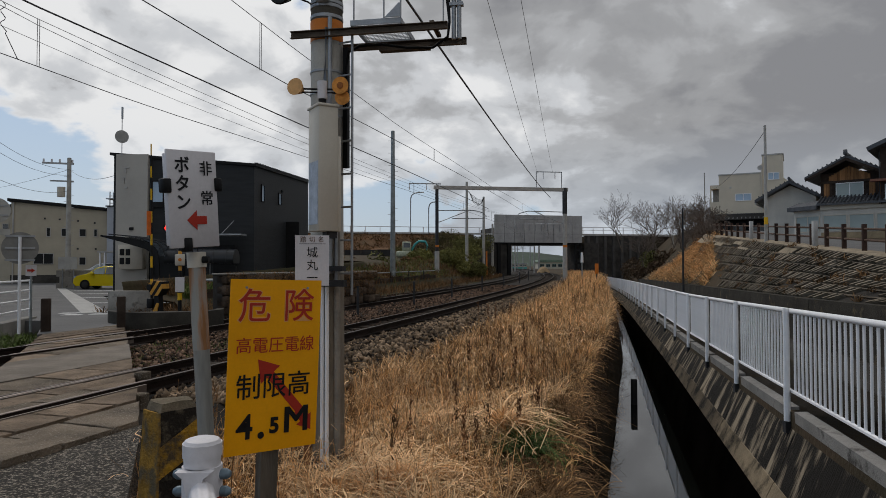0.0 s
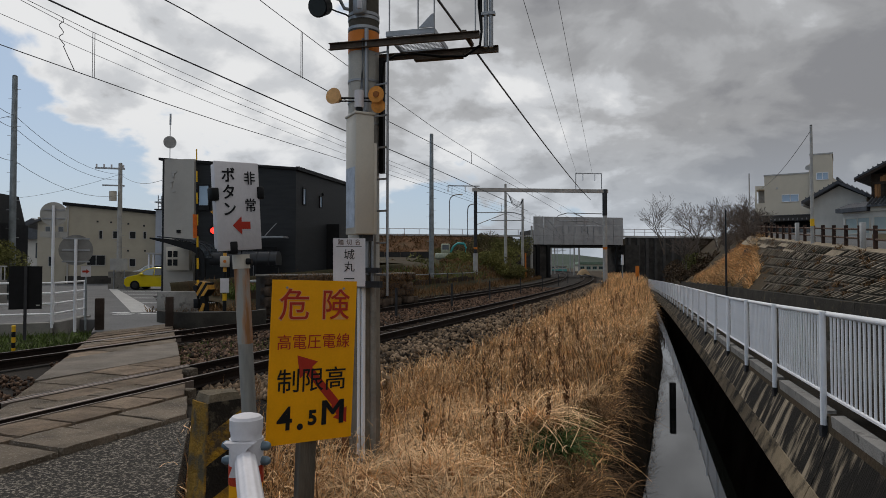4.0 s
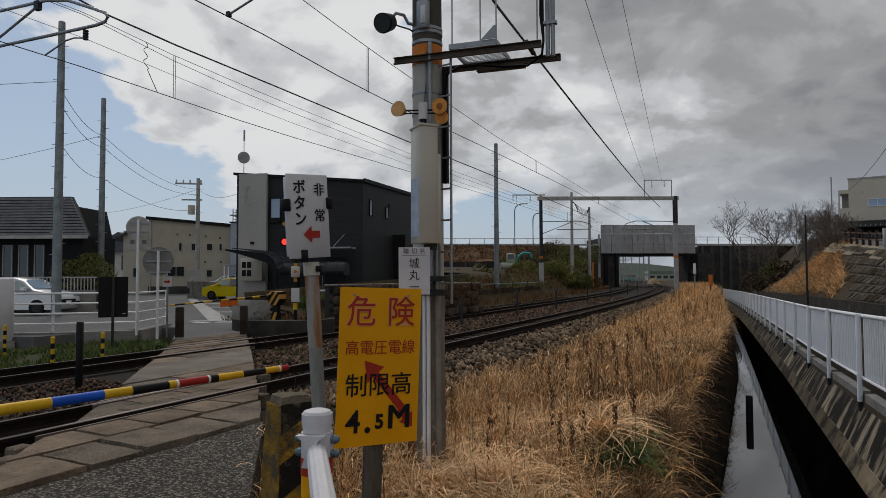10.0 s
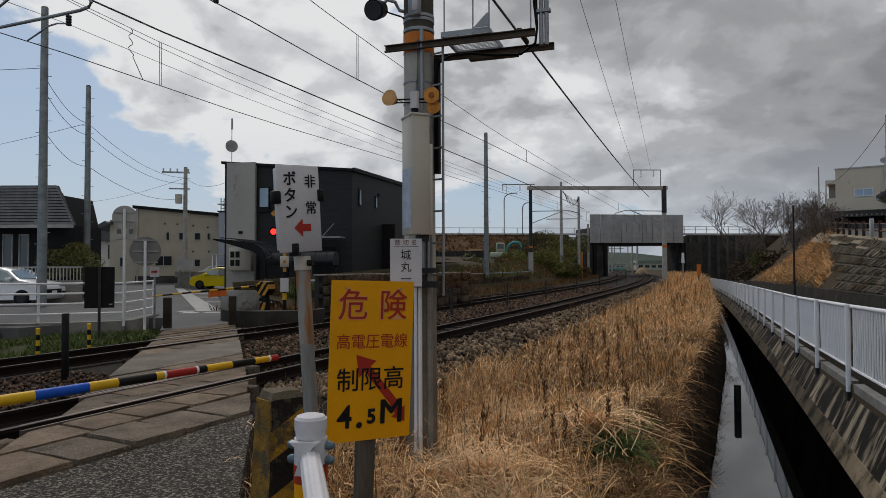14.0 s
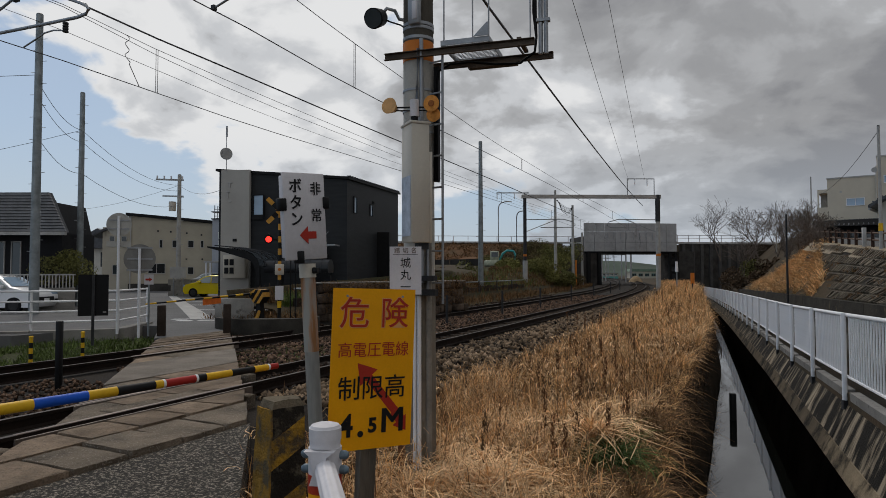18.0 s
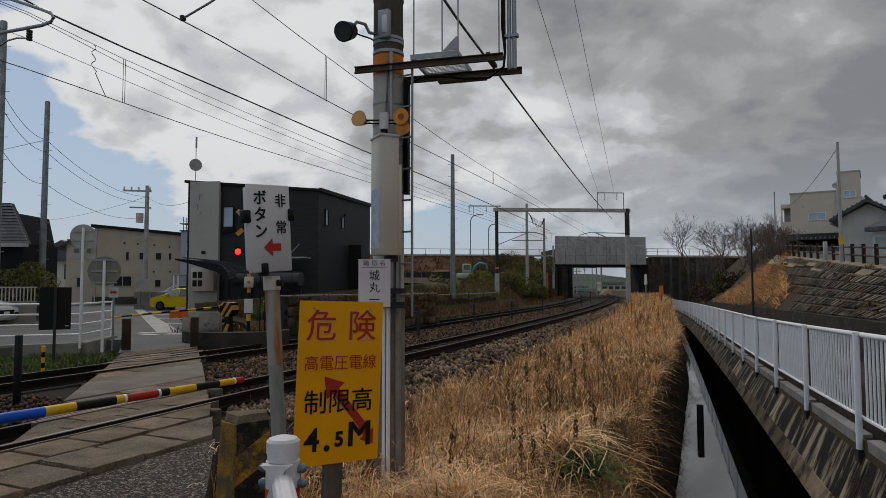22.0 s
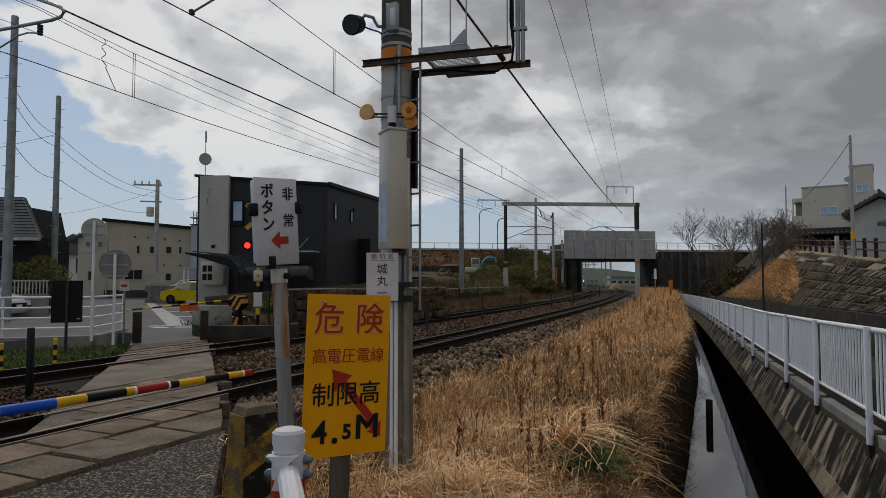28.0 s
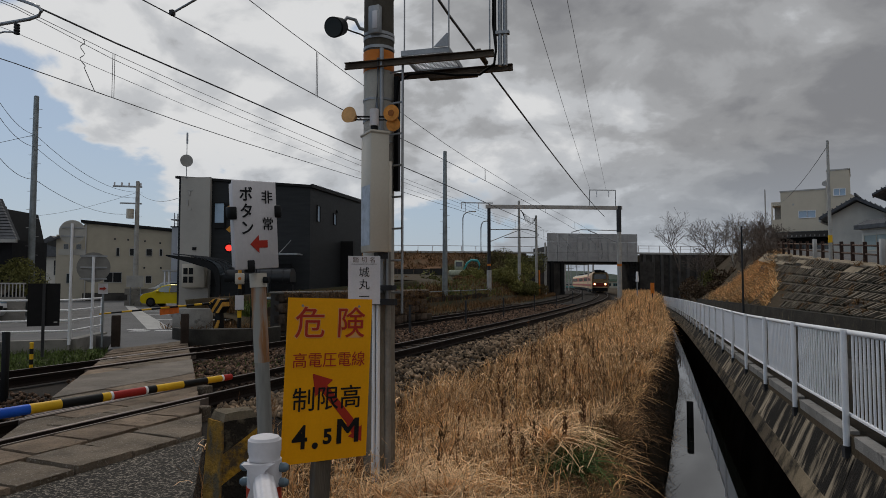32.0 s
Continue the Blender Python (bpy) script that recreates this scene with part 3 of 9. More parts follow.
# loose ballast stones
def stones(name, n, s0, s1, q0, q1, zfun, material, size=(0.025, 0.05), power=1.6):
    rng = np.random.default_rng(n)
    s = s0 + (s1 - s0) * rng.random(n) ** power
    q = q0 + (q1 - q0) * rng.random(n)
    octa = np.array([[1, 0, 0], [0, 1, 0], [-1, 0, 0], [0, -1, 0], [0, 0, 1], [0, 0, -1.0]])
    tri = np.array([[0, 1, 4], [1, 2, 4], [2, 3, 4], [3, 0, 4], [1, 0, 5], [2, 1, 5], [3, 2, 5], [0, 3, 5]])
    cs = np.array([on_track(a, b, zfun(b)) for a, b in zip(s, q)])
    r = rng.uniform(*size, n)
    vs = octa[None] * (r[:, None, None] * rng.uniform(0.55, 1.25, (n, 6, 1)))
    ang = rng.random((n, 3)) * 6.28
    ca, sa = np.cos(ang), np.sin(ang)
    x, y, z = vs[..., 0], vs[..., 1], vs[..., 2]
    x, y = x * ca[:, :1] - y * sa[:, :1], x * sa[:, :1] + y * ca[:, :1]
    y, z = y * ca[:, 1:2] - z * sa[:, 1:2], y * sa[:, 1:2] + z * ca[:, 1:2]
    cs[:, 2] += rng.uniform(-0.03, 0.035, n)
    vs = np.stack([x, y, z], -1) + cs[:, None] + [0, 0, 0.01]
    me = bpy.data.meshes.new(name)
    me.vertices.add(n * 6)
    me.vertices.foreach_set("co", vs.reshape(-1).astype(np.float32))
    f = (tri[None] + (np.arange(n) * 6)[:, None, None]).reshape(-1).astype(np.int32)
    me.loops.add(len(f))
    me.loops.foreach_set("vertex_index", f)
    me.polygons.add(n * 8)
    me.polygons.foreach_set("loop_start", np.arange(0, len(f), 3, dtype=np.int32))
    me.update(calc_edges=True)
    me.materials.append(material)
    return new(name, me)


def shoulder_z(q):
    if q > 2.75:
        return -0.5 - (q - 2.75) * 0.45
    if q > 1.75:
        return -0.14 - (q - 1.75) * 0.36
    return -0.15


tagged(stones("ballast_stones", 17000, 1.5, 60, 0.72, 3.2, shoulder_z, STONE, (0.03, 0.085)), "loose grey crushed stones on the track shoulder", "stones", kind="stuff")
tagged(stones("ballast_stones", 9000, 2.5, 46, -3.4, -0.75, shoulder_z, STONERED, (0.03, 0.07)), "loose rust-stained crushed stones between the tracks", "stones", kind="stuff")
tagged(stones("ballast_stones", 3500, -9, 1.5, -3.4, -0.75, shoulder_z, STONERED, power=1), "loose rust-stained crushed stones between the tracks", "stones", kind="stuff")
tagged(stones("ballast_stones", 3600, -9, -1.7, 0.72, 2.0, shoulder_z, STONE, power=1), "loose grey crushed stones on the track shoulder", "stones", kind="stuff")

# ---------------------------------------------------------------- roads and the crossing deck
def s_right(q):
    return -0.24 + (2.09 - q) * 1.05


def s_left(q):
    return -0.95 + (0.07 - q) * 1.10 - (0.14 if q > 0.5 else 0.0)


def deck_z(q):
    return 0.0 + 0.05 * max(0, min(1, (q + 0.6) / 1.2))


near_poly = [(0.9, -14), (0.9, 0.9), (-0.1, 1.25), (-0.95, 2.6), (-1.9, 4.3), tuple(on_track(s_right(2.06), 2.06))[:2], tuple(on_track(s_left(2.06), 2.06))[:2], (-6.3, 2.2), (-12, -8), (-12, -14)]
tagged(part("road", slab(bmesh.new(), near_poly, -0.45, 0.015), ASPHALT), "worn coarse grey asphalt approach to the crossing", "road", kind="structure")
deck = thing("crossing_deck", Matrix(), "level crossing deck of worn stone and concrete slabs between rails", "crossing", kind="structure")


def deck_row(q0, q1, pitch, material, name="slab", gap=0.02, top=0.012, off=0.0):
    """A row of slabs between two lines along the track, cut askew at both ends of the deck."""
    lo, hi = s_left((q0 + q1) / 2), s_right((q0 + q1) / 2)
    cuts = [c for c in (off + k * pitch for k in range(-12, 24)) if lo + 0.3 * pitch < c < hi - 0.3 * pitch]
    edges = [(s_left(q0), s_left(q1))] + [(c + random.uniform(-0.03, 0.03), c + random.uniform(-0.03, 0.03)) for c in cuts] + [(s_right(q0), s_right(q1))]
    for (a0, a1), (b0, b1) in zip(edges, edges[1:]):
        dz = random.uniform(-0.009, 0.009)
        w = [random.uniform(0.6, 1.25) * gap for _ in range(4)]
        corner = [(a0 + w[0], q0 + w[0]), (b0 - w[1], q0 + w[1]), (b1 - w[2], q1 - w[2]), (a1 + w[3], q1 - w[3])]
        poly = []
        for (c0, d0), (c1, d1) in zip(corner, corner[1:] + corner[:1]):
            n = max(2, round(math.hypot(c1 - c0, d1 - d0) / 0.14))
            for k in range(n):
                wob = 0.4 * gap if k else 0.0
                poly.append(on_track(c0 + (c1 - c0) * k / n + random.uniform(-wob, wob), d0 + (d1 - d0) * k / n + random.uniform(-wob, wob)))
        zt = deck_z((q0 + q1) / 2) + top + dz
        bm = slab(bmesh.new(), [(p.x, p.y) for p in poly], -0.2, zt)
        bmesh.ops.bevel(bm, geom=[e for e in bm.edges if e.verts[0].co.z > zt - 0.01 and e.verts[1].co.z > zt - 0.01], offset=0.006, segments=1, affect="EDGES")
        part(name, bm, material if random.random() < 0.7 else (SLABWARM if material is SLAB else SLAB), deck)


for qa, qb in ((2.1, 0.7), (0.48, -6.3)):
    fill = [on_track(s_left(q) + 0.05, q) for q in (qa, qb)] + [on_track(s_right(q) - 0.05, q) for q in (qb, qa)]
    part("joint_fill", slab(bmesh.new(), [(p.x, p.y) for p in fill], -0.3, -0.045), mat("joint_dirt", (0.018, 0.015, 0.011), 1, 0, 3, 0.4, 0.8, 30), deck, "dark dirt in the joints")
deck_row(1.34, 2.06, 0.56, SLAB, gap=0.026, off=-0.53)
deck_row(0.72, 1.29, 0.58, SLABWARM, top=0.005, gap=0.026, off=0.27)
tagged(stones("ballast_stones", 4500, 1.6, 40, -0.5, 0.5, shoulder_z, STONEDARK, (0.024, 0.05)), "dark rusty crushed stones inside the near track", "stones", kind="stuff")
tagged(stones("ballast_stones", 4500, 6.5, 46, -6.3, -3.3, shoulder_z, STONEDARK, (0.026, 0.055)), "dark rusty crushed stones along the far track", "stones", kind="stuff")
deck_row(-0.46, 0.0, 0.75, SLABWARM, top=-0.02)
deck_row(0.0, 0.46, 0.75, SLAB, top=-0.02, off=0.3)
deck_row(-1.5, -0.70, 0.8, SLABWARM, top=0.0)
deck_row(-3.05, -1.5, 9.0, mat("strip_asphalt", (0.20, 0.17, 0.14), 0.9, 0, 1.4, 0.35, 0.8, 70, spots=((0.33, 0.29, 0.24), 40, 0.36)), "asphalt_strip", gap=0.012, top=0.005, off=-50)
deck_row(-3.62, -3.05, 0.9, SLABWARM, top=0.0)
for k in range(3):
    deck_row(-4.78 + 0.313 * k, -4.78 + 0.313 * (k + 1), 1.2, SLABWARM, "plank", top=-0.01, off=0.4 * k)
for k in range(4):
    deck_row(-5.05 - 0.33 * k - 0.33, -5.05 - 0.33 * k, 1.6, SLAB if k % 2 else SLABWARM, "plank", top=0.01, off=0.5 * k)
PALE = mat("worn_steel_edge", (0.17, 0.14, 0.12), 0.5, 0.5, 4, 0.3, 0.1, 60)
for q in (0.49, 0.66, -0.49, -0.66, -3.8, -3.66, -4.82, -4.95):
    a, b = on_track(s_left(q) - 0.05, q, deck_z(q) - 0.06), on_track(s_right(q) + 0.15, q, deck_z(q) - 0.06)
    d = b - a
    m = Matrix.Translation((a + b) / 2) @ Matrix.Rotation(math.atan2(d.y, d.x), 4, "Z")
    part("guard_strip", box(bmesh.new(), -d.length / 2, -0.012, -0.06, d.length / 2, 0.012, 0.062, m), PALE, deck, "worn steel flangeway edge")

for q, dz in ((0.567, 0.075), (-0.567, 0.0), (-3.733, 0.03), (-4.867, 0.0)):
    a, b = on_track(s_left(q) - 0.1, q, dz), on_track(s_right(q) + 0.15, q, dz)
    d = b - a
    m = Matrix.Translation((a + b) / 2) @ Matrix.Rotation(math.atan2(d.y, d.x), 4, "Z")
    part("worn_rail_head", box(bmesh.new(), -d.length / 2, -0.026, -0.01, d.length / 2, 0.026, 0.006, m, bev=0.004), mat("bright_rail", (0.20, 0.16, 0.14), 0.5, 0.5, 3, 0.25, 0.1, 60), deck, "rail head worn bright by road traffic")
for s_, q_ in ((0.98, 0.95), (2.32, -0.2), (-2.02, 0.80), (-2.3, 1.1)):
    p = on_track(s_, q_, 0.0)
    part("end_block", box(bmesh.new(), -0.08, -0.09, -0.25, 0.08, 0.09, 0.03, Matrix.Translation(p) @ Matrix.Rotation(-heading(0) + 0.1 * q_, 4, "Z"), bev=0.015), SLAB, deck, "small worn concrete end block")
f0, f1 = on_track(s_right(-6.3), -6.3), on_track(s_left(-6.3), -6.3)
far_poly = [(f0.x, f0.y), (f0.x - 0.6, f0.y + 1.2), (-9.6, 21.5), (-11.8, 24), (-17.0, 33), (-17.0, 48), (-14, 60), (-14, 90), (-70, 90), (-90, 50), (-60, 16), (-22, 14.2), (-13.2, 15.2), (-11.9, 18.7), (-11.2, 18.7), (f1.x - 0.1, f1.y)]
tagged(part("road", slab(bmesh.new(), far_poly, -0.45, 0.0), ROADGREY), "grey asphalt street and yard beyond the crossing", "road", kind="structure")


# ---------------------------------------------------------------- markings on the far street
def marking(poly, label, material=None, z=0.004):
    ob = part("road_marking", slab(bmesh.new(), poly, -0.02, z), material or mat("worn_road_paint", (0.55, 0.55, 0.54), 0.8, 0, 3, 0.2, 0.2, 60, spots=((0.16, 0.16, 0.165), 5, 0.4)))
    return tagged(ob, label, "road marking", kind="structure")


marking([(-26.9, 45.6), (-25.9, 44.9), (-11.0, 21.8), (-11.8, 21.6)], "pale concrete gutter strip across the yard", CONCLIGHT, 0.006)
for k in range(4):
    y = 27 + k * 4.2
    x = -14.6 - k * 2.6
    marking([(x, y), (x + 3.2, y + 0.25), (x + 3.2, y + 0.6), (x, y + 0.35)], "worn white parking line", z=0.005)
for k, (x, y) in enumerate(((-12.4, 21.3), (-11.6, 21.7), (-10.9, 22.0), (-11.9, 20.6), (-11.2, 20.9))):
    marking([(x, y), (x + 0.55, y + 0.1), (x + 0.5, y + 0.5), (x - 0.05, y + 0.4)], "worn white stop lettering", z=0.003)

# ---------------------------------------------------------------- canal railing
BAL = None
railing_group = "canal railing panels"
for k in range(-4, 34):
    s0, s1 = k * 2.8, k * 2.8 + 2.8
    z0, z1 = fence_top(s0), fence_top(s1)
    a, b = on_fence(s0, 0, z0), on_fence(s1, 0, z1)
    t = thing("railing_panel", Matrix.Translation(a), "white painted steel railing panel with upright bars", "railing", railing_group)
    d = b - a
    part("top_rail", R((0, 0, -0.03), d + Vector((0, 0, -0.03)), 0.03, seg=8), WHITE, t)
    part("bottom_rail", R((0, 0, -0.93), d + Vector((0, 0, -0.93)), 0.022, seg=6), WHITE, t)
    part("post", R((-0.05, 0.012, -1.27), (-0.05, 0.012, 0.0), 0.035, seg=10), WHITE, t)
    # dark block painting in the shadow notch below the post
    part("post_socket", box(bmesh.new(), -0.085, -0.02, -1.40, -0.015, 0.05, -1.268), STEELDARK, t, "short dark post socket")
    n = 20 if k < 14 else 0
    if n:
        for j in range(1, n):
            p = d * (j / n)
            if BAL is None:
                ob = part("baluster", R((0, 0, -0.92), (0, 0, -0.04), 0.0125, seg=6), WHITE, t)
                BAL = ob.data
            else:
                ob = new("baluster", BAL)
                ob.parent = t
            ob.location = p
    else:
        bm = bmesh.new()
        for j in range(1, 20):
            p = d * (j / 20)
            rod(bm, p + Vector((0, 0, -0.92)), p + Vector((0, 0, -0.04)), 0.0125, seg=4)
        tagged(part("balusters", bm, WHITE, t), kind="stuff")

# ---------------------------------------------------------------- overpass
def girder_bridge():
    a, b = Vector((7.9, 100.3, 0)), Vector((22.2, 104.0, 0))
    ang = math.atan2((b - a).y, (b - a).x)
    W = (b - a).length
    t = thing("overpass", Matrix.Translation(a) @ Matrix.Rotation(ang, 4, "Z"), "road overpass with grey panelled girder on dark abutments", "bridge", kind="")
    PANEL = mat("girder_panel", (0.37, 0.365, 0.36), 0.75, 0, 0.8, 0.2, 0.3, 10)
    part("girder", B(0.2, 0.15, 4.95, W, 7.5, 7.2), CONCDARK, t)
    for i in range(9):
        for j, (z0, z1) in enumerate(((4.9, 6.25), (6.27, 7.9), (7.92, 9.2))):
            part("panel", B(i * W / 9 + 0.03, 0, z0, (i + 1) * W / 9 - 0.03, 0.13 + 0.01 * ((i + j) % 3), z1), PANEL, t)
    for i in range(5, 7 * 2):
        x = i * W / 18 * 1.25 - 1.5
        part("bracket", B(x, -0.1, 6.7, x + 0.08, 0.0, 7.7), STEEL, t)
    part("abutment", B(-3.0, 0.4, -0.6, 2.8, 7.2, 4.92), CONCDARK, t)
    for k, x in enumerate((0.5, 2.2)):
        part("column", B(x, -0.1, -0.6, x + 0.5, 0.4, 4.9), BLACK, t)
    part("soffit", B(0.2, 0.2, 4.62, W - 0.2, 7.3, 4.94), BLACK, t, "dark underside of the girders")
    part("abutment", B(W + 0.6, 0.5, -0.6, W + 3.0, 7.2, 4.92), CONCDARK, t)
    for x in (W - 1.1, W - 0.2):
        part("column", B(x, 0.3, -0.6, x + 0.35, 0.7, 4.65), BLACK, t)
    for k in range(4):
        part("column_brace", B(W - 1.1, 0.35, 0.4 + k * 1.1, W + 0.1, 0.5, 0.75 + k * 1.1), BLACK, t)
    part("wing_wall", B(W + 1.0, 0.9, -1.5, W + 12, 1.5, 6.1), CONCDARK, t, "dark stained concrete wing wall")
    for k in range(7):
        x = W + 1.2 + k * 1.5
        part("pilaster", B(x, 0.6, -1.5, x + 0.45, 0.9, 6.0), mat("pilaster", (0.085, 0.08, 0.075), 0.95, 0, 1, 0.3, 0.5, 30), t)
    part("deck_edge", B(W, 0.7, 6.1, W + 60, 1.1, 6.4), CONCLIGHT, t)
    part("deck_edge", B(-90, 0.7, 6.1, -0.1, 1.1, 6.35), CONCLIGHT, t)
    for k in range(30):
        x = W + 0.5 + k * 1.8
        part("rail_post", B(x, 0.8, 6.4, x + 0.08, 0.9, 7.5), WHITEOLD, t)
    part("hand_rail", B(W + 0.2, 0.82, 7.4, W + 55, 0.88, 7.48), WHITEOLD, t)
    part("hand_rail", B(W + 0.2, 0.82, 6.95, W + 55, 0.88, 7.0), WHITEOLD, t)
    for k in range(40):
        x = -88 + k * 2.2
        part("rail_post", B(x, 0.8, 6.35, x + 0.08, 0.9, 7.2), WHITEOLD, t)
    part("hand_rail", B(-88, 0.82, 7.12, -1, 0.88, 7.2), WHITEOLD, t)
    part("embankment", slab(bmesh.new(), [(-95, 1), (-3, 1), (-3, 9), (-95, 9)], -0.5, 6.2), GROUND, t)
    part("embankment", slab(bmesh.new(), [(W + 3, 1.3), (W + 60, 1.3), (W + 60, 9), (W + 3, 9)], -1.5, 6.2), GROUND, t)


girder_bridge()


# ---------------------------------------------------------------- masts and gantries
def gantry(m, w, h):
    t = thing("catenary_gantry", m, "steel catenary gantry over both tracks with grey posts", "gantry")
    part("post", R((0, 0, 0), (0, 0, h), 0.17, 0.16, seg=10), STEELDARK, t, "dark steel post")
    part("footing", R((0, 0, -0.6), (0, 0, 2.9), 0.23, seg=12), CONCLIGHT, t, "pale concrete sleeve")
    part("post", R((w, 0, -0.6), (w, 0, h), 0.24, 0.19, seg=12), POLECONC, t, "grey concrete post")
    part("sleeve", R((w, 0, h * 0.72), (w, 0, h), 0.235, seg=12), STEELDARK, t, "dark upper post")
    part("band", R((w, 0, 3.3), (w, 0, 3.55), 0.225, seg=12), ORANGE, t)
    part("band", R((0, 0, 3.3), (0, 0, 3.5), 0.178, seg=12), ORANGE, t)
    part("beam", B(-0.3, -0.16, h - 0.36, w + 0.3, 0.16, h - 0.02), mat("gantry_beam", (0.40, 0.37, 0.34), 0.7, 0.2, 2, 0.2, 0.1, 30), t)
    for x in (w - 2.95, w - 0.35):
        part("hanger", B(x, -0.03, h, x + 0.07, 0.03, h + 1.55), STEEL, t)
    part("hanger", B(w - 2.95, -0.03, h + 1.5, w - 0.28, 0.03, h + 1.58), STEEL, t)
    part("hanger", B(-2.7, -0.03, h + 0.1, 0.4, 0.03, h + 0.2), STEEL, t)
    for x in (w - 2.2, w - 1.0, -1.0, -2.65):
        part("insulator", R((x, 0, h + (1.5 if x > 0 else 0.1)), (x, 0, h + (0.85 if x > 0 else -0.45)), 0.05, seg=6), WHITE, t)
    for side in (1, -1):
        x0 = 0.1 if side > 0 else w - 0.2
        bm = bmesh.new()
        z = h - 2.4
        tube(bm, [(x0, 0, z), (x0 + side * 3.6, 0, z + 0.05), (x0 + side * 4.5, 0, z - 0.2), (x0 + side * 4.75, 0, z - 0.5), (x0 + side * 4.4, 0, z - 0.72), (x0 + side * 1.4, 0, z - 0.75)], 0.045, 6)
        part("bracket_arm", bm, STEEL, t)
        part("brace", R((x0, 0, z - 1.15), (x0 + side * 2.9, 0, z + 0.0), 0.04, seg=6), STEEL, t)


g0, g1 = Vector((-0.53, 62.4, 0)), Vector((12.1, 64.6, 0))
gantry(Matrix.Translation((g0.x, g0.y, -0.1)) @ Matrix.Rotation(math.atan2(g1.y - g0.y, g1.x - g0.x), 4, "Z"), (g1 - g0).length, 9.2)


def utility_pole(x, y, z0, z1, r=0.15, label="plain grey concrete utility pole", steps=True, material=None):
    t = thing("utility_pole", Matrix.Translation((x, y, z0)), label, "pole", "utility poles")
    h = z1 - z0
    part("shaft", R((0, 0, -0.3), (0, 0, h), r, r * 0.68, seg=14), material or POLECONC, t)
    part("cap", R((0, 0, h), (0, 0, h + 0.04), r * 0.7, r * 0.5, seg=14), STEELDARK, t)
    if steps:
        z = 2.5
        k = 0
        while z < h - 0.6:
            s = 1 if k % 2 else -1
            part("step_bolt", R((s * r * 0.7, 0, z), (s * (r + 0.16), 0, z), 0.012, seg=5), STEEL, t)
            z += 0.45
            k += 1
    return t


utility_pole(-3.6, 47.7, 0.9, 11.3, 0.2, "tall grey steel pole beside the railway", material=GALV)
bank_pole = utility_pole(2.8, 75.8, 1.0, 11.1, 0.2, "tall grey steel pole on the railway bank", steps=False)
utility_pole(5.2, 83.0, 0.5, 10.1, 0.2, "tall grey steel pole on the railway bank", steps=False)
utility_pole(7.0, 92.0, -0.4, 7.2, 0.2, "short grey railway pole by the bridge abutment", steps=False)
utility_pole(17.6, 93.6, -0.4, 7.6, 0.16, "dark railway pole before the bridge abutment", steps=False, material=STEELDARK)
mk_ = thing("marker_post", Matrix.Translation((5.48, 81.8, 0.2)), "tall slim orange marker post on the bank", "marker")
part("shaft", R((0, 0, 0), (0, 0, 3.0), 0.1, seg=8), ORANGE, mk_)
utility_pole(20.13, 50.1, 3.4, 8.5, 0.06, "thin grey pole on the upper street", steps=False)
utility_pole(28.2, 80.0, 4.0, 9.7, 0.06, "thin grey pole behind the bare trees", steps=False)
for k_ in range(7):
    part("cable_loop", tube(bmesh.new(), [(0.1 + 0.03 * k_, -0.1, 9.0), (0.75, -0.1, 8.5 - 0.13 * k_), (1.3, -0.1, 8.1 - 0.13 * k_), (1.75, -0.1, 8.0 - 0.06 * k_), (2.0, -0.1, 8.25)], 0.02, 5), STEELDARK, bank_pole, "hanging loop of spare cable")
utility_pole(-19.5, 23.5, 0.0, 12.06, 0.19, "tall grey concrete pole with step bolts behind the guard rail", material=GALV)
utility_pole(-22.5, 30.1, 0.0, 10.8, 0.17, "grey concrete pole with cable clamps", material=GALV)
utility_pole(-26.7, 46.7, 0.0, 9.2, 0.2, "concrete pole carrying crossarms and a transformer")
slim = utility_pole(13.47, 27.18, 2.45, 7.28, 0.075, "slim grey pole with a yellow band on the upper street", steps=False)
part("yellow_band", R((0, 0, 0.75), (0, 0, 1.05), 0.08, seg=12), BARYEL, slim)
utility_pole(13.0, 35.3, 0.0, 4.55, 0.062, "slim dark lamp pole beside the footpath", steps=False, material=STEELDARK)

# ---------------------------------------------------------------- lettering
def lettering(text, size, m, material, parent, name="lettering", thick=0.0, weight=0.0):
    cu = bpy.data.curves.new(name, "FONT")
    cu.body, cu.size, cu.align_x, cu.align_y = text, size, "CENTER", "CENTER"
    cu.extrude, cu.offset = 0.0006 + thick, weight
    tmp = bpy.data.objects.new("tmp", cu)
    scene.collection.objects.link(tmp)
    dg = bpy.context.evaluated_depsgraph_get()
    me = bpy.data.meshes.new_from_object(tmp.evaluated_get(dg))
    bpy.data.objects.remove(tmp)
    me.materials.clear()
    me.materials.append(material)
    ob = new(name, me)
    ob.parent = parent
    ob.matrix_basis = m
    return ob


def plate_frame(tl, tr, bl):
    """A pose whose x runs along the plate, z up it and y away from the viewer, with its origin at the plate's middle; and its width and height."""
    tl, tr, bl = Vector(tl), Vector(tr), Vector(bl)
    x = (tr - tl).normalized()
    z = (tl - bl)
    z = (z - x * z.dot(x)).normalized()
    y = z.cross(x)
    w, h = (tr - tl).length, (tl - bl).length
    o = tl + x * w / 2 - z * h / 2
    return Matrix(((x.x, y.x, z.x, o.x), (x.y, y.y, z.y, o.y), (x.z, y.z, z.z, o.z), (0, 0, 0, 1))), w, h


FACE = pose(0, 0, 0, 90)


def at_face(x, z, d=-0.003):
    return Matrix.Translation((x, d, z)) @ FACE


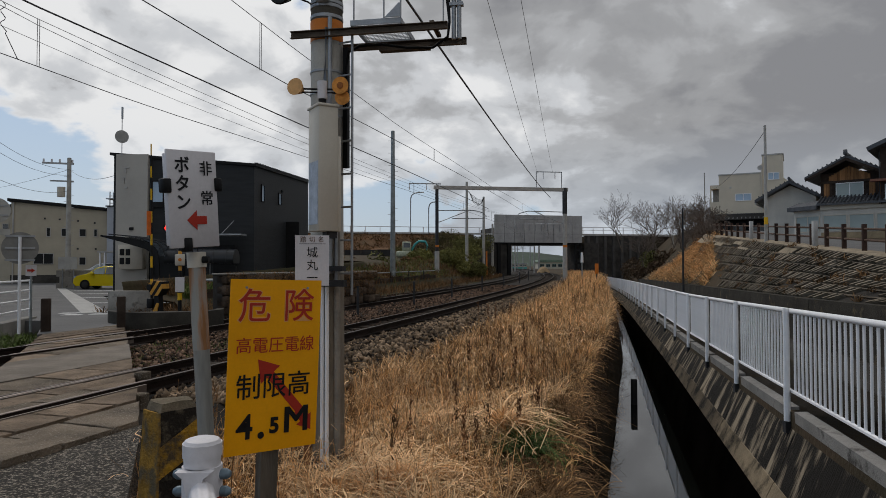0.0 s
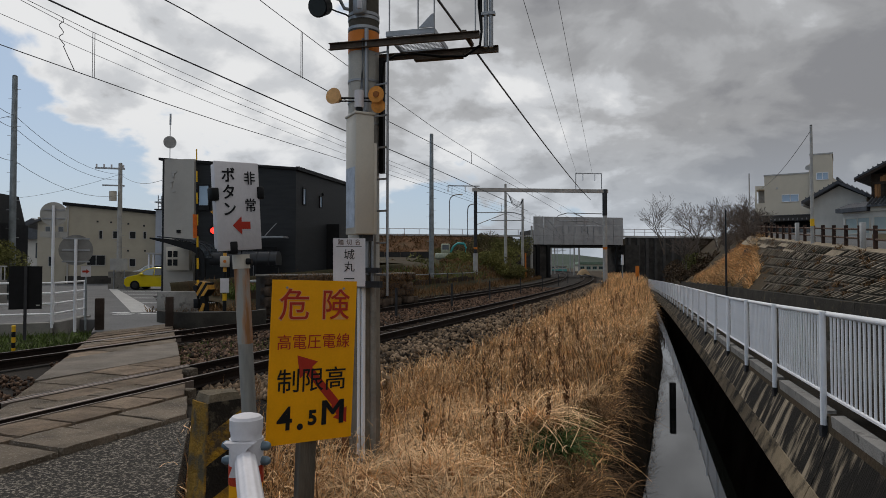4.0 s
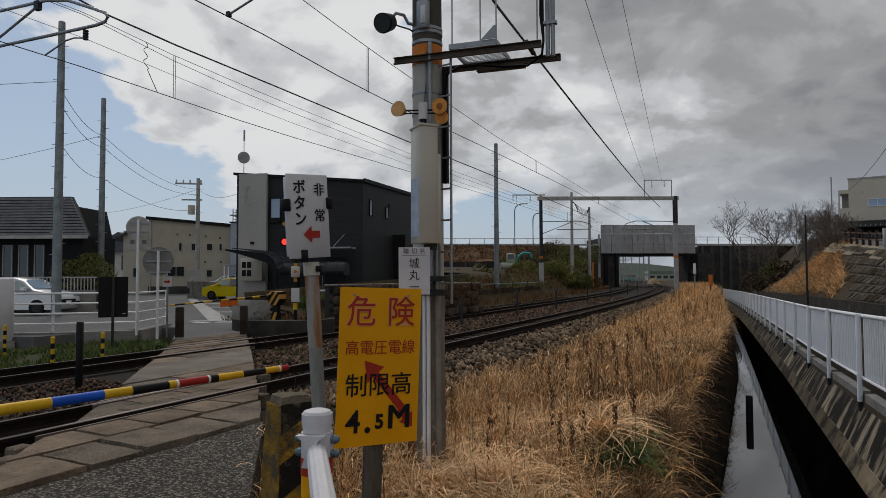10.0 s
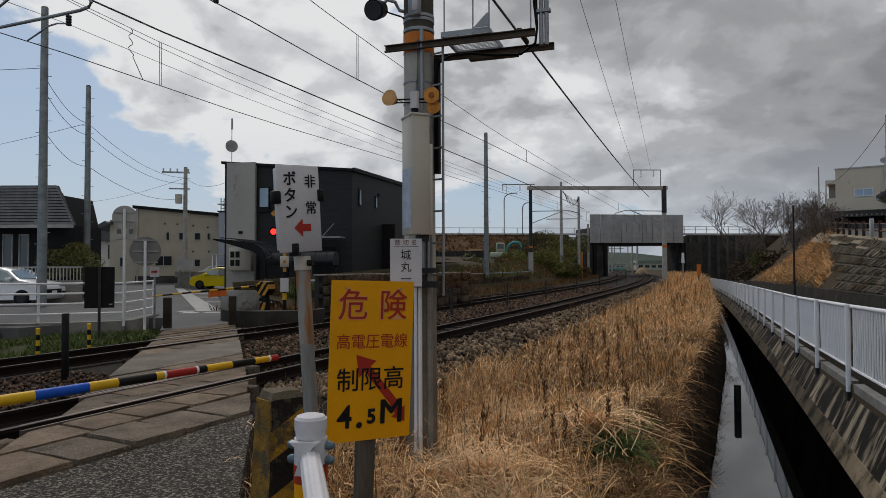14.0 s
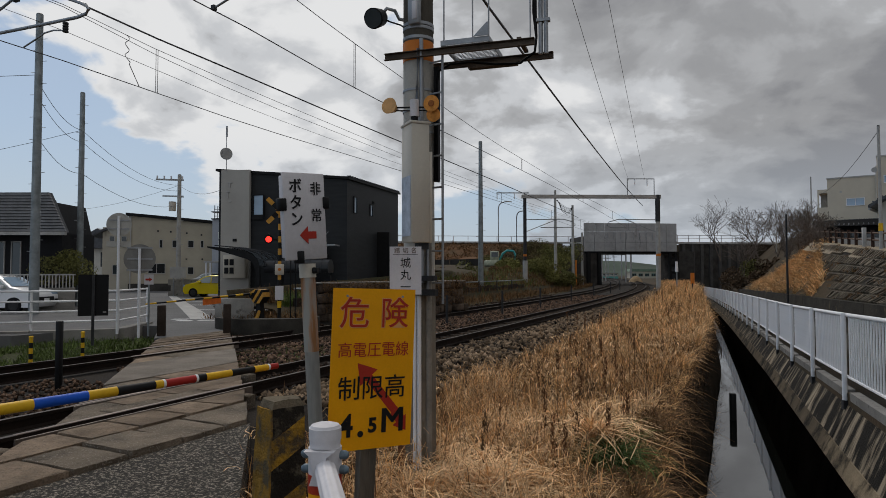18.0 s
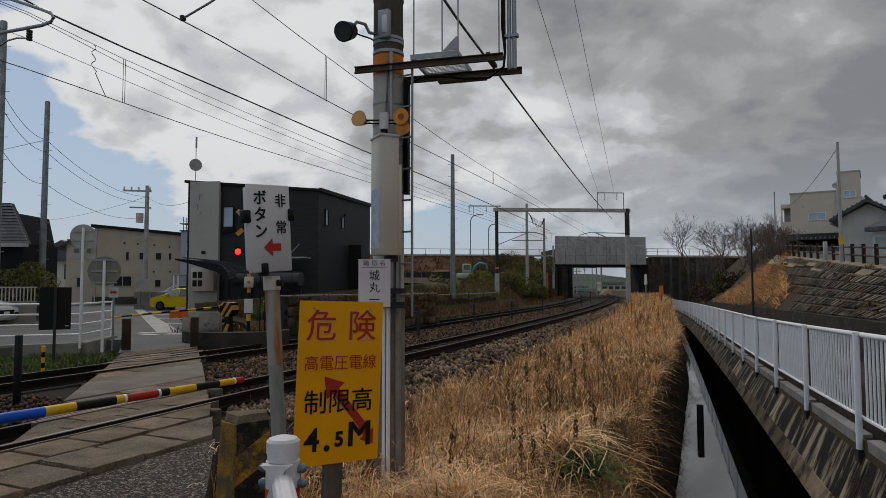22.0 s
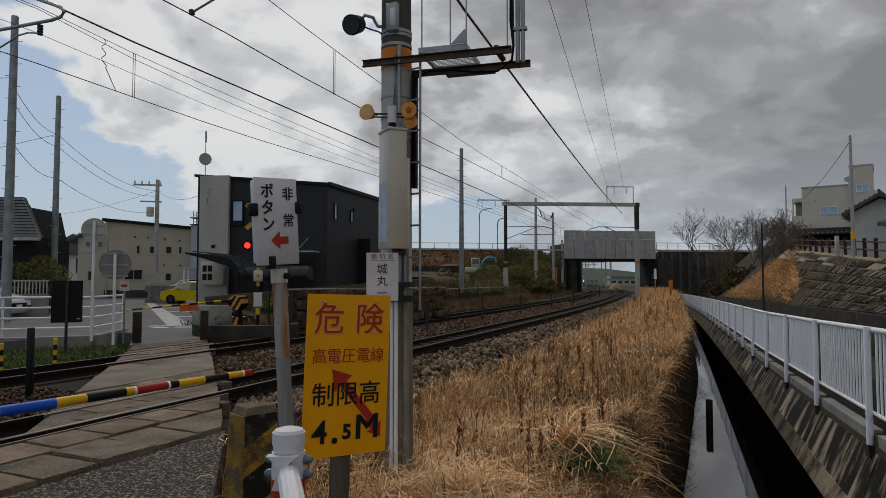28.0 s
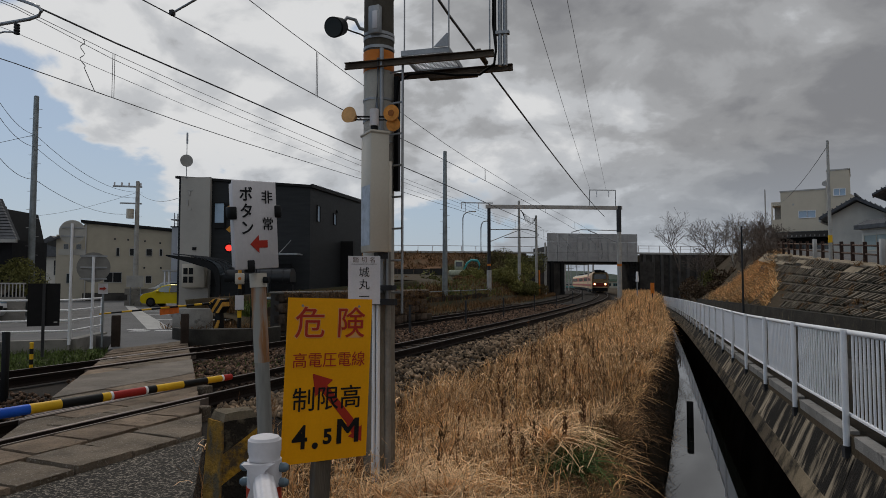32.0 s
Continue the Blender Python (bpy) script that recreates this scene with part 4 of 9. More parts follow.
def arrow(bm, cx, cz, ang, length, width, head, headw, d0=-0.0035, d1=-0.002):
    pts = [(0, -width / 2), (length - head, -width / 2), (length - head, -headw / 2), (length, 0), (length - head, headw / 2), (length - head, width / 2), (0, width / 2)]
    c, s = math.cos(ang), math.sin(ang)
    return prism(bm, [(cx + x * c - y * s, cz + x * s + y * c) for x, y in pts], d0, d1)


# ---------------------------------------------------------------- height limit sign
def height_sign():
    m, w, h = plate_frame((-1.155, 4.05, 1.50), (-0.687, 4.42, 1.48), (-1.138, 4.08, 0.45))
    t = thing("warning_sign", m, "yellow height limit warning sign with red and black lettering", "sign")
    part("plate", B(-w / 2, 0, -h / 2, w / 2, 0.003, h / 2), YELLOW, t)
    part("post", box(bmesh.new(), -0.055, 0.02, -h / 2 - 0.75, 0.055, 0.10, h / 2 - 0.1), mat("weathered_post", (0.12, 0.105, 0.085), 0.9, 0, 5, 0.4, 0.5, 40, color2=(0.05, 0.045, 0.037), stretch=(1, 1, 0.15)), t, "weathered grey square sign post")
    for dx in (-0.2, 0.2):
        part("bolt", R((dx, -0.006, h / 2 - 0.05), (dx, 0, h / 2 - 0.05), 0.008, seg=8), STEEL, t)
    k = w / 0.6
    for ch, x in (("危", -0.145), ("険", 0.145)):
        lettering(ch, 0.215 * k, at_face(x * k, 0.352 * h / 1.05, -0.0025), PINK, t, weight=0.006)
        lettering(ch, 0.215 * k, at_face(x * k, 0.352 * h / 1.05, -0.004), RED, t, weight=0.001)
    for i, ch in enumerate("高電圧電線"):
        lettering(ch, 0.105 * k, at_face((-0.205 + 0.104 * i) * k, 0.118 * h / 1.05), RED, t)
    bm = bmesh.new()
    arrow(bm, 0.235 * k, -0.36 * h / 1.05, math.atan2(0.40, -0.345), 0.53 * k, 0.055 * k, 0.13 * k, 0.16 * k, -0.0022, -0.001)
    part("arrow", bm, RED, t, "red slanting double arrow")
    bm = bmesh.new()
    arrow(bm, 0.165 * k, -0.29 * h / 1.05, math.atan2(-0.39, 0.27), 0.165 * k, 0.055 * k, 0.09 * k, 0.12 * k, -0.0021, -0.001)
    part("arrow", bm, RED, t)
    for ch, x in (("制", -0.165), ("限", 0.0), ("高", 0.165)):
        lettering(ch, 0.165 * k, at_face(x * k, -0.135 * h / 1.05, -0.004), TEXTBLACK, t, weight=0.0008)
    lettering("4", 0.21 * k, at_face(-0.18 * k, -0.37 * h / 1.05, -0.004), TEXTBLACK, t, weight=0.0035)
    lettering(".", 0.21 * k, at_face(-0.075 * k, -0.37 * h / 1.05, -0.004), TEXTBLACK, t, weight=0.008)
    lettering("5", 0.13 * k, at_face(0.01 * k, -0.375 * h / 1.05, -0.004), TEXTBLACK, t, weight=0.005)
    for dx, dd in ((-0.005, -0.0041), (0, -0.0044), (0.005, -0.0047)):
        lettering("M", 0.235 * k, at_face((0.155 + dx) * k, -0.355 * h / 1.05, dd), TEXTBLACK, t)


height_sign()


# ---------------------------------------------------------------- emergency button sign on a leaning pipe
def button_sign():
    m, w, h = plate_frame((-0.945, 2.64, 2.025), (-0.82, 2.82, 2.04), (-0.94, 2.65, 1.645))
    t = thing("button_sign", m, "white emergency button sign with red arrow on leaning rusty pipe", "sign")
    part("plate", box(bmesh.new(), -w / 2, 0, -h / 2, w / 2, 0.012, h / 2, bev=0.003), WHITEOLD, t)
    part("back_box", box(bmesh.new(), -w / 2 + 0.012, 0.012, -h / 2 + 0.01, w / 2 - 0.012, 0.05, h / 2 - 0.012, bev=0.004), WHITEOLD, t)
    for x, z in ((-w / 2 - 0.004, 0.05), (w / 2 + 0.004, 0.06), (-0.035, -h / 2 + 0.012)):
        part("clip", box(bmesh.new(), x - 0.017, -0.008, z - 0.027, x + 0.017, 0.03, z + 0.027, bev=0.004), BLACK, t, "black rubber clip")
    for i, ch in enumerate("ボタン"):
        lettering(ch, 0.068, at_face(-0.048, 0.128 - 0.072 * i), TEXTBLACK, t, weight=0.0012)
    for ch, z in (("非", 0.118), ("常", 0.0)):
        lettering(ch, 0.062, at_face(0.058, z), TEXTBLACK, t, weight=0.0004)
    bm = bmesh.new()
    arrow(bm, 0.052, -0.083, math.pi, 0.088, 0.032, 0.044, 0.078)
    part("arrow", bm, RED, t, "red arrow")
    inv = m.inverted()
    top, low = Vector((-0.889, 2.80, 1.655)), Vector((-0.788, 2.81, -0.05))
    part("pipe", R(inv @ low, inv @ (top - (top - low) * 0.09), 0.0315, seg=18), mat("weathered_pipe", (0.30, 0.29, 0.265), 0.7, 0.1, 6, 0.3, 0.3, 60, color2=(0.17, 0.17, 0.155), spots=((0.22, 0.125, 0.06), 7, 0.33), stretch=(1, 1, 0.15)), t, "weathered grey pipe")
    part("pipe_top", R(inv @ (top - (top - low) * 0.24), inv @ (top - (top - low) * 0.03), 0.0325, seg=18), mat("rusty_pipe", (0.34, 0.16, 0.07), 0.9, 0, 9, 0.45, 0.3, 60, spots=((0.32, 0.31, 0.28), 10, 0.46), stretch=(1, 1, 0.12)), t, "rusty pipe head")
    part("clamp", R(inv @ (top - (top - low) * 0.048), inv @ (top - (top - low) * 0.012), 0.037, seg=18), BOXGREY, t, "grey clamp band")
    part("clamp_bolt", R(inv @ (top + Vector((0.035, -0.02, -0.05))), inv @ (top + Vector((0.06, -0.02, -0.05))), 0.014, seg=8), BLACK, t)


button_sign()


# ---------------------------------------------------------------- guard pipe with its post
def guard_pipe():
    t = thing("guard_rail", Matrix.Translation((-0.386, 1.52, 0)), "white pipe guard rail with a capped end post", "guard rail")
    part("post", R((0, 0, -0.1), (0, 0, 1.195), 0.036, seg=24), WHITEOLD, t, smooth=False)
    bm = bmesh.new()
    rod(bm, (0, 0, 1.197), (0, 0, 1.224), 0.0385, seg=32)
    rod(bm, (0, 0, 1.19), (0, 0, 1.197), 0.0365, seg=32)
    rod(bm, (0, 0, 1.222), (0, 0, 1.230), 0.0385, 0.033, seg=24)
    rod(bm, (0, 0, 1.230), (0, 0, 1.234), 0.033, 0.02, seg=24)
    part("cap", bm, WHITEOLD, t, "rounded white plastic cap")
    part("clamp", R((0, 0, 1.10), (0, 0, 1.178), 0.0395, seg=24), WHITEOLD, t)
    part("saddle", prism(bmesh.new(), [(-0.036, 1.178), (-0.02, 1.165), (-0.012, 1.13), (-0.022, 1.10), (0.022, 1.10), (0.012, 1.13), (0.02, 1.165), (0.036, 1.178)], -0.052, -0.03), WHITEOLD, t)
    for z in (1.125, 1.16):
        for s in (-1, 1):
            part("bolt", rod(R((s * 0.034, 0.0, z), (s * 0.050, 0.0, z), 0.011, seg=12), (s * 0.050, 0, z), (s * 0.058, 0, z), 0.011, 0.006, seg=12), mat("bolt_zinc", (0.15, 0.20, 0.235), 0.5, 0.4, 8, 0.3, 0.1), t, "bluish zinc bolt")
    a, d = Vector((0.016, -0.045, 1.135)), Vector((0.27, -0.65, -0.01))
    bm = bmesh.new()
    tube(bm, [a - d * 0.03, a - d * 0.022, a - d * 0.005, a + d * 0.03, a + d, a + d * 2.2], 0.0245, 60, 0.035, [0.009, 0.019, 0.024, 0.0245, 0.0245, 0.0245])
    part("rail_pipe", bm, WHITEOLD, t)
    part("reflector_band", R((0, 0, 1.075), (0, 0, 1.118), 0.0405, seg=24), mat("reflector_red", (0.55, 0.05, 0.02), 0.4), t, "red reflective band")
    part("reflector_band", R((0, 0, 0.86), (0, 0, 1.075), 0.0392, seg=24), YELLOW, t, "orange reflective band")


guard_pipe()


# ---------------------------------------------------------------- yellow and black concrete stub
def stub_post():
    STUBY = mat("stub_yellow", (0.40, 0.22, 0.025), 0.9, 0, 7, 0.45, 0.9, 50, spots=((0.085, 0.062, 0.038), 6, 0.50))
    STUBB = mat("stub_black", (0.022, 0.018, 0.014), 0.95, 0, 7, 0.4, 0.9, 50, spots=((0.12, 0.10, 0.07), 8, 0.40))
    STUBTOP = mat("stub_concrete", (0.17, 0.138, 0.095), 0.95, 0, 8, 0.3, 0.8, 80)
    t = thing("concrete_post", Matrix.Translation((-1.39, 3.78, 0)) @ Matrix.Rotation(radians(50), 4, "Z"), "stubby yellow and black painted concrete post", "post")
    def ring(z):
        f = 1 - z / 0.84
        return [(-0.103 - 0.03 * f, -0.088 - 0.02 * f, z), (0.103 + 0.01 * f, -0.088 - 0.02 * f, z), (0.103 + 0.01 * f, 0.088 + 0.03 * f, z), (-0.103 - 0.03 * f, 0.088 + 0.03 * f, z)]
    cuts = [(-0.1, 0.30, STUBY), (0.30, 0.51, STUBB), (0.51, 0.68, STUBY), (0.68, 0.80, STUBB)]
    for z0, z1, mt in cuts:
        bm = bmesh.new()
        lo, hi = ring(z0), ring(z1)
        sl = -0.06
        lo = [(x, y, z + (sl if x < 0 else -sl) * (z0 > 0)) for x, y, z in lo]
        hi = [(x, y, z + (sl if x < 0 else -sl) * (z1 < 0.75)) for x, y, z in hi]
        a, b = [bm.verts.new(p) for p in lo], [bm.verts.new(p) for p in hi]
        for i in range(4):
            bm.faces.new((a[i], a[(i + 1) % 4], b[(i + 1) % 4], b[i]))
        bm.faces.new(a[::-1]), bm.faces.new(b)
        bmesh.ops.subdivide_edges(bm, edges=bm.edges[:], cuts=3, use_grid_fill=True)
        for v in bm.verts:
            n = noise.noise_vector(v.co * 14)
            v.co += Vector((n.x, n.y, 0)) * 0.006
        part("painted_band", bm, mt, t)
    side = bmesh.new()
    lo, hi = ring(-0.1), ring(0.80)
    slabv = [side.verts.new((x + dx, y, z)) for x, y, z in (lo[0], lo[3], hi[3], hi[0]) for dx in (-0.012, 0.0)]
    for f in ((0, 2, 4, 6), (7, 5, 3, 1), (0, 1, 3, 2), (2, 3, 5, 4), (4, 5, 7, 6), (6, 7, 1, 0)):
        side.faces.new([slabv[k] for k in f])
    bmesh.ops.recalc_face_normals(side, faces=side.faces[:])
    bmesh.ops.subdivide_edges(side, edges=[e for e in side.edges if e.calc_length() > 0.05], cuts=5, use_grid_fill=True)
    for v in side.verts:
        v.co.x += 0.008 * noise.noise(v.co * 17)
    part("worn_side", side, mat("stub_side", (0.30, 0.165, 0.03), 0.95, 0, 6, 0.45, 0.9, 50, spots=((0.11, 0.088, 0.055), 7, 0.46)), t, "worn side with flaking yellow paint")
    bm = bmesh.new()
    a = [bm.verts.new(p) for p in ring(0.80)]
    b = [bm.verts.new((x * 0.86, y * 0.82, 0.845)) for x, y, _ in ring(0.84)]
    for i in range(4):
        bm.faces.new((a[i], a[(i + 1) % 4], b[(i + 1) % 4], b[i]))
    bm.faces.new(a[::-1]), bm.faces.new(b)
    bmesh.ops.subdivide_edges(bm, edges=bm.edges[:], cuts=5, use_grid_fill=True)
    for v in bm.verts:
        n = noise.noise_vector(v.co * 11)
        v.co += n * 0.012
    part("top", bm, STUBTOP, t, "bare chipped concrete top")


stub_post()


# ---------------------------------------------------------------- crossing mast with its boxes
def crossing_mast():
    t = thing("railway_mast", Matrix.Translation((-0.995, 6.4, 0)) @ Matrix.Rotation(radians(-18.5), 4, "Z"), "grey concrete railway mast with steel bands and an orange mark", "mast")
    part("shaft", R((0, 0, -0.6), (-0.02, 0, 3.72), 0.158, 0.152, seg=24), mat("mast_concrete", (0.45, 0.43, 0.385), 0.85, 0, 2.2, 0.2, 0.4, 60), t)
    part("shaft_upper", R((-0.02, 0, 3.72), (-0.04, 0, 9.5), 0.152, 0.128, seg=24), mat("mast_dark", (0.085, 0.075, 0.06), 0.9, 0, 4, 0.3, 0.4, 50), t, "dark brown upper mast")
    part("orange_mark", R((-0.02, 0, 3.70), (-0.022, 0, 3.90), 0.155, seg=24), ORANGE, t, "orange painted band")
    for z in (2.98, 3.19, 3.4):
        part("band", R((-0.016, 0, z), (-0.016, 0, z + 0.02), 0.161, seg=24), STEEL, t, "steel strap")
    for z in (3.92, 4.02, 4.06, 4.48, 4.52):
        part("band", R((-0.02, 0, z), (-0.02, 0, z + 0.03), 0.157, seg=24), STEEL, t, "steel strap")
    part("plate_box", box(bmesh.new(), -0.03, -0.205, 4.04, 0.09, -0.14, 4.32, bev=0.006), STEEL, t)
    part("plate_box", box(bmesh.new(), 0.02, -0.215, 4.08, 0.075, -0.205, 4.26, bev=0.004), WHITEOLD, t)
    # twin channel beams and mesh platform, turned a little towards the road
    T = Matrix.Rotation(radians(8.5), 4, "Z")
    BEAM = mat("weathered_beam", (0.11, 0.085, 0.065), 0.8, 0.2, 5, 0.4, 0.4, 50)
    for y, x0, x1 in ((-0.17, -0.31, 1.19), (0.27, -0.07, 1.30)):
        part("beam", box(bmesh.new(), x0, y - 0.003, 3.712, x1, y + 0.003, 3.766, T), BEAM, t, "weathered steel channel beam")
        part("beam_flange", box(bmesh.new(), x0, y - 0.035, 3.766, x1, y + 0.003, 3.772, T), BEAM, t)
        part("beam_flange", box(bmesh.new(), x0, y - 0.035, 3.706, x1, y + 0.003, 3.712, T), BEAM, t)
    part("cross_piece", box(bmesh.new(), 1.02, -0.17, 3.775, 1.06, 0.22, 3.80, T), BEAM, t)
    part("plank", box(bmesh.new(), 0.45, 0.18, 3.665, 0.95, 0.26, 3.705, T), BEAM, t)
    for x0, y0, x1, y1 in ((0.29, -0.22, 0.30, 0.34), (0.76, -0.22, 0.77, 0.34), (0.29, -0.23, 0.77, -0.22), (0.29, 0.34, 0.77, 0.35)):
        part("tray_edge", box(bmesh.new(), x0, y0, 3.775, x1, y1, 3.825, T), STEEL, t)
    bm = bmesh.new()
    for i in range(13):
        x = 0.305 + i * 0.036
        box(bm, x, -0.22, 3.785, x + 0.005, 0.34, 3.79, T)
    for j in range(15):
        y = -0.21 + j * 0.037
        box(bm, 0.30, y, 3.785, 0.76, y + 0.005, 3.79, T)
    part("grating", bm, STEEL, t, "open steel mesh platform")
    part("gusset", prism(bmesh.new(), [(0.62, 3.825), (0.77, 3.825), (0.765, 3.95), (0.75, 3.95)], -0.25, -0.238, T), STEEL, t)
    for x, z in ((0.29, 5.1), (0.58, 5.1), (0.74, 5.0), (1.14, 5.1)):
        part("hanger_rod", R(T @ Vector((x, -0.12, 3.78)), T @ Vector((x, -0.12, z)), 0.007, seg=6), STEEL, t)
    for x in (1.21, 1.26):
        part("upright", R(T @ Vector((x, 0.05, 3.69)), T @ Vector((x, 0.05, 6.5)), 0.022, seg=10), STEEL, t, "galvanised upright")
    part("upright_clamp", box(bmesh.new(), 1.17, 0.02, 4.0, 1.3, 0.08, 4.03, T), STEEL, t)
    for k in range(2):
        part("cable", tube(bmesh.new(), [T @ Vector(p) for p in ((1.17 - 0.02 * k, 0.03, 6.4), (1.165 - 0.02 * k, 0.03, 4.1), (1.17, 0.04, 3.85), (1.15, 0.06, 3.72), (1.0, 0.1, 3.64), (0.75, 0.12, 3.66), (0.5, 0.1, 3.70), (0.3, 0.04, 3.68), (0.2, -0.02, 3.60), (0.18, -0.03, 3.4), (0.18, -0.03, 2.5))], 0.013, 8), BLACK, t, "black cable")
    # conduits and ladder
    for x, r in ((0.03, 0.018), (0.078, 0.02)):
        part("conduit", R((x, -0.165, -0.4), (x, -0.165, 1.5), r, seg=10), WHITE, t, "pale plastic conduit")
    part("conduit", R((0.10, -0.145, 1.5), (0.09, -0.145, 3.9), 0.02, seg=10), STEEL, t)
    part("conduit", tube(bmesh.new(), [(0.15, -0.12, 1.4), (0.145, -0.12, 2.6), (0.05, -0.165, 3.3), (0.06, -0.16, 3.8)], 0.014, 8), STEEL, t)
    part("pipe", R((0.145, -0.09, -0.5), (0.14, -0.09, 2.95), 0.03, seg=12), mat("cable_pipe", (0.24, 0.22, 0.19), 0.7, 0, 4, 0.3, 0.2, 40), t, "grey cable pipe")
    part("dark_board", box(bmesh.new(), 0.15, 0.0, 2.5, 0.20, 0.05, 3.65), BLACK, t, "long black cable cover")
    for dy in (0.0,):
        part("ladder_rail", R((0.29, dy - 0.08, 1.3), (0.29, dy - 0.08, 3.85), 0.013, seg=8), STEEL, t)
    for k in range(8):
        z = 1.5 + k * 0.31
        part("rung", R((0.14, -0.06, z), (0.29, -0.08, z), 0.010, seg=6), STEEL, t)
    part("step_bracket", box(bmesh.new(), 0.05, -0.2, 1.52, 0.25, -0.12, 1.57), STEELDARK, t)
    part("step_bracket", box(bmesh.new(), -0.02, -0.21, 1.38, 0.27, -0.14, 1.44), STEELDARK, t)
    # peeling coat; its dark tone also paints the shadows on the lower mast
    part("base_coat", R((0, 0, -0.6), (-0.01, 0, 1.5), 0.1605, 0.1595, seg=24), mat("mast_base", (0.20, 0.175, 0.14), 0.9, 0, 4, 0.4, 0.5, 40, spots=((0.26, 0.25, 0.23), 5, 0.35), stretch=(1, 1, 0.3)), t, "peeling lower mast coat, darkened for shadows")
    part("rust_bar", box(bmesh.new(), -0.16, -0.16, -0.4, -0.10, -0.12, 1.32), RUST, t, "flaking rusty upright bar")
    # hook and clamp of the floodlight
    lamp = thing("floodlight", Matrix.Translation((-1.40, 6.25, 4.13)), "black round floodlight on a short bent arm", "lamp")
    part("housing", R((-0.02, -0.09, -0.035), (0.01, 0.06, 0.03), 0.10, 0.085, seg=24), BLACK, lamp)
    part("lens", R((-0.022, -0.1, -0.039), (-0.0205, -0.0905, -0.036), 0.088, seg=24), GLASS, lamp)
    part("arm", tube(bmesh.new(), [(0.02, 0.04, 0.04), (0.08, 0.06, 0.12), (0.16, 0.08, 0.1), (0.2, 0.1, 0.02), (0.34, 0.14, 0.0)], 0.018, 8), STEEL, lamp)
    part("cable", tube(bmesh.new(), [(0.03, 0.05, 0.02), (0.12, 0.06, -0.02), (0.22, 0.08, -0.05), (0.36, 0.1, -0.15)], 0.008, 6), BLACK, lamp)
    # relay box
    bx = thing("relay_box", Matrix.Translation((-0.985, 6.05, 1.88)) @ Matrix.Rotation(radians(32), 4, "Z"), "tall beige steel relay box with a faded sticker", "box")
    part("cabinet", box(bmesh.new(), -0.09, -0.14, 0.0, 0.09, 0.12, 1.11, bev=0.006), BOXGREY, bx)
    part("side_box", box(bmesh.new(), 0.09, -0.13, 0.0, 0.125, 0.12, 0.85, bev=0.004), BOXGREY, bx)
    part("lid", box(bmesh.new(), -0.10, -0.15, 1.105, 0.10, 0.13, 1.13, bev=0.004), BOXGREY, bx)
    part("sticker", B(-0.0945, -0.12, 0.06, -0.0905, 0.10, 0.62), mat("faded_sticker", (0.42, 0.46, 0.52), 0.6, 0, 9, 0.25, 0), bx, "faded bluish sticker")
    part("bracket", B(0.02, -0.05, -0.06, 0.12, 0.05, 0.0), STEELDARK, bx)
    # pair of horn speakers
    sp = thing("horn_speakers", Matrix.Translation((-0.99, 6.05, 3.15)), "pair of weathered orange horn speakers", "speaker")
    part("body", R((0, 0, -0.07), (0, 0, 0.09), 0.045, seg=12), WHITEOLD, sp, "off-white junction body")
    part("base", R((0, 0, -0.14), (0, 0, -0.07), 0.035, seg=12), BLACK, sp)
    HORN = mat("horn_orange", (0.66, 0.27, 0.06), 0.75, 0, 9, 0.3, 0.2, 60, spots=((0.25, 0.09, 0.03), 14, 0.3))
    HORNPALE = mat("horn_faded", (0.68, 0.38, 0.16), 0.75, 0, 9, 0.2, 0.2, 60)
    part("arm", R((-0.22, -0.02, 0.02), (0.2, 0.02, 0.02), 0.009, seg=6), BLACK, sp)
    part("arm", R((-0.22, -0.02, -0.01), (0.2, 0.02, -0.01), 0.007, seg=6), BLACK, sp)
    part("horn", R((-0.235, -0.06, 0.03), (-0.20, 0.05, 0.02), 0.078, 0.03, seg=24), HORNPALE, sp, "faded orange horn mouth")
    part("horn", R((0.175, -0.09, 0.03), (0.20, 0.03, 0.03), 0.078, 0.03, seg=24), HORN, sp, "orange horn mouth")
    part("horn", R((0.19, -0.06, -0.07), (0.21, 0.06, -0.06), 0.068, 0.03, seg=20), HORN, sp)
    part("horn_throat", R((0.173, -0.096, 0.03), (0.175, -0.089, 0.03), 0.03, seg=12), mat("horn_core", (0.28, 0.10, 0.03), 0.8), sp)
    # name plate
    m, w, h = plate_frame((-1.17, 5.78, 1.835), (-0.885, 5.82, 1.835), (-1.17, 5.80, 1.40))
    pl = thing("name_plate", m, "white crossing name plate with black brush lettering", "sign")
    part("plate", box(bmesh.new(), -w / 2, 0, -h / 2, w / 2, 0.006, h / 2), WHITEOLD, pl)
    part("rule", B(-w / 2 + 0.03, -0.002, h / 2 - 0.075, w / 2 - 0.03, 0, h / 2 - 0.071), TEXTBLACK, pl)
    for i, ch in enumerate("踏切名"):
        lettering(ch, 0.055, at_face(-0.075 + 0.075 * i, h / 2 - 0.038), mat("faded_brown", (0.14, 0.09, 0.07), 0.8), pl)
    for i, ch in enumerate("城丸一"):
        lettering(ch, 0.10, at_face(0.0, 0.065 - 0.11 * i), TEXTBLACK, pl)
    part("strap", box(bmesh.new(), -0.03, 0.006, -0.2, 0.03, 0.2, 0.2), STEEL, pl)


crossing_mast()

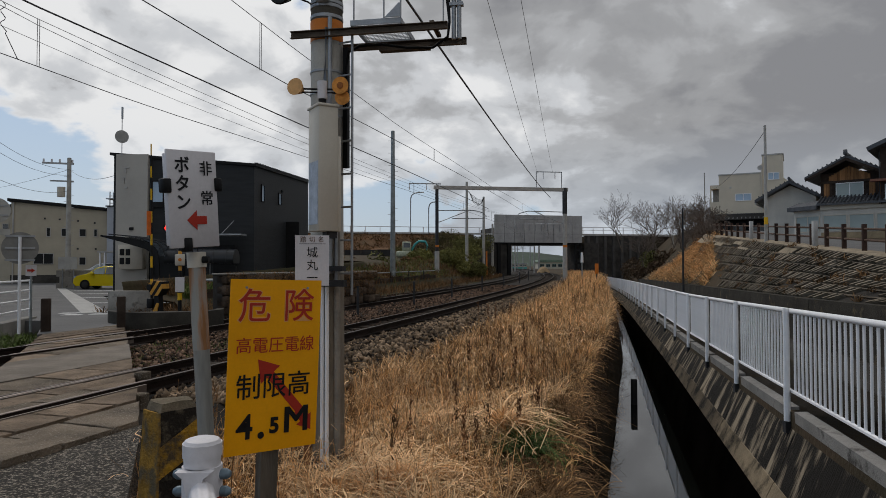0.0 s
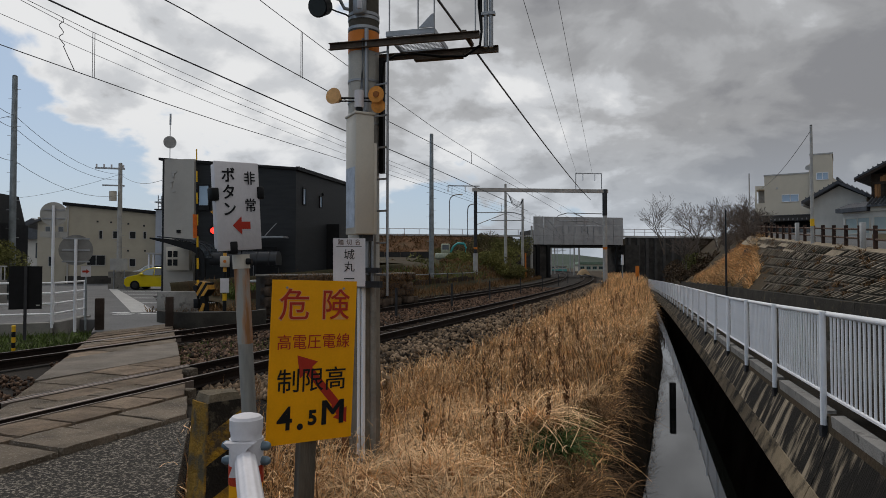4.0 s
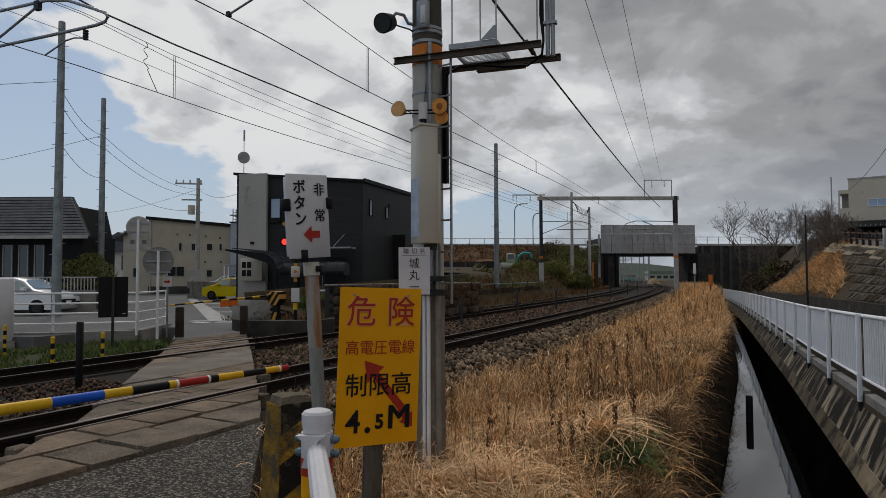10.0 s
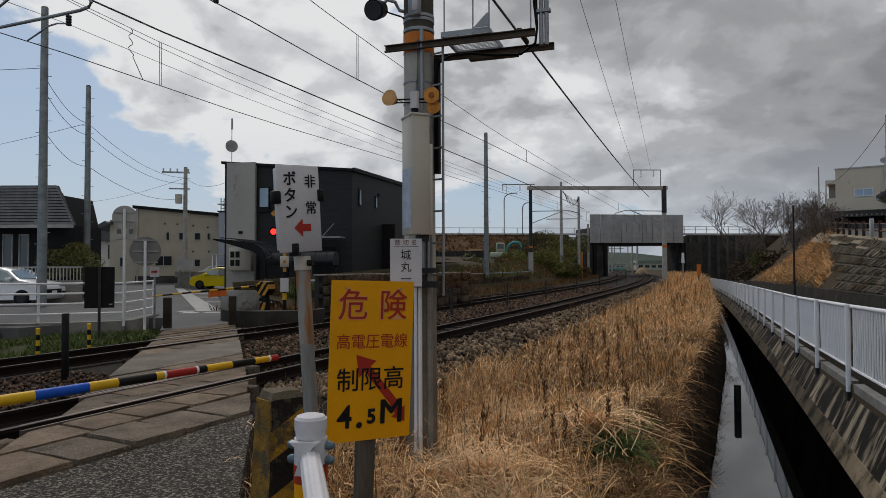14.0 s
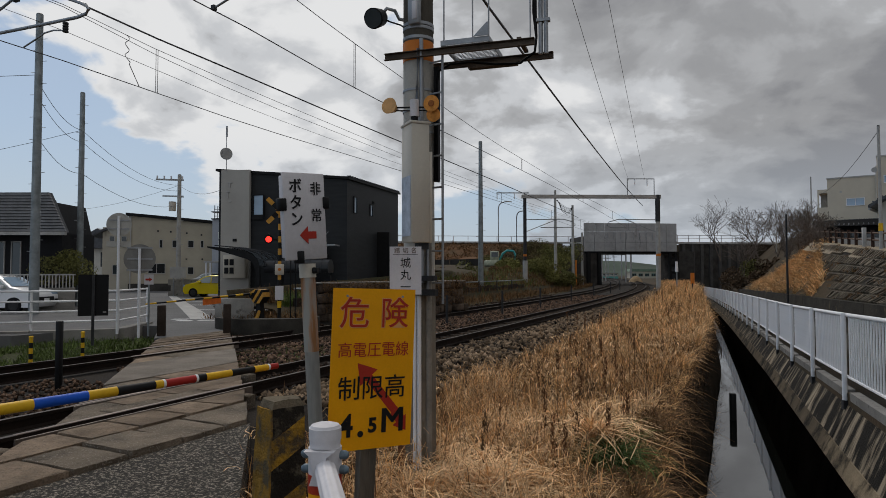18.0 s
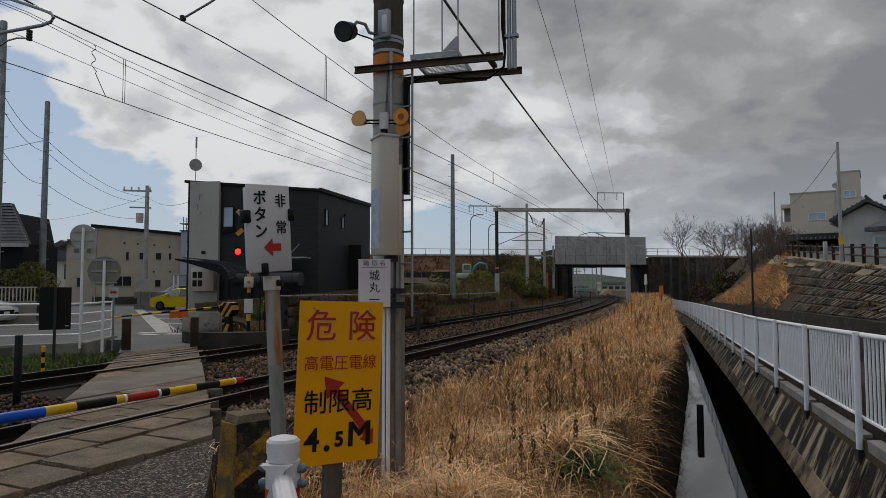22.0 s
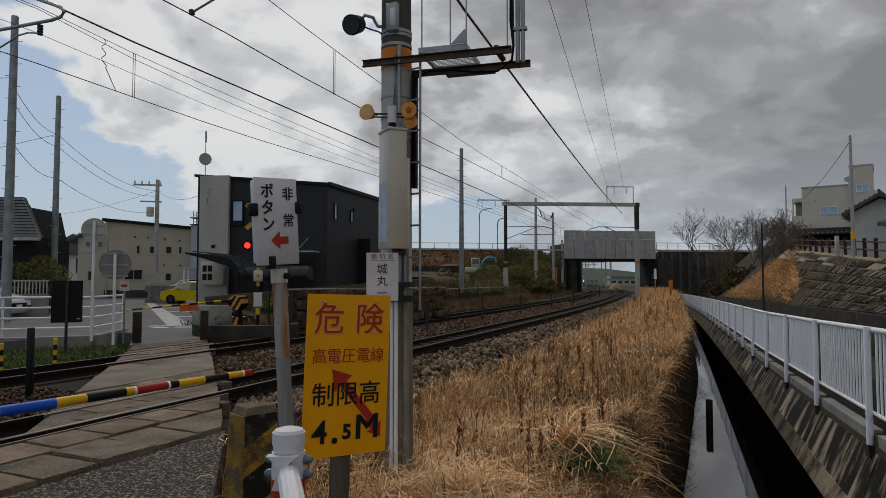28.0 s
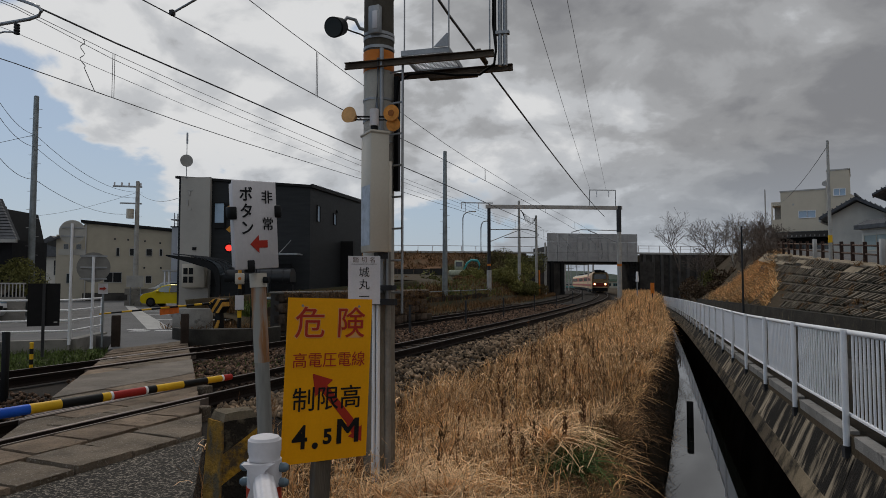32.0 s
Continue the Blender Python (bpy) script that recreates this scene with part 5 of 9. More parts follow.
# ---------------------------------------------------------------- small building helpers
def window(parent, m, w, h, glass=None, frame_mat=None, bars=1, name="window"):
    """A window on a wall whose outside faces local -y."""
    wn = new(name, None)
    wn.empty_display_size = 0.1
    wn.parent = parent
    wn.matrix_basis = m
    fm = frame_mat or WHITEOLD
    fr = bmesh.new()
    f = 0.05
    for a in ((-w / 2, -h / 2, w / 2, -h / 2 + f), (-w / 2, h / 2 - f, w / 2, h / 2), (-w / 2, -h / 2 + f, -w / 2 + f, h / 2 - f), (w / 2 - f, -h / 2 + f, w / 2, h / 2 - f)):
        box(fr, a[0], -0.05, a[1], a[2], 0.02, a[3])
    for b in range(1, bars + 1):
        x = -w / 2 + w * b / (bars + 1)
        box(fr, x - 0.025, -0.045, -h / 2 + f, x + 0.025, 0.02, h / 2 - f)
    part("window_frame", fr, fm, wn)
    n = bars + 1
    for b in range(n):
        x0, x1 = -w / 2 + w * b / n + 0.03, -w / 2 + w * (b + 1) / n - 0.03
        part("pane", B(x0, -0.012, -h / 2 + f, x1, 0.0, h / 2 - f), glass or GLASS, wn)
    return wn


def facing(p, toward):
    """A pose at p whose -y looks along the plan direction toward."""
    a = math.atan2(toward[1], toward[0]) + math.pi / 2
    return Matrix.Translation(p) @ Matrix.Rotation(a, 4, "Z")


# ---------------------------------------------------------------- charcoal house
def charcoal_house():
    A, C, Dp = Vector((-17.0, 33.9, 0)), Vector((-9.83, 34.3, 0)), Vector((-9.35, 45.6, 0))
    Bk = A + (Dp - C)
    t = thing("house", Matrix.Translation(A), "modern charcoal house with a grey end wall and flat roof", "house")
    P = [p - A for p in (A, C, Dp, Bk)]
    hz = [7.25, 6.72, 7.25, 7.8]
    bm = bmesh.new()
    lo = [bm.verts.new((p.x, p.y, -0.2)) for p in P]
    hi = [bm.verts.new((p.x, p.y, z)) for p, z in zip(P, hz)]
    for i in range(4):
        bm.faces.new((lo[i], lo[(i + 1) % 4], hi[(i + 1) % 4], hi[i]))
    bm.faces.new(hi), bm.faces.new(lo[::-1])
    part("wall", bm, DARKSIDE, t)
    bm = bmesh.new()
    o = 0.15
    pts = [P[0] + Vector((-o, -o, 0)), P[1] + Vector((o, -o, 0)), P[2] + Vector((o, o, 0)), P[3] + Vector((-o, o, 0))]
    a = [bm.verts.new((p.x, p.y, z)) for p, z in zip(pts, hz)]
    b = [bm.verts.new((p.x, p.y, z + 0.14)) for p, z in zip(pts, hz)]
    for i in range(4):
        bm.faces.new((a[i], a[(i + 1) % 4], b[(i + 1) % 4], b[i]))
    bm.faces.new(b), bm.faces.new(a[::-1])
    part("roof", bm, BLACK, t)
    # ribs under the eave of the long side
    for k in range(26):
        f = k / 26
        p = P[1] + (P[2] - P[1]) * f
        part("roof_rib", B(p.x, p.y, 6.86 + 0.53 * f, p.x + 0.2, p.y + 0.06, 6.93 + 0.53 * f), STEELDARK, t)
    # grey end wall with letter shapes
    part("grey_wall", B(0.22, -0.22, -0.2, 1.85, 0.02, 7.28), GREYSIDE, t, "pale grey rendered end wall")
    for k, (x, z, w, h) in enumerate(((0.62, 6.55, 0.28, 0.07), (0.66, 6.3, 0.1, 0.24), (0.52, 6.05, 0.22, 0.07), (0.58, 5.75, 0.08, 0.28), (0.68, 5.5, 0.14, 0.1))):
        part("letter_shape", B(x, -0.26, z, x + w, -0.22, z + h), CONCLIGHT, t)
    part("vent", B(0.95, -0.3, 3.35, 1.15, -0.22, 3.5), BLACK, t)
    window(t, Matrix.Translation((2.30, -0.01, 5.35)), 0.62, 1.15, GLASSSKY, BLACK, 0)
    part("shutter_box", B(1.98, -0.08, 4.55, 2.62, -0.0, 4.78), BLACK, t)
    # door canopy and entrance
    part("canopy", B(4.3, -1.0, 3.05, 6.9, 0.0, 3.13), STEEL, t)
    for x in (4.9, 5.9):
        part("canopy_rod", R((x, -0.85, 3.13), (x + 0.35, -0.02, 3.85), 0.02, seg=6), STEEL, t)
    part("door", B(5.2, -0.06, 0.2, 6.3, 0.0, 2.6), BLACK, t)
    part("door_plate", B(5.5, -0.09, 0.75, 5.9, -0.06, 0.86), CONCLIGHT, t)
    part("door_handle", R((5.05, -0.08, 0.8), (5.05, -0.08, 1.8), 0.02, seg=6), STEEL, t)
    ex = (P[2] - P[1]).normalized()
    out = (ex.y, -ex.x)
    for f, z, w, h in ((0.12, 5.45, 0.34, 0.95), (0.40, 5.45, 0.34, 0.72), (0.44, 5.95, 0.15, 0.2)):
        p = P[1] + (P[2] - P[1]) * f
        window(t, facing((p.x + 0.01, p.y, z), out), w * 1.6, h, GLASSSKY, BLACK, 0)
    p = P[1] + (P[2] - P[1]) * 0.52
    part("porch_column", B(p.x, p.y, 0, p.x + 0.8, p.y + 0.5, 4.2), BLACK, t)
    # aerial on the grey wall
    an = thing("satellite_dish", Matrix.Translation((-16.45, 33.6, 7.2)), "small grey satellite dish on a roof mast", "aerial")
    part("mast", R((0, 0, 0), (0, 0, 1.9), 0.02, seg=6), STEEL, an)
    part("dish", R((0.05, -0.12, 0.95), (0.03, -0.05, 0.97), 0.33, 0.25, seg=20), CONCLIGHT, an)
    part("antenna", B(-0.03, -0.03, 1.9, 0.05, 0.03, 2.5), STEEL, an)
    ac = thing("meter_box", Matrix.Translation((-15.85, 33.55, 1.35)), "grey wall box with four dark vents", "box")
    part("cabinet", box(bmesh.new(), -0.6, -0.25, 0, 0.65, 0.12, 1.25, bev=0.02), BOXGREY, ac)
    for i in range(2):
        for j in range(2):
            part("vent", B(-0.5 + i * 0.3, -0.28, 0.25 + j * 0.45, -0.28 + i * 0.3, -0.25, 0.58 + j * 0.45), BLACK, ac)


charcoal_house()


def carport():
    t = thing("carport", Matrix.Translation((-13.75, 30.6, 0)), "black cantilever carport with a curved smoked roof", "carport")
    outer = [(-1.95, 2.95), (-0.93, 2.86), (-0.04, 2.70), (0.36, 2.54), (0.62, 2.28), (0.74, 1.95), (0.76, 1.48), (0.76, -0.1)]
    inner = [(0.60, -0.1), (0.60, 1.48), (0.54, 1.88), (0.38, 2.14), (0.12, 2.30), (-0.30, 2.42), (-1.1, 2.66), (-1.95, 2.88)]
    for y in (-0.45, 2.5):
        part("frame_rib", prism(bmesh.new(), outer + inner, y, y + 0.14), BLACK, t, "tapering black end rib")
    prof = outer[:6]
    bm = bmesh.new()
    for lift in (0.01, 0.04):
        for (x0, z0), (x1, z1) in zip(prof, prof[1:]):
            bm.faces.new([bm.verts.new(q) for q in ((x0, -0.4, z0 + lift), (x1, -0.4, z1 + lift), (x1, 2.6, z1 + lift), (x0, 2.6, z0 + lift))])
    part("roof_sheet", bm, mat("smoked_sheet", (0.05, 0.06, 0.07), 0.12, 0, 1, 0.2, 0, spec=0.8), t, "shiny smoked roof sheet")
    for y in (0.3, 1.05, 1.8):
        part("sheet_bar", tube(bmesh.new(), [(x, y, z + 0.07) for x, z in prof], 0.03, 6), STEELDARK, t)
    GLOSS = mat("gloss_black", (0.012, 0.013, 0.015), 0.3, 0, 1, 0.1, 0, spec=0.35)
    bm = bmesh.new()
    arc = [(0.9 + 0.5 * math.cos(a), 1.86 + 0.46 * math.sin(a)) for a in (radians(210 - 15 * k) for k in range(17))]
    prism(bm, arc, 0.6, 3.9, Matrix(((0, 1, 0, 0), (1, 0, 0, 0), (0, 0, 1, 0), (0, 0, 0, 1))))
    part("fairing", bm, GLOSS, t, "glossy black rounded fairing")
    for x in (1.1, 1.7, 2.3, 2.9, 3.5):
        bm = bmesh.new()
        prism(bm, [(0.9 + 0.52 * math.cos(a), 1.86 + 0.48 * math.sin(a)) for a in (radians(210 - 15 * k) for k in range(17))], x, x + 0.05, Matrix(((0, 1, 0, 0), (1, 0, 0, 0), (0, 0, 1, 0), (0, 0, 0, 1))))
        part("fairing_band", bm, STEELDARK, t)
    part("post", B(3.7, 0.8, -0.1, 3.9, 1.0, 1.5), BLACK, t)


carport()


# ---------------------------------------------------------------- vehicles
def hatchback(m, paint, label):
    t = thing("car", m, label, "car")
    # x forward, y left, z up; length 3.9
    prof = [(-1.9, 0.35), (-1.92, 0.75), (-1.85, 1.0), (-1.55, 1.38), (-1.1, 1.5), (0.1, 1.5), (0.55, 1.38), (1.05, 1.02), (1.75, 0.86), (1.93, 0.68), (1.95, 0.4), (1.8, 0.22), (-1.75, 0.22)]
    bm = bmesh.new()
    rings = []
    for y, k in ((-0.86, 0.0), (-0.80, 1.0), (0.80, 1.0), (0.86, 0.0)):
        r = []
        for x, z in prof:
            zz = z
            yy = y
            if z > 1.0:
                yy = y * (1 - 0.22 * (z - 1.0) / 0.5)
            if k == 0 and z > 0.95:
                zz = z - 0.03
            r.append(bm.verts.new((x * (0.985 if k == 0 else 1), yy, zz)))
        rings.append(r)
    n = len(prof)
    for a, b in zip(rings, rings[1:]):
        for i in range(n):
            bm.faces.new((a[i], a[(i + 1) % n], b[(i + 1) % n], b[i]))
    bm.faces.new(rings[0]), bm.faces.new(rings[-1][::-1])
    bmesh.ops.recalc_face_normals(bm, faces=bm.faces[:])
    part("body", bm, paint, t)
    def side(poly, s, name, mt, off=0.012, lab=""):
        bm2 = bmesh.new()
        vs = []
        for x, z in poly:
            y = 0.86 * (1 - 0.22 * max(0, z - 1.0) / 0.5) + off
            vs.append(bm2.verts.new((x, s * y, z)))
        vs2 = [bm2.verts.new((v.co.x, v.co.y - s * 0.03, v.co.z)) for v in vs]
        bm2.faces.new(vs), bm2.faces.new(vs2[::-1])
        for i in range(len(vs)):
            bm2.faces.new((vs[i], vs[(i + 1) % len(vs)], vs2[(i + 1) % len(vs)], vs2[i]))
        bmesh.ops.recalc_face_normals(bm2, faces=bm2.faces[:])
        part(name, bm2, mt, t, lab)
    for s in (-1, 1):
        side([(0.0, 0.97), (0.92, 1.0), (0.5, 1.32), (0.0, 1.42)], s, "side_window", GLASSGREEN)
        side([(-1.35, 0.98), (-0.08, 0.97), (-0.08, 1.42), (-1.0, 1.42)], s, "side_window", GLASS)
        for x in (1.2, -1.2):
            bm2 = bmesh.new()
            rod(bm2, (x, s * 0.70, 0.31), (x, s * 0.875, 0.31), 0.31, seg=20)
            w = part("wheel", bm2, BLACK, t, "black tyre")
            part("rim", R((x, s * 0.87, 0.31), (x, s * 0.885, 0.31), 0.2, seg=14), STEELDARK, w)
        part("mirror", box(bmesh.new(), 0.62, s * 0.86, 0.96, 0.82, s * 1.02, 1.1, bev=0.02), paint, t)
        part("headlight", box(bmesh.new(), 1.62, s * 0.5, 0.7, 1.91, s * 0.84, 0.84, bev=0.02), GLASSSKY, t)
        part("fog_lamp", box(bmesh.new(), 1.86, s * 0.55, 0.36, 1.965, s * 0.8, 0.52, bev=0.01), BLACK, t)
    bm2 = bmesh.new()
    vs = [bm2.verts.new(p) for p in ((1.06, -0.72, 1.05), (1.06, 0.72, 1.05), (0.58, 0.6, 1.40), (0.58, -0.6, 1.40))]
    bm2.faces.new(vs)
    vs2 = [bm2.verts.new(v.co + Vector((-0.03, 0, -0.03))) for v in vs]
    bm2.faces.new(vs2[::-1])
    part("windscreen", bm2, GLASSSKY, t)
    part("grille", box(bmesh.new(), 1.9, -0.5, 0.42, 1.965, 0.5, 0.62, bev=0.01), BLACK, t)
    part("number_plate", box(bmesh.new(), 1.965, -0.17, 0.45, 1.975, 0.17, 0.56), WHITE, t)
    part("roof_fin", box(bmesh.new(), -1.0, -0.03, 1.5, -0.8, 0.03, 1.56), BLACK, t)
    return t


CARY = mat("yellow_car_paint", (0.72, 0.55, 0.01), 0.25, 0, 1, 0.06, 0, spec=0.6)
CARW = mat("white_car_paint", (0.75, 0.75, 0.76), 0.25, 0, 1, 0.06, 0, spec=0.6)
hatchback(pose(-21.75, 42.9, 0.0, 0, 0, 184), CARY, "yellow hatchback parked beside the charcoal house")
hatchback(pose(-22.1, 24.6, 0.0, 0, 0, 8) @ Matrix.Scale(1.05, 4), CARW, "white hatchback parked by the black house")
hatchback(pose(-29.5, 57.0, 0.2, 0, 0, 200), CARW, "white car half hidden behind a block wall")


# ---------------------------------------------------------------- other houses on the left
def beige_house():
    A, C = Vector((-36.6, 55.4, 0)), Vector((-29.9, 58.4, 0))
    d = C - A
    W = d.length
    t = thing("house", Matrix.Translation(A) @ Matrix.Rotation(math.atan2(d.y, d.x), 4, "Z"), "beige two-storey house with small dark windows", "house")
    part("wall", prism(bmesh.new(), [(0, -0.3), (W, -0.3), (W, 6.35), (0, 6.95)], 0, 8), BEIGE, t)
    part("roof", prism(bmesh.new(), [(-0.25, 6.98), (W + 0.3, 6.36), (W + 0.3, 6.62), (-0.25, 7.22)], -0.3, 8.3), BLACK, t)
    for x, z, w, h in ((2.75, 4.4, 0.32, 0.8), (3.95, 4.4, 0.5, 0.72), (5.35, 4.4, 0.55, 0.7), (6.35, 4.4, 0.3, 0.7), (5.35, 1.9, 0.55, 0.72), (2.4, 2.1, 1.5, 0.95)):
        window(t, Matrix.Translation((x, -0.01, z)), w, h, GLASSDARK, CONCLIGHT, 1 if w > 1 else 0)
    for x, z in ((2.4, 5.5), (3.5, 5.45), (4.9, 5.35), (6.2, 5.2), (4.9, 2.9), (6.3, 2.9)):
        part("vent", B(x, -0.05, z, x + 0.15, 0, z + 0.15), STEELDARK, t)
    part("gutter_pipe", B(0.1, -0.1, 0, 0.2, 0, 6.9), CONCLIGHT, t)
    part("base_course", B(-0.02, -0.06, -0.3, W + 0.02, 0, 0.7), CONCDARK, t)
    part("side_wall", B(-2.3, 0.6, -0.3, 0, 7, 5.9), BEIGELIGHT, t, "pale side wing")
    part("side_roof", prism(bmesh.new(), [(-3.2, 5.0), (0, 6.6), (0, 6.8), (-3.4, 5.1)], 0.2, 7.2), TILEROOF, t)
    window(t, Matrix.Translation((-1.5, 0.58, 4.6)), 0.45, 1.0, GLASS, CONCLIGHT, 0)
    window(t, Matrix.Translation((-0.5, 0.58, 4.6)), 0.45, 1.0, GLASS, CONCLIGHT, 0)
    window(t, Matrix.Translation((-1.2, 0.58, 2.0)), 0.5, 0.9, GLASS, CONCLIGHT, 0)


beige_house()


def grey_annex():
    t = thing("house", Matrix.Translation((-29.6, 57.6, 0)), "slim light grey house with narrow windows", "house")
    part("wall", B(0, 0, -0.2, 2.6, 6, 6.7), mat("light_grey_wall", (0.36, 0.38, 0.42), 0.8, 0, 1, 0.1, 0.1), t)
    part("wall", B(2.3, -0.4, -0.2, 4.2, 6, 6.55), BLACK, t, "black recessed wall")
    for x in (0.75, 1.15):
        for z in (4.4, 5.2):
            window(t, Matrix.Translation((x, -0.01, z)), 0.28, 0.6, GLASSSKY, WHITE, 0)
    part("roof", B(-0.1, -0.1, 6.7, 2.7, 6.1, 6.8), BLACK, t)
    part("porch_roof", B(0.5, -2.5, 2.6, 3.5, 0, 2.75), CONCLIGHT, t)
    for x in (0.6, 1.0):
        part("porch_post", B(x, -2.4, 0, x + 0.12, -2.3, 2.6), WHITE, t)


grey_annex()


def black_house():
    t = thing("house", Matrix.Translation((-26.4, 28.6, 0.35)) @ Matrix.Rotation(radians(8), 4, "Z"), "black timber house with a grey ribbed tile roof", "house")
    part("wall", B(-8, 0, -0.5, 3.7, 3, 3.3), mat("black_boards", (0.016, 0.016, 0.018), 0.7, 0, 2, 0.3, 0.3, 30), t)
    part("roof_base", prism(bmesh.new(), [(-9, 3.25), (4.4, 3.25), (3.55, 5.15), (-9, 5.15)], -0.9, -0.6), TILEROOF, t)
    part("roof_back", prism(bmesh.new(), [(-9, 3.25), (2.9, 3.25), (2.2, 5.1), (-9, 5.1)], -0.6, 2.0), TILEROOF, t)
    TILE = mat("ribbed_tile", (0.21, 0.21, 0.215), 0.55, 0, 2, 0.25, 0.2, 30)
    for k in range(13):
        f = k / 13
        z = 3.28 + 1.85 * f
        x1 = 4.45 - 0.85 * f
        part("tile_course", prism(bmesh.new(), [(-9, z), (x1, z), (x1 - 0.06, z + 0.10), (-9, z + 0.10)], -1.02 + 0.08 * f * 0, -0.88), TILE, t)
    part("fascia", B(-9, -1.06, 3.1, 4.45, -0.9, 3.26), CONCLIGHT, t)
    for x in (1.5, 0.7, -0.1, -0.9):
        window(t, Matrix.Translation((x, -0.01, 1.95)), 0.5, 1.8, GLASS, CONCLIGHT, 0)
    part("end_wall", prism(bmesh.new(), [(-3.2, -0.4), (-0.1, -0.4), (-0.1, 3.4), (-0.6, 5.5), (-3.2, 5.5)], 6.6, 10), BLACK, t, "black gable beyond")
    t2 = thing("garden_fence", Matrix.Translation((-22.2, 24.3, 0)) @ Matrix.Rotation(radians(38.7), 4, "Z"), "low white slatted garden fence on a block base", "fence")
    part("base", B(0, 0, -0.1, 3.1, 0.15, 1.0), CONC, t2)
    part("rail", B(0, 0.03, 1.54, 3.1, 0.1, 1.6), CONCLIGHT, t2)
    for k in range(24):
        part("slat", B(k * 0.13, 0.04, 1.0, k * 0.13 + 0.045, 0.09, 1.54), CONCLIGHT, t2)


black_house()


def far_houses():
    t = thing("house", Matrix.Translation((-50.5, 66, 0)), "old grey tiled house between the trees", "house")
    part("wall", B(0, 0, -0.2, 7, 6, 4.6), MORTAR, t)
    part("roof", prism(bmesh.new(), [(-0.8, 4.4), (7.8, 4.4), (3.5, 6.6)], -0.6, 6.6), TILEROOF, t)
    window(t, Matrix.Translation((4.4, -0.01, 3.2)), 1.6, 1.6, GLASS, WOODDARK, 1)
    window(t, Matrix.Translation((1.4, -0.01, 1.4)), 1.4, 1.2, GLASS, WOODDARK, 1)
    bw = thing("block_wall", Matrix.Translation((-25.7, 43.6, 0)) @ Matrix.Rotation(radians(10), 4, "Z"), "grey concrete block wall by the parking strip", "wall")
    for k in range(7):
        for j in range(3):
            part("block", B(k * 0.4 + 0.2 * (j % 2), 0, j * 0.42 - 0.05, k * 0.4 + 0.39 + 0.2 * (j % 2), 0.15, j * 0.42 + 0.36), CONC, bw)
    nb = thing("notice_board", Matrix.Translation((-24.9, 43.5, 0)), "blank white board behind the block wall", "board")
    part("panel", B(-0.62, 0, 1.3, 0.62, 0.05, 2.1), CONCLIGHT, nb)
    part("post", B(-0.4, 0.05, 0, -0.34, 0.1, 1.4), STEEL, nb)
    part("post", B(0.34, 0.05, 0, 0.4, 0.1, 1.4), STEEL, nb)
    tw = thing("lattice_tower", Matrix.Translation((-44, 86, 0)), "distant grey radio tower", "tower")
    for dx, dy in ((0, 0), (0.9, 0), (0, 0.9), (0.9, 0.9)):
        part("leg", B(dx, dy, 0, dx + 0.1, dy + 0.1, 11.2), STEEL, tw)
    for k in range(9):
        part("brace", B(0, 0, 3 + k * 0.95, 1, 0.1, 3.08 + k * 0.95), STEEL, tw)
    part("platform", B(-0.3, -0.3, 10.2, 1.3, 1.3, 10.35), STEEL, tw)


far_houses()


# ---------------------------------------------------------------- street furniture by the crossing
def pipe_guard():
    pts = [Vector((-21, 13.8, 0)), Vector((-17.2, 14.9, 0)), Vector((-13.4, 16.1, 0)), Vector((-11.55, 17.15, 0)), Vector((-12.2, 19.6, 0))]
    kerb = thing("kerb", Matrix(), "low concrete kerb wall under the guard rail", "kerb", kind="structure")
    for p, q in zip(pts, pts[1:]):
        d = q - p
        t = thing("guard_rail", Matrix.Translation(p) @ Matrix.Rotation(math.atan2(d.y, d.x), 4, "Z"), "white tubular guard rail with four pipes", "guard rail", "guard rails by the street")
        n = max(1, round(d.length / 2.0))
        for k in range(n + 1):
            part("post", R((d.length * k / n, 0, 0.0), (d.length * k / n, 0, 1.15), 0.035, seg=8), WHITE, t)
        for z in (0.28, 0.56, 0.84, 1.12):
            part("pipe", R((0, -0.03, z), (d.length, -0.03, z), 0.027, seg=8), WHITE, t)
        m = Matrix.Translation(p) @ Matrix.Rotation(math.atan2(d.y, d.x), 4, "Z")
        part("kerb_block", box(bmesh.new(), 0, -0.18, -0.6, d.length, 0.12, 0.05, m), CONC, kerb)


pipe_guard()


def round_sign(x, y, zc, r, h0, label, braces=2, bend=False):
    t = thing("road_sign", Matrix.Translation((x, y, 0)) @ Matrix.Rotation(radians(28), 4, "Z"), label, "sign", "round road signs seen from behind")
    part("pole", R((0, -0.05, h0), (0, -0.05, zc + r * 0.7), 0.035, seg=10), WHITE, t)
    part("disc", R((0, 0.0, zc), (0, 0.012, zc), r, seg=32), mat("sign_back", (0.42, 0.41, 0.38), 0.6, 0.1, 3, 0.15, 0.1) if braces < 3 else mat("mirror_back", (0.22, 0.215, 0.20), 0.6, 0.1, 3, 0.2, 0.1), t, "plain grey back of the disc")
    for k in range(braces):
        z = zc + (k - (braces - 1) / 2) * r * 0.75
        part("brace", B(-r * 0.8, -0.02, z - 0.02, r * 0.8, 0.0, z + 0.02), STEEL, t)
    return t


r1 = round_sign(-10.85, 16.1, 2.92, 0.31, 0, "round road sign seen from behind on a white pole", 2)
part("supplementary_plate", B(-0.3, 0, 2.32, 0.3, 0.012, 2.47), MATS["sign_back"], r1)
round_sign(-9.66, 15.2, 1.97, 0.37, 0, "larger round mirror back on a white pole", 3)


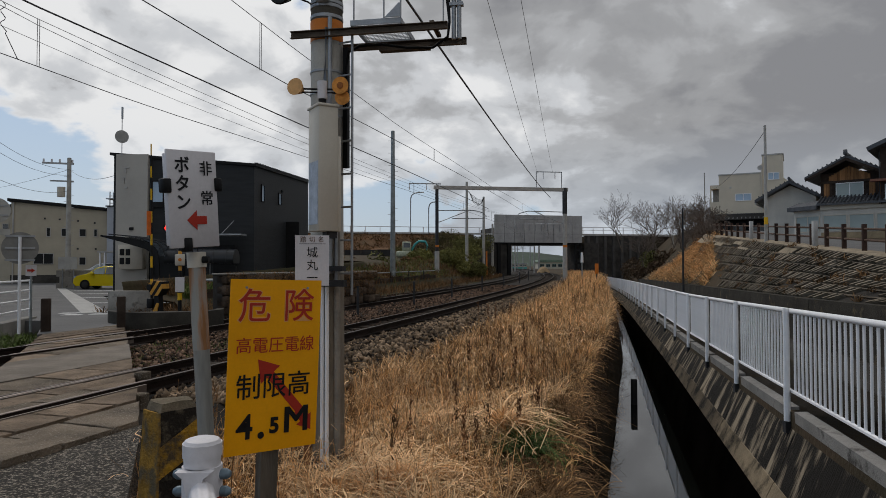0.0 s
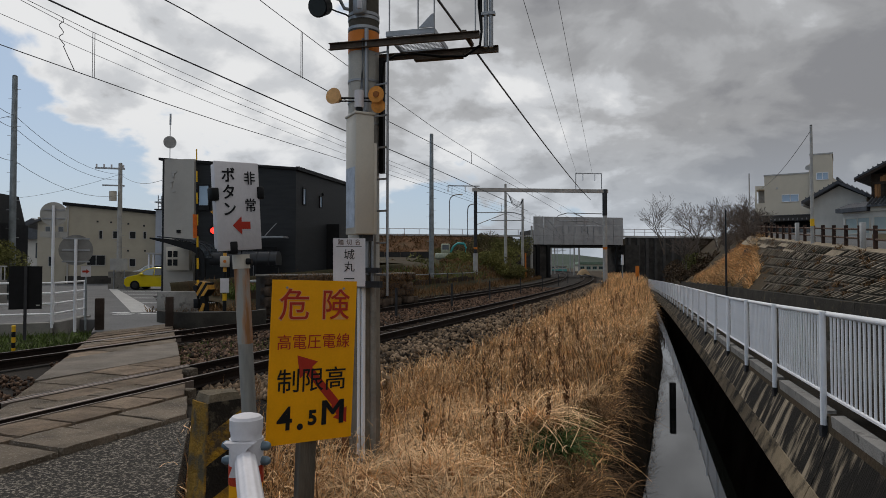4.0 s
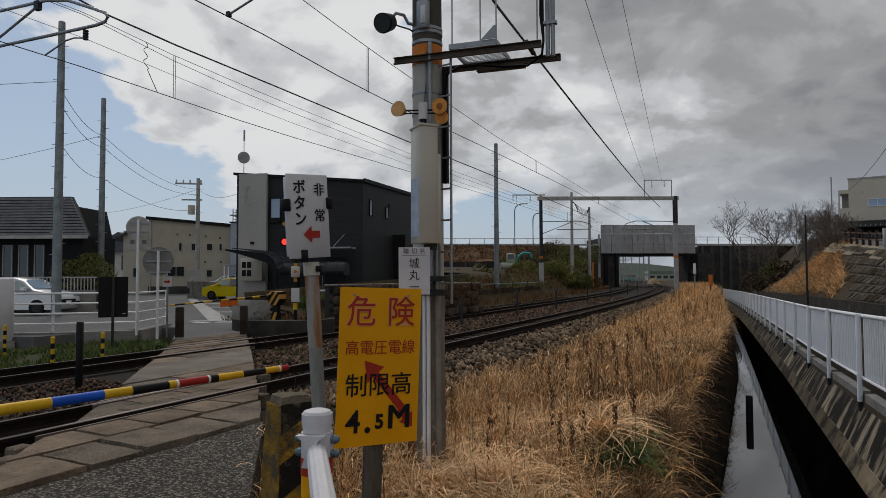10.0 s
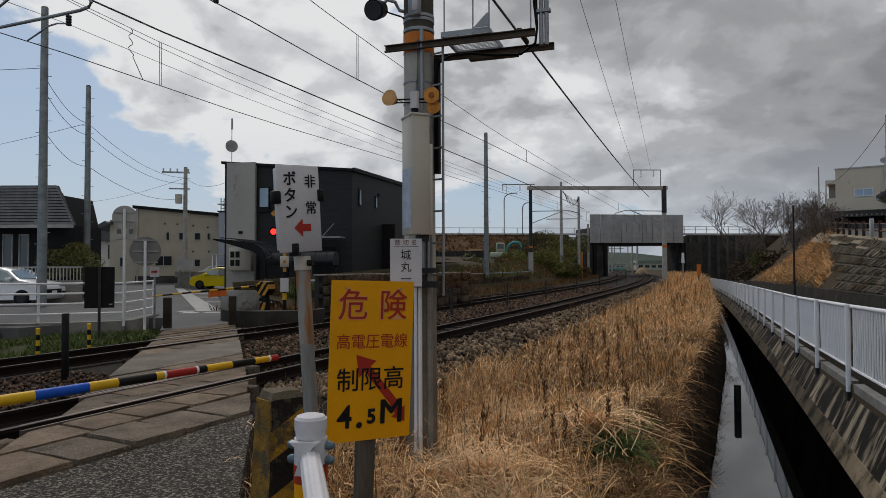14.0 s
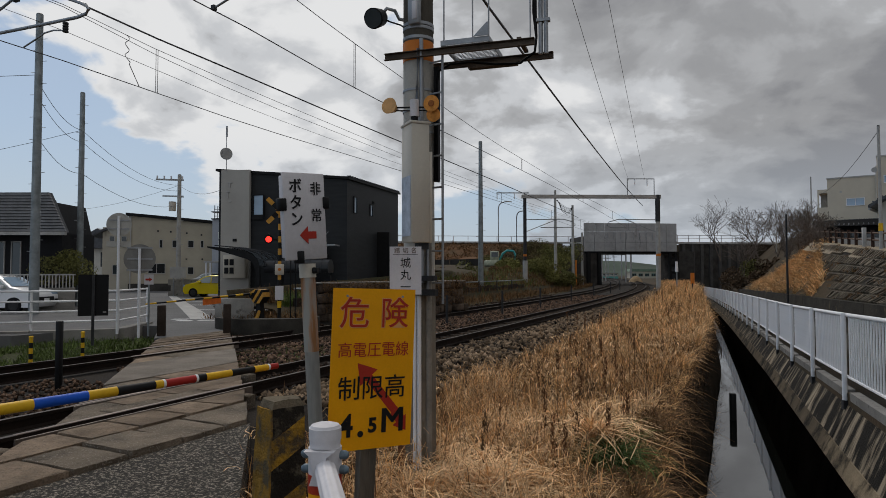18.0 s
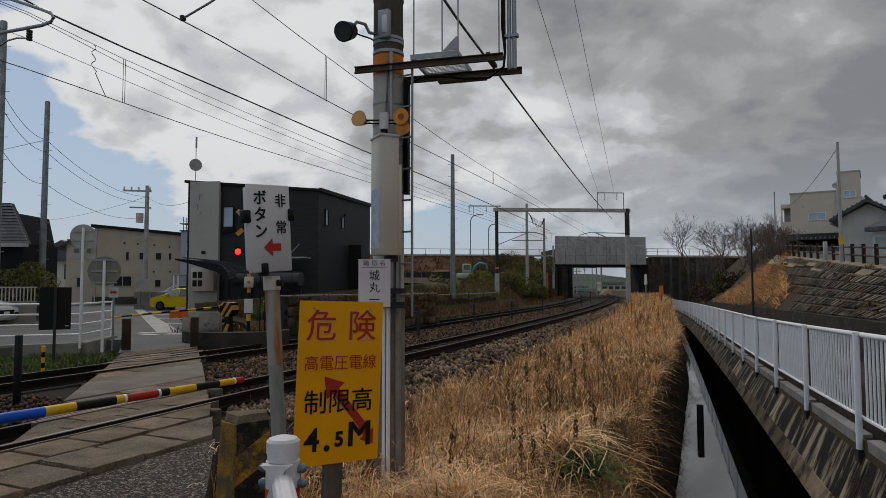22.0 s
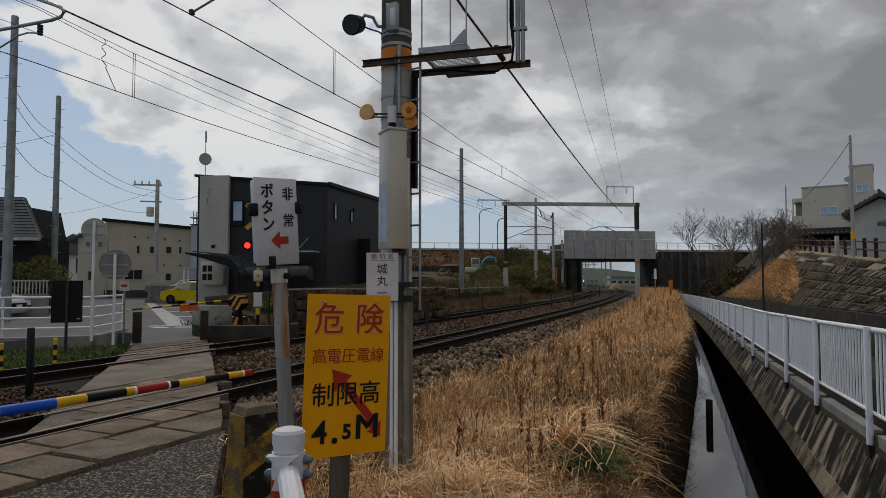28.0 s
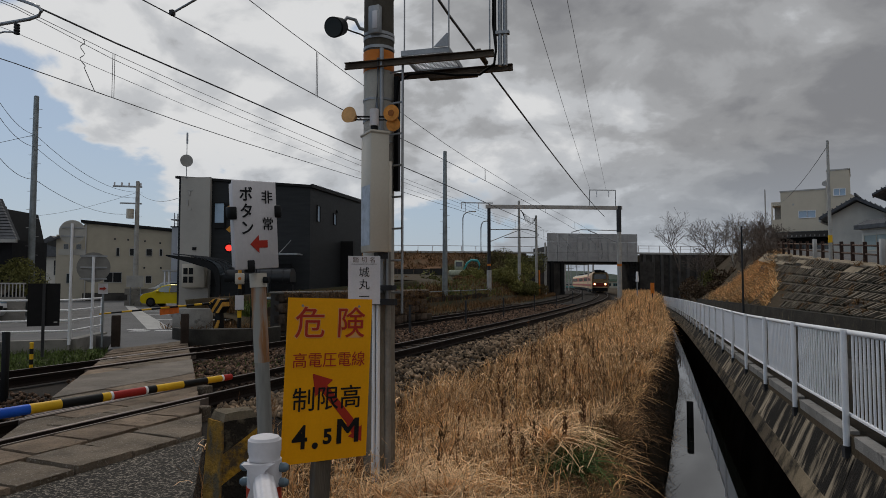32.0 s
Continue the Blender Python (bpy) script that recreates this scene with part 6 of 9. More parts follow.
def small_things():
    t = thing("arrow_sign", Matrix.Translation((-9.65, 15.6, 0)) @ Matrix.Rotation(radians(25), 4, "Z"), "small square sign with a red arrow on a thin post", "sign")
    part("post", R((0, 0, 0), (0, 0, 1.35), 0.025, seg=8), GALV, t)
    part("plate", B(-0.11, -0.03, 1.32, 0.11, -0.02, 1.58), WHITEOLD, t)
    bm = bmesh.new()
    arrow(bm, -0.08, 1.45, 0, 0.16, 0.05, 0.07, 0.11, -0.036, -0.031)
    part("arrow", bm, RED, t, "red arrow")
    t = thing("notice_board", Matrix.Translation((-9.93, 13.85, -0.05)) @ Matrix.Rotation(radians(32), 4, "Z"), "black back of a board on a dark post", "board")
    part("board", B(-0.31, -0.03, 0.68, 0.31, 0.03, 1.63), BLACK, t)
    part("post", B(-0.03, -0.08, 0, 0.03, -0.03, 1.63), STEELDARK, t)
    part("label", B(0.2, -0.035, 0.75, 0.27, -0.03, 0.775), CONCLIGHT, t)
    for x, y in ((-9.38, 15.75), (-8.03, 16.65)):
        t = thing("bollard", Matrix.Translation((x, y, 0)) @ Matrix.Rotation(radians(25), 4, "Z"), "dark square wooden bollard at the crossing edge", "bollard", "crossing bollards")
        part("body", box(bmesh.new(), -0.1, -0.1, -0.1, 0.1, 0.1, 0.78, bev=0.015), WOODDARK, t)
    for x, y in ((-8.9, 10.75), (-8.62, 11.75), (-12.2, 13.2)):
        t = thing("delineator", Matrix.Translation((x, y, -0.25)), "yellow and black banded marker post", "marker post", "banded marker posts")
        for k in range(7):
            part("band", R((0, 0, k * 0.1), (0, 0, k * 0.1 + 0.1), 0.035, seg=10), BARYEL if k % 2 == 0 else BLACK, t)
        part("cap", R((0, 0, 0.7), (0, 0, 0.72), 0.045, 0.03, seg=10), BARYEL, t)
    for p, h in (((-7.08, 9.15), 1.12), ((-9.3, 5.2), 1.0)):
        t = thing("marker_post", Matrix.Translation((p[0], p[1], -0.25)), "dark rusty post between the tracks", "post", "dark posts between the tracks")
        part("shaft", box(bmesh.new(), -0.04, -0.04, 0, 0.04, 0.04, h, bev=0.006), BLACK, t)
    for s, q in ((14.5, -2.2), (20.5, -2.2), (26.5, -2.1), (34, -2.0), (43, -2.0), (53, -1.9), (64, -1.9), (8.7, -2.2)):
        p = on_track(s, q, -0.2)
        t = thing("marker_post", Matrix.Translation(p), "dark rusty post between the tracks", "post", "dark posts between the tracks")
        part("shaft", R((0, 0, 0), (0, 0, 1.05), 0.045, seg=8), STEELDARK, t)
    t = thing("signal_cabinet", Matrix.Translation((-14.25, 15.0, -0.2)) @ Matrix.Rotation(radians(40), 4, "Z"), "white steel signal cabinet beside the track", "cabinet")
    part("body", box(bmesh.new(), -0.45, -0.3, 0.1, 0.45, 0.3, 1.75, bev=0.03), WHITEOLD, t)
    part("plinth", B(-0.5, -0.35, -0.3, 0.5, 0.35, 0.1), CONC, t)
    part("door", box(bmesh.new(), -0.4, -0.315, 0.2, 0.4, -0.3, 1.65, bev=0.004), WHITEOLD, t)


small_things()


# ---------------------------------------------------------------- far barrier and warning signal
def far_barrier():
    t = thing("barrier_machine", Matrix.Translation((-8.75, 20.45, 0)) @ Matrix.Rotation(radians(-15), 4, "Z") @ Matrix.Diagonal((0.85, 0.85, 0.95, 1)), "yellow and black striped barrier machine on a plinth", "barrier")
    part("plinth", B(-0.25, -0.25, -0.2, 0.25, 0.25, 0.06), CONC, t)
    FADED = mat("faded_barrier_yellow", (0.60, 0.30, 0.05), 0.6, 0, 6, 0.2, 0.1, 60, spots=((0.2, 0.11, 0.04), 9, 0.3))
    part("pedestal", prism(bmesh.new(), [(-0.13, 0.06), (0.13, 0.06), (0.09, 0.72), (-0.09, 0.72)], -0.12, 0.12), BLACK, t)
    part("foot", prism(bmesh.new(), [(-0.16, 0.06), (0.02, 0.06), (0.13, 0.40), (0.03, 0.42)], -0.16, -0.121), FADED, t, "faded yellow foot stripe")
    part("foot_plate", B(-0.34, -0.3, 0.0, 0.34, 0.3, 0.06), BLACK, t)

    def clip(poly, c0, c1):
        """The piece of a convex outline between two slanting lines."""
        for sign, c in ((1, c0), (-1, -c1)):
            out = []
            for a, b in zip(poly, poly[1:] + poly[:1]):
                da, db = sign * (a[0] - a[1] * 0.8) - c, sign * (b[0] - b[1] * 0.8) - c
                if da >= 0:
                    out.append(a)
                if da * db < 0:
                    k = da / (da - db)
                    out.append((a[0] + (b[0] - a[0]) * k, a[1] + (b[1] - a[1]) * k))
            poly = out
        return poly

    hexa = [(-0.16, 0.66), (0.14, 0.66), (0.30, 0.86), (0.27, 1.12), (-0.12, 1.14), (-0.30, 1.04), (-0.28, 0.84)]
    for k in range(9):
        c = -1.25 + k * 0.14
        piece = clip(hexa, c, c + 0.14)
        if len(piece) > 2:
            part("housing", prism(bmesh.new(), piece, -0.2, 0.2), FADED if k % 2 else BLACK, t)
    part("hub", R((-0.22, -0.26, 0.93), (-0.22, 0.26, 0.93), 0.10, seg=14), BLACK, t)
    s = thing("crossing_signal", Matrix.Translation((-7.95, 20.1, 0)) @ Matrix.Rotation(radians(20), 4, "Z"), "level crossing warning signal with a lit red lamp", "signal")
    part("pole", R((0, 0, 0), (0, 0, 1.2), 0.055, seg=12), BLACK, s)
    for k in range(15):
        part("pole_band", R((0, 0, 1.2 + k * 0.2), (0, 0, 1.4 + k * 0.2), 0.055, seg=12), FADED if k % 2 else BLACK, s)
    part("base", B(-0.3, -0.25, -0.1, 0.3, 0.25, 0.08), BLACK, s)
    for a in (45, -45):
        part("cross_board", box(bmesh.new(), -0.55, -0.06, -0.07, 0.55, -0.045, 0.07, Matrix.Translation((0, -0.02 - a * 0.0003, 3.62)) @ Matrix.Rotation(radians(a), 4, "Y")), FADED, s, "yellow and black crossbuck board")
        part("cross_band", box(bmesh.new(), -0.3, -0.066, -0.072, -0.12, -0.044, 0.072, Matrix.Translation((0, -0.02 - a * 0.0003, 3.62)) @ Matrix.Rotation(radians(a), 4, "Y")), BLACK, s)
    part("lamp_arm", B(-0.42, -0.03, 2.66, 0.42, 0.03, 2.72), BLACK, s)
    for x, lit in ((-0.34, True), (0.34, False)):
        part("lamp_housing", R((x, -0.16, 2.69), (x, 0.05, 2.69), 0.15, 0.13, seg=18), BLACK, s)
        part("lamp_lens", R((x, -0.175, 2.69), (x, -0.162, 2.69), 0.095, seg=18), glow("signal_red", (1.0, 0.03, 0.02), 2.5) if lit else mat("dark_lens", (0.12, 0.01, 0.01), 0.2), s, "lit red lamp" if lit else "unlit lamp")
        part("visor", tube(bmesh.new(), [(x, -0.16, 2.85), (x, -0.3, 2.84)], 0.03, 6), BLACK, s)
    part("control_box", box(bmesh.new(), -0.14, -0.12, 1.55, 0.14, 0.05, 1.9, bev=0.02), BOXGREY, s)
    part("button", R((0, -0.14, 1.73), (0, -0.12, 1.73), 0.05, seg=12), ORANGE, s)
    part("label_box", B(-0.13, -0.1, 0.75, 0.13, -0.05, 1.2), WHITEOLD, s)
    part("yellow_sleeve", R((0, 0, 0.5), (0, 0, 0.72), 0.07, seg=10), BARYEL, s)
    for dx in (0.35, 0.5):
        part("ladder_rail", R((dx, 0.1, 0), (dx, 0.1, 2.4), 0.02, seg=6), BLACK, s)
    # round concrete well in front of the machine
    w = thing("concrete_basin", Matrix.Translation((-7.7, 18.6, 0)), "curved low concrete basin wall beside the far track", "basin")
    bm = bmesh.new()
    for k in range(12):
        a0, a1 = radians(200 + k * 15), radians(200 + (k + 1) * 15)
        vs = []
        for a in (a0, a1):
            for r in (1.35, 1.55):
                for z in (-0.5, 0.32):
                    vs.append(bm.verts.new((r * math.cos(a), 0.8 * r * math.sin(a), z)))
        i = vs
        for f in ((i[2], i[6], i[7], i[3]), (i[0], i[1], i[5], i[4]), (i[1], i[3], i[7], i[5])):
            bm.faces.new(f)
    bmesh.ops.remove_doubles(bm, verts=bm.verts[:], dist=0.001)
    part("ring_wall", bm, mat("basin_concrete", (0.055, 0.05, 0.042), 0.95, 0, 1.5, 0.4, 0.6, 30), w)
    part("fill", slab(bmesh.new(), [(1.35 * math.cos(radians(a)), 1.08 * math.sin(radians(a))) for a in range(0, 360, 20)], -0.4, 0.2), CONCDARK, w)
    part("block", box(bmesh.new(), -3.25, 3.05, -0.2, -1.9, 3.3, 0.72, bev=0.02), CONC, w)
    sw = thing("stone_wall", Matrix.Translation((-6.9, 21.0, 0.14)) @ Matrix.Rotation(radians(62), 4, "Z"), "rough dark stone retaining wall beside the railway", "wall")
    rnd = random.Random(5)
    for j in range(4):
        x = 0
        while x < 8.6:
            w_ = rnd.uniform(0.22, 0.6)
            zr = rnd.uniform(-0.06, 0.06)
            part("stone", box(bmesh.new(), x, rnd.uniform(-0.12, 0.06), j * 0.33 - 0.2 + zr, x + w_ - 0.03, 0.35, j * 0.33 + 0.12 + zr * 0.5, bev=0.045), mat("wall_stone", (0.12, 0.088, 0.066), 0.95, 0, 5, 0.5, 1.0, 25, rand=0.5), sw)
            x += w_
    part("core", B(0, 0.1, -0.3, 8.6, 0.5, 1.1), CONCDARK, sw)
    part("coping", box(bmesh.new(), -0.05, -0.05, 1.1, 8.65, 0.52, 1.16, bev=0.015), CONC, sw, "thin pale coping")


far_barrier()

# ---------------------------------------------------------------- block slope and upper street
def block_slope():
    t = thing("block_slope", Matrix(), "steep slope faced with weathered grey precast blocks", "slope", kind="structure")
    SLOPEB = mat("slope_block", (0.19, 0.155, 0.115), 0.95, 0, 1.5, 0.4, 0.6, 40, rand=0.45, spots=((0.05, 0.043, 0.03), 1.4, 0.45))
    SLOPEJ = mat("slope_block_far", (0.17, 0.138, 0.10), 0.95, 0, 1.5, 0.35, 0.6, 40, island=0.35)
    courses = 6
    rest_v, rest_f = [], []

    def face_at(s, f, lift):
        p0, pt = path_z(s) + 0.98, terrace_z(s) - 0.05
        return on_fence(s, 2.95 + 1.6 * f - 0.6 * lift, p0 + (pt - p0) * f + 0.75 * lift)

    ledge_v, ledge_f = [], []
    # near-black face sheet painting the shade in the gaps between blocks
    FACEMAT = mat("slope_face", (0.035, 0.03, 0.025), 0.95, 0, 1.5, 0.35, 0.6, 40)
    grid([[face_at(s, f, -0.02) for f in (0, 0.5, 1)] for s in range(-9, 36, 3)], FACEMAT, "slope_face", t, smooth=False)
    for j in range(courses):
        f0, f1 = j / courses + 0.012, (j + 1) / courses - 0.03
        for i in range(-24, 92):
            s = i * 0.36 + 0.12 * (j % 3)
            if s > 19.5 + 12.5 * f0 or random.random() < 0.05 or noise.noise(Vector((s * 0.35, j * 0.7, 9.0))) > 0.42:
                continue
            fs_ = random.uniform(0.8, 1.15)
            vs = []
            for f, ds in ((f0, 0.0), (f1, -0.30)):
                for e in (0.0, 0.125):
                    for lift in (-0.03, 0.10 * fs_):
                        vs.append(face_at(s + e + ds, f, lift))
            fs = [(1, 3, 7, 5), (0, 1, 5, 4), (2, 6, 7, 3), (0, 2, 3, 1), (4, 5, 7, 6)]
            if 7.5 <= s < 20.5:
                raw("block", vs, fs, SLOPEB, t)
            else:
                b = len(rest_v)
                rest_v += vs
                rest_f += [tuple(b + k for k in f) for f in fs]
        # ledge between the courses
        for s0 in range(-8, 30, 4):
            if s0 + 4 > 20 + 12.5 * f0:
                continue
            vs = [face_at(s0 + e, f1 + g, l) for e in (0, 3.98) for g, l in ((0.0, -0.02), (0.0, 0.045), (0.03, 0.045), (0.03, -0.02))]
            b = len(ledge_v)
            ledge_v += vs
            ledge_f += [(b, b + 1, b + 5, b + 4), (b + 1, b + 2, b + 6, b + 5), (b + 2, b + 3, b + 7, b + 6)]
    tagged(raw("blocks", rest_v, rest_f, SLOPEJ, t), kind="stuff")
    raw("ledge", ledge_v, ledge_f, mat("slope_ledge", (0.085, 0.068, 0.05), 0.95, 0, 1.2, 0.4, 0.6, 40, spots=((0.2, 0.165, 0.12), 1.8, 0.36)), t)
    cap = thing("slope_cap", Matrix(), "pale mortar cap along the top of the slope", "kerb", kind="structure")
    for s0 in range(-8, 34, 2):
        bm = bmesh.new()
        cols = []
        low = random.uniform(0.2, 0.5)
        for s in (s0 + 0.004, s0 + 1.996):
            z = terrace_z(s)
            cols.append([on_fence(s, o, zz) for o, zz in ((4.58 - low, z - 0.03 - low * 0.95), (4.62, z + 0.03), (5.15, z + 0.03), (5.15, z - 0.3))])
        a, b = [[bm.verts.new(p) for p in c] for c in cols]
        for k in range(4):
            bm.faces.new((a[k], a[(k + 1) % 4], b[(k + 1) % 4], b[k]))
        bm.faces.new(a), bm.faces.new(b[::-1])
        bmesh.ops.recalc_face_normals(bm, faces=bm.faces[:])
        part("cap_length", bm, mat("slope_cap", (0.29, 0.235, 0.165), 0.95, 0, 1.5, 0.3, 0.5, 40), cap)
    street = grid([[on_fence(s, 0.5 + top_o(s), terrace_z(s) + 0.0), on_fence(s, 4.0 + top_o(s), terrace_z(s) + 0.02)] for s in range(-12, 90, 4)], ROADGREY, "road", smooth=False)
    tagged(street, "narrow grey asphalt street above the slope", "road", kind="structure")
    # timber-look fence on the cap
    BROWN = mat("brown_fence", (0.05, 0.028, 0.02), 0.8, 0, 5, 0.3, 0.4, 60, rand=0.25)
    RAILB = mat("brown_fence_rail", (0.11, 0.068, 0.048), 0.8, 0, 5, 0.3, 0.4, 60, rand=0.25)
    for k in range(-8, 23):
        s = k * 1.5 - 0.05
        z = terrace_z(s)
        a, b = on_fence(s, 4.9, z), on_fence(s + 1.5, 4.9, terrace_z(s + 1.5))
        f = thing("fence_bay", Matrix.Translation(a), "dark brown timber-look fence bay above the slope", "fence", "brown fence bays")
        part("post", R((0, 0, -0.05), (0, 0, 0.75), 0.068, seg=10), BROWN, f)
        d = b - a
        for zz in (0.32, 0.62):
            part("rail", R((0, 0, zz), d + Vector((0, 0, zz)), 0.032, seg=8), RAILB, f)
    for s in (12.6, 21.7):
        p = on_fence(s, 4.75, terrace_z(s))
        f = thing("marker_post", Matrix.Translation(p), "pale weathered concrete post by the brown fence", "post", "pale posts by the brown fence")
        part("shaft", box(bmesh.new(), -0.07, -0.07, -0.1, 0.07, 0.07, 0.85, bev=0.01), CONCLIGHT, f)


block_slope()


def tiles_on(parent, x0, x1, y0, y1, zf, step=0.3):
    """Half-round tile rows running down a roof: x along the eave, y up the slope."""
    n = max(1, int((x1 - x0) / step))
    for k in range(n + 1):
        x = x0 + (x1 - x0) * k / n
        part("roof_rib", R((x, y0, zf(y0) + 0.03), (x, y1, zf(y1) + 0.03), 0.06, seg=6), TILEROOF, parent)


def wooden_house():
    t = thing("house", Matrix.Translation((19.27, 33.18, 2.77)) @ Matrix.Rotation(radians(-40.6), 4, "Z") @ Matrix.Diagonal((0.6, 0.8, 0.88, 1)), "old timber house with charred boards and tiled gable roof", "house")
    # x to the right along the front, -y towards the street
    part("lower_wall", B(0, 0, -0.6, 7.5, 5, 1.75), MORTAR, t, "pale plaster lower wall")
    part("base", B(-0.05, -0.06, -0.6, 7.5, 0, 0.42), mat("ochre_base", (0.34, 0.26, 0.16), 0.95, 0, 1.5, 0.3, 0.5), t, "ochre stone base")
    for k in range(3):
        window(t, Matrix.Translation((0.95 + k * 1.9, -0.01, 0.95)), 1.75, 0.95, GLASSGREEN, BOXGREY, 0)
    # receding bay on the left
    part("bay_wall", slab(bmesh.new(), [(0, 0), (-2.4, 1.0), (-2.4, 5), (0, 5)], -0.6, 1.75), MORTAR, t)
    wn = facing((-1.2, 0.48, 0.95), (-0.385, -0.92))
    window(t, wn, 2.2, 0.95, GLASSGREEN, BOXGREY, 1)
    part("eave_band", B(-0.1, -0.15, 1.72, 7.5, 0, 2.02), BOXGREY, t)
    part("lower_roof", prism(bmesh.new(), [(-0.45, 1.95), (-0.45, 2.05), (1.1, 2.55), (1.1, 2.4)], 0, 7.6, Matrix(((0, 1, 0, -0.3), (1, 0, 0, 0), (0, 0, 1, 0), (0, 0, 0, 1)))), TILEROOF, t)
    tiles_on(t, -0.2, 7.2, -0.45, 1.0, lambda y: 2.06 + (y + 0.45) * 0.33, 0.27)
    part("bay_roof", slab(bmesh.new(), [(-0.3, -0.4), (-2.9, 0.75), (-2.3, 1.9), (0.0, 1.0)], 1.75, lambda x, y: 1.98 + 0.25 * (y + 0.4 - (-0.3 - x) * 0.44)), TILEROOF, t)
    # upper storey of boards
    part("upper_wall", B(-0.3, 1.0, 1.9, 5.0, 5.5, 3.9), WOODDARK, t)
    for k in range(24):
        x = -0.28 + k * 0.22
        part("board", B(x, 0.955, 2.35, x + 0.20, 0.995, 3.35 if (x < 0.55 or x > 3.0) else 2.5), WOODBROWN if k % 3 else WOODDARK, t)
    for k in range(15):
        x = 0.35 + k * 0.2
        top = 4.25 - abs(x - 1.75) * 0.38
        part("board", B(x, 0.90, 3.42, x + 0.185, 0.95, top), WOODBROWN, t)
    part("tie_beam", B(-0.3, 0.86, 3.3, 4.6, 1.0, 3.44), WOODDARK, t)
    window(t, Matrix.Translation((1.85, 0.93, 2.87)), 2.0, 0.85, GLASSGREEN, WHITE, 1)
    # gable roof
    for sx in (-1, 1):
        bm = bmesh.new()
        pts = [(1.75, 4.62), (1.75 + sx * 3.1, 3.56), (1.75 + sx * 3.1, 3.70), (1.75, 4.80)]
        prism(bm, pts, 0.25, 6.2)
        part("roof_slope", bm, TILEROOF, t)
        for k in range(9):
            f = k / 9
            x = 1.75 + sx * 3.1 * f
            z = 4.80 - 1.10 * f
            part("roof_rib", R((x, 0.2, z + 0.02), (x, 6.2, z + 0.02), 0.055, seg=6), TILEROOF, t)
        part("barge_board", prism(bmesh.new(), [(1.75, 4.50), (1.75 + sx * 3.05, 3.44), (1.75 + sx * 3.05, 3.60), (1.75, 4.66)], 0.2, 0.27), WOODDARK, t)
    part("ridge", R((1.75, 0.1, 4.9), (1.75, 6.2, 4.9), 0.11, seg=8), TILEROOF, t)
    part("ridge_end", box(bmesh.new(), 1.6, 0.05, 4.78, 1.9, 0.2, 5.1, bev=0.04), TILEROOF, t)
    # taller wing at the right
    part("wing_wall", B(4.2, -0.2, 1.9, 9, 5, 5.0), WOODDARK, t)
    part("wing_roof", prism(bmesh.new(), [(3.5, 4.75), (9.5, 6.6), (9.5, 6.8), (3.4, 4.95)], -1.0, 6), TILEROOF, t)
    part("wing_canopy", B(3.6, -0.8, 3.1, 9, -0.1, 3.22), mat("copper_canopy", (0.22, 0.10, 0.07), 0.7), t)
    window(t, Matrix.Translation((5.1, -0.22, 2.5)), 1.2, 0.9, GLASSGREEN, WHITE, 1)
    part("downpipe", R((4.15, -0.25, 1.9), (4.15, -0.25, 4.8), 0.04, seg=6), STEELDARK, t)


wooden_house()


def plaster_house():
    t = thing("house", Matrix.Translation((18.9, 38.18, 2.7)) @ Matrix.Rotation(radians(-34), 4, "Z") @ Matrix.Diagonal((0.66, 1, 1, 1)), "grey plastered gable house with dark tiled roof", "house")
    part("wall", prism(bmesh.new(), [(0, -0.6), (3.9, -0.6), (3.9, 2.65), (1.95, 3.35), (0, 2.65)], 0, 7), MORTAR, t)
    for sx in (-1, 1):
        part("roof_slope", prism(bmesh.new(), [(1.95, 3.42), (1.95 + sx * 2.7, 2.40), (1.95 + sx * 2.7, 2.56), (1.95, 3.6)], -0.6, 7.5), TILEROOF, t)
        for k in range(8):
            f = k / 8
            part("roof_rib", R((1.95 + sx * 2.7 * f, -0.6, 3.62 - 1.02 * f), (1.95 + sx * 2.7 * f, 7.5, 3.62 - 1.02 * f), 0.05, seg=6), TILEROOF, t)
    part("ridge", R((1.95, -0.7, 3.68), (1.95, 7.5, 3.68), 0.1, seg=8), TILEROOF, t)
    part("gutter", B(-0.75, -0.6, 2.30, -0.6, 7.4, 2.40), CONCLIGHT, t)


plaster_house()


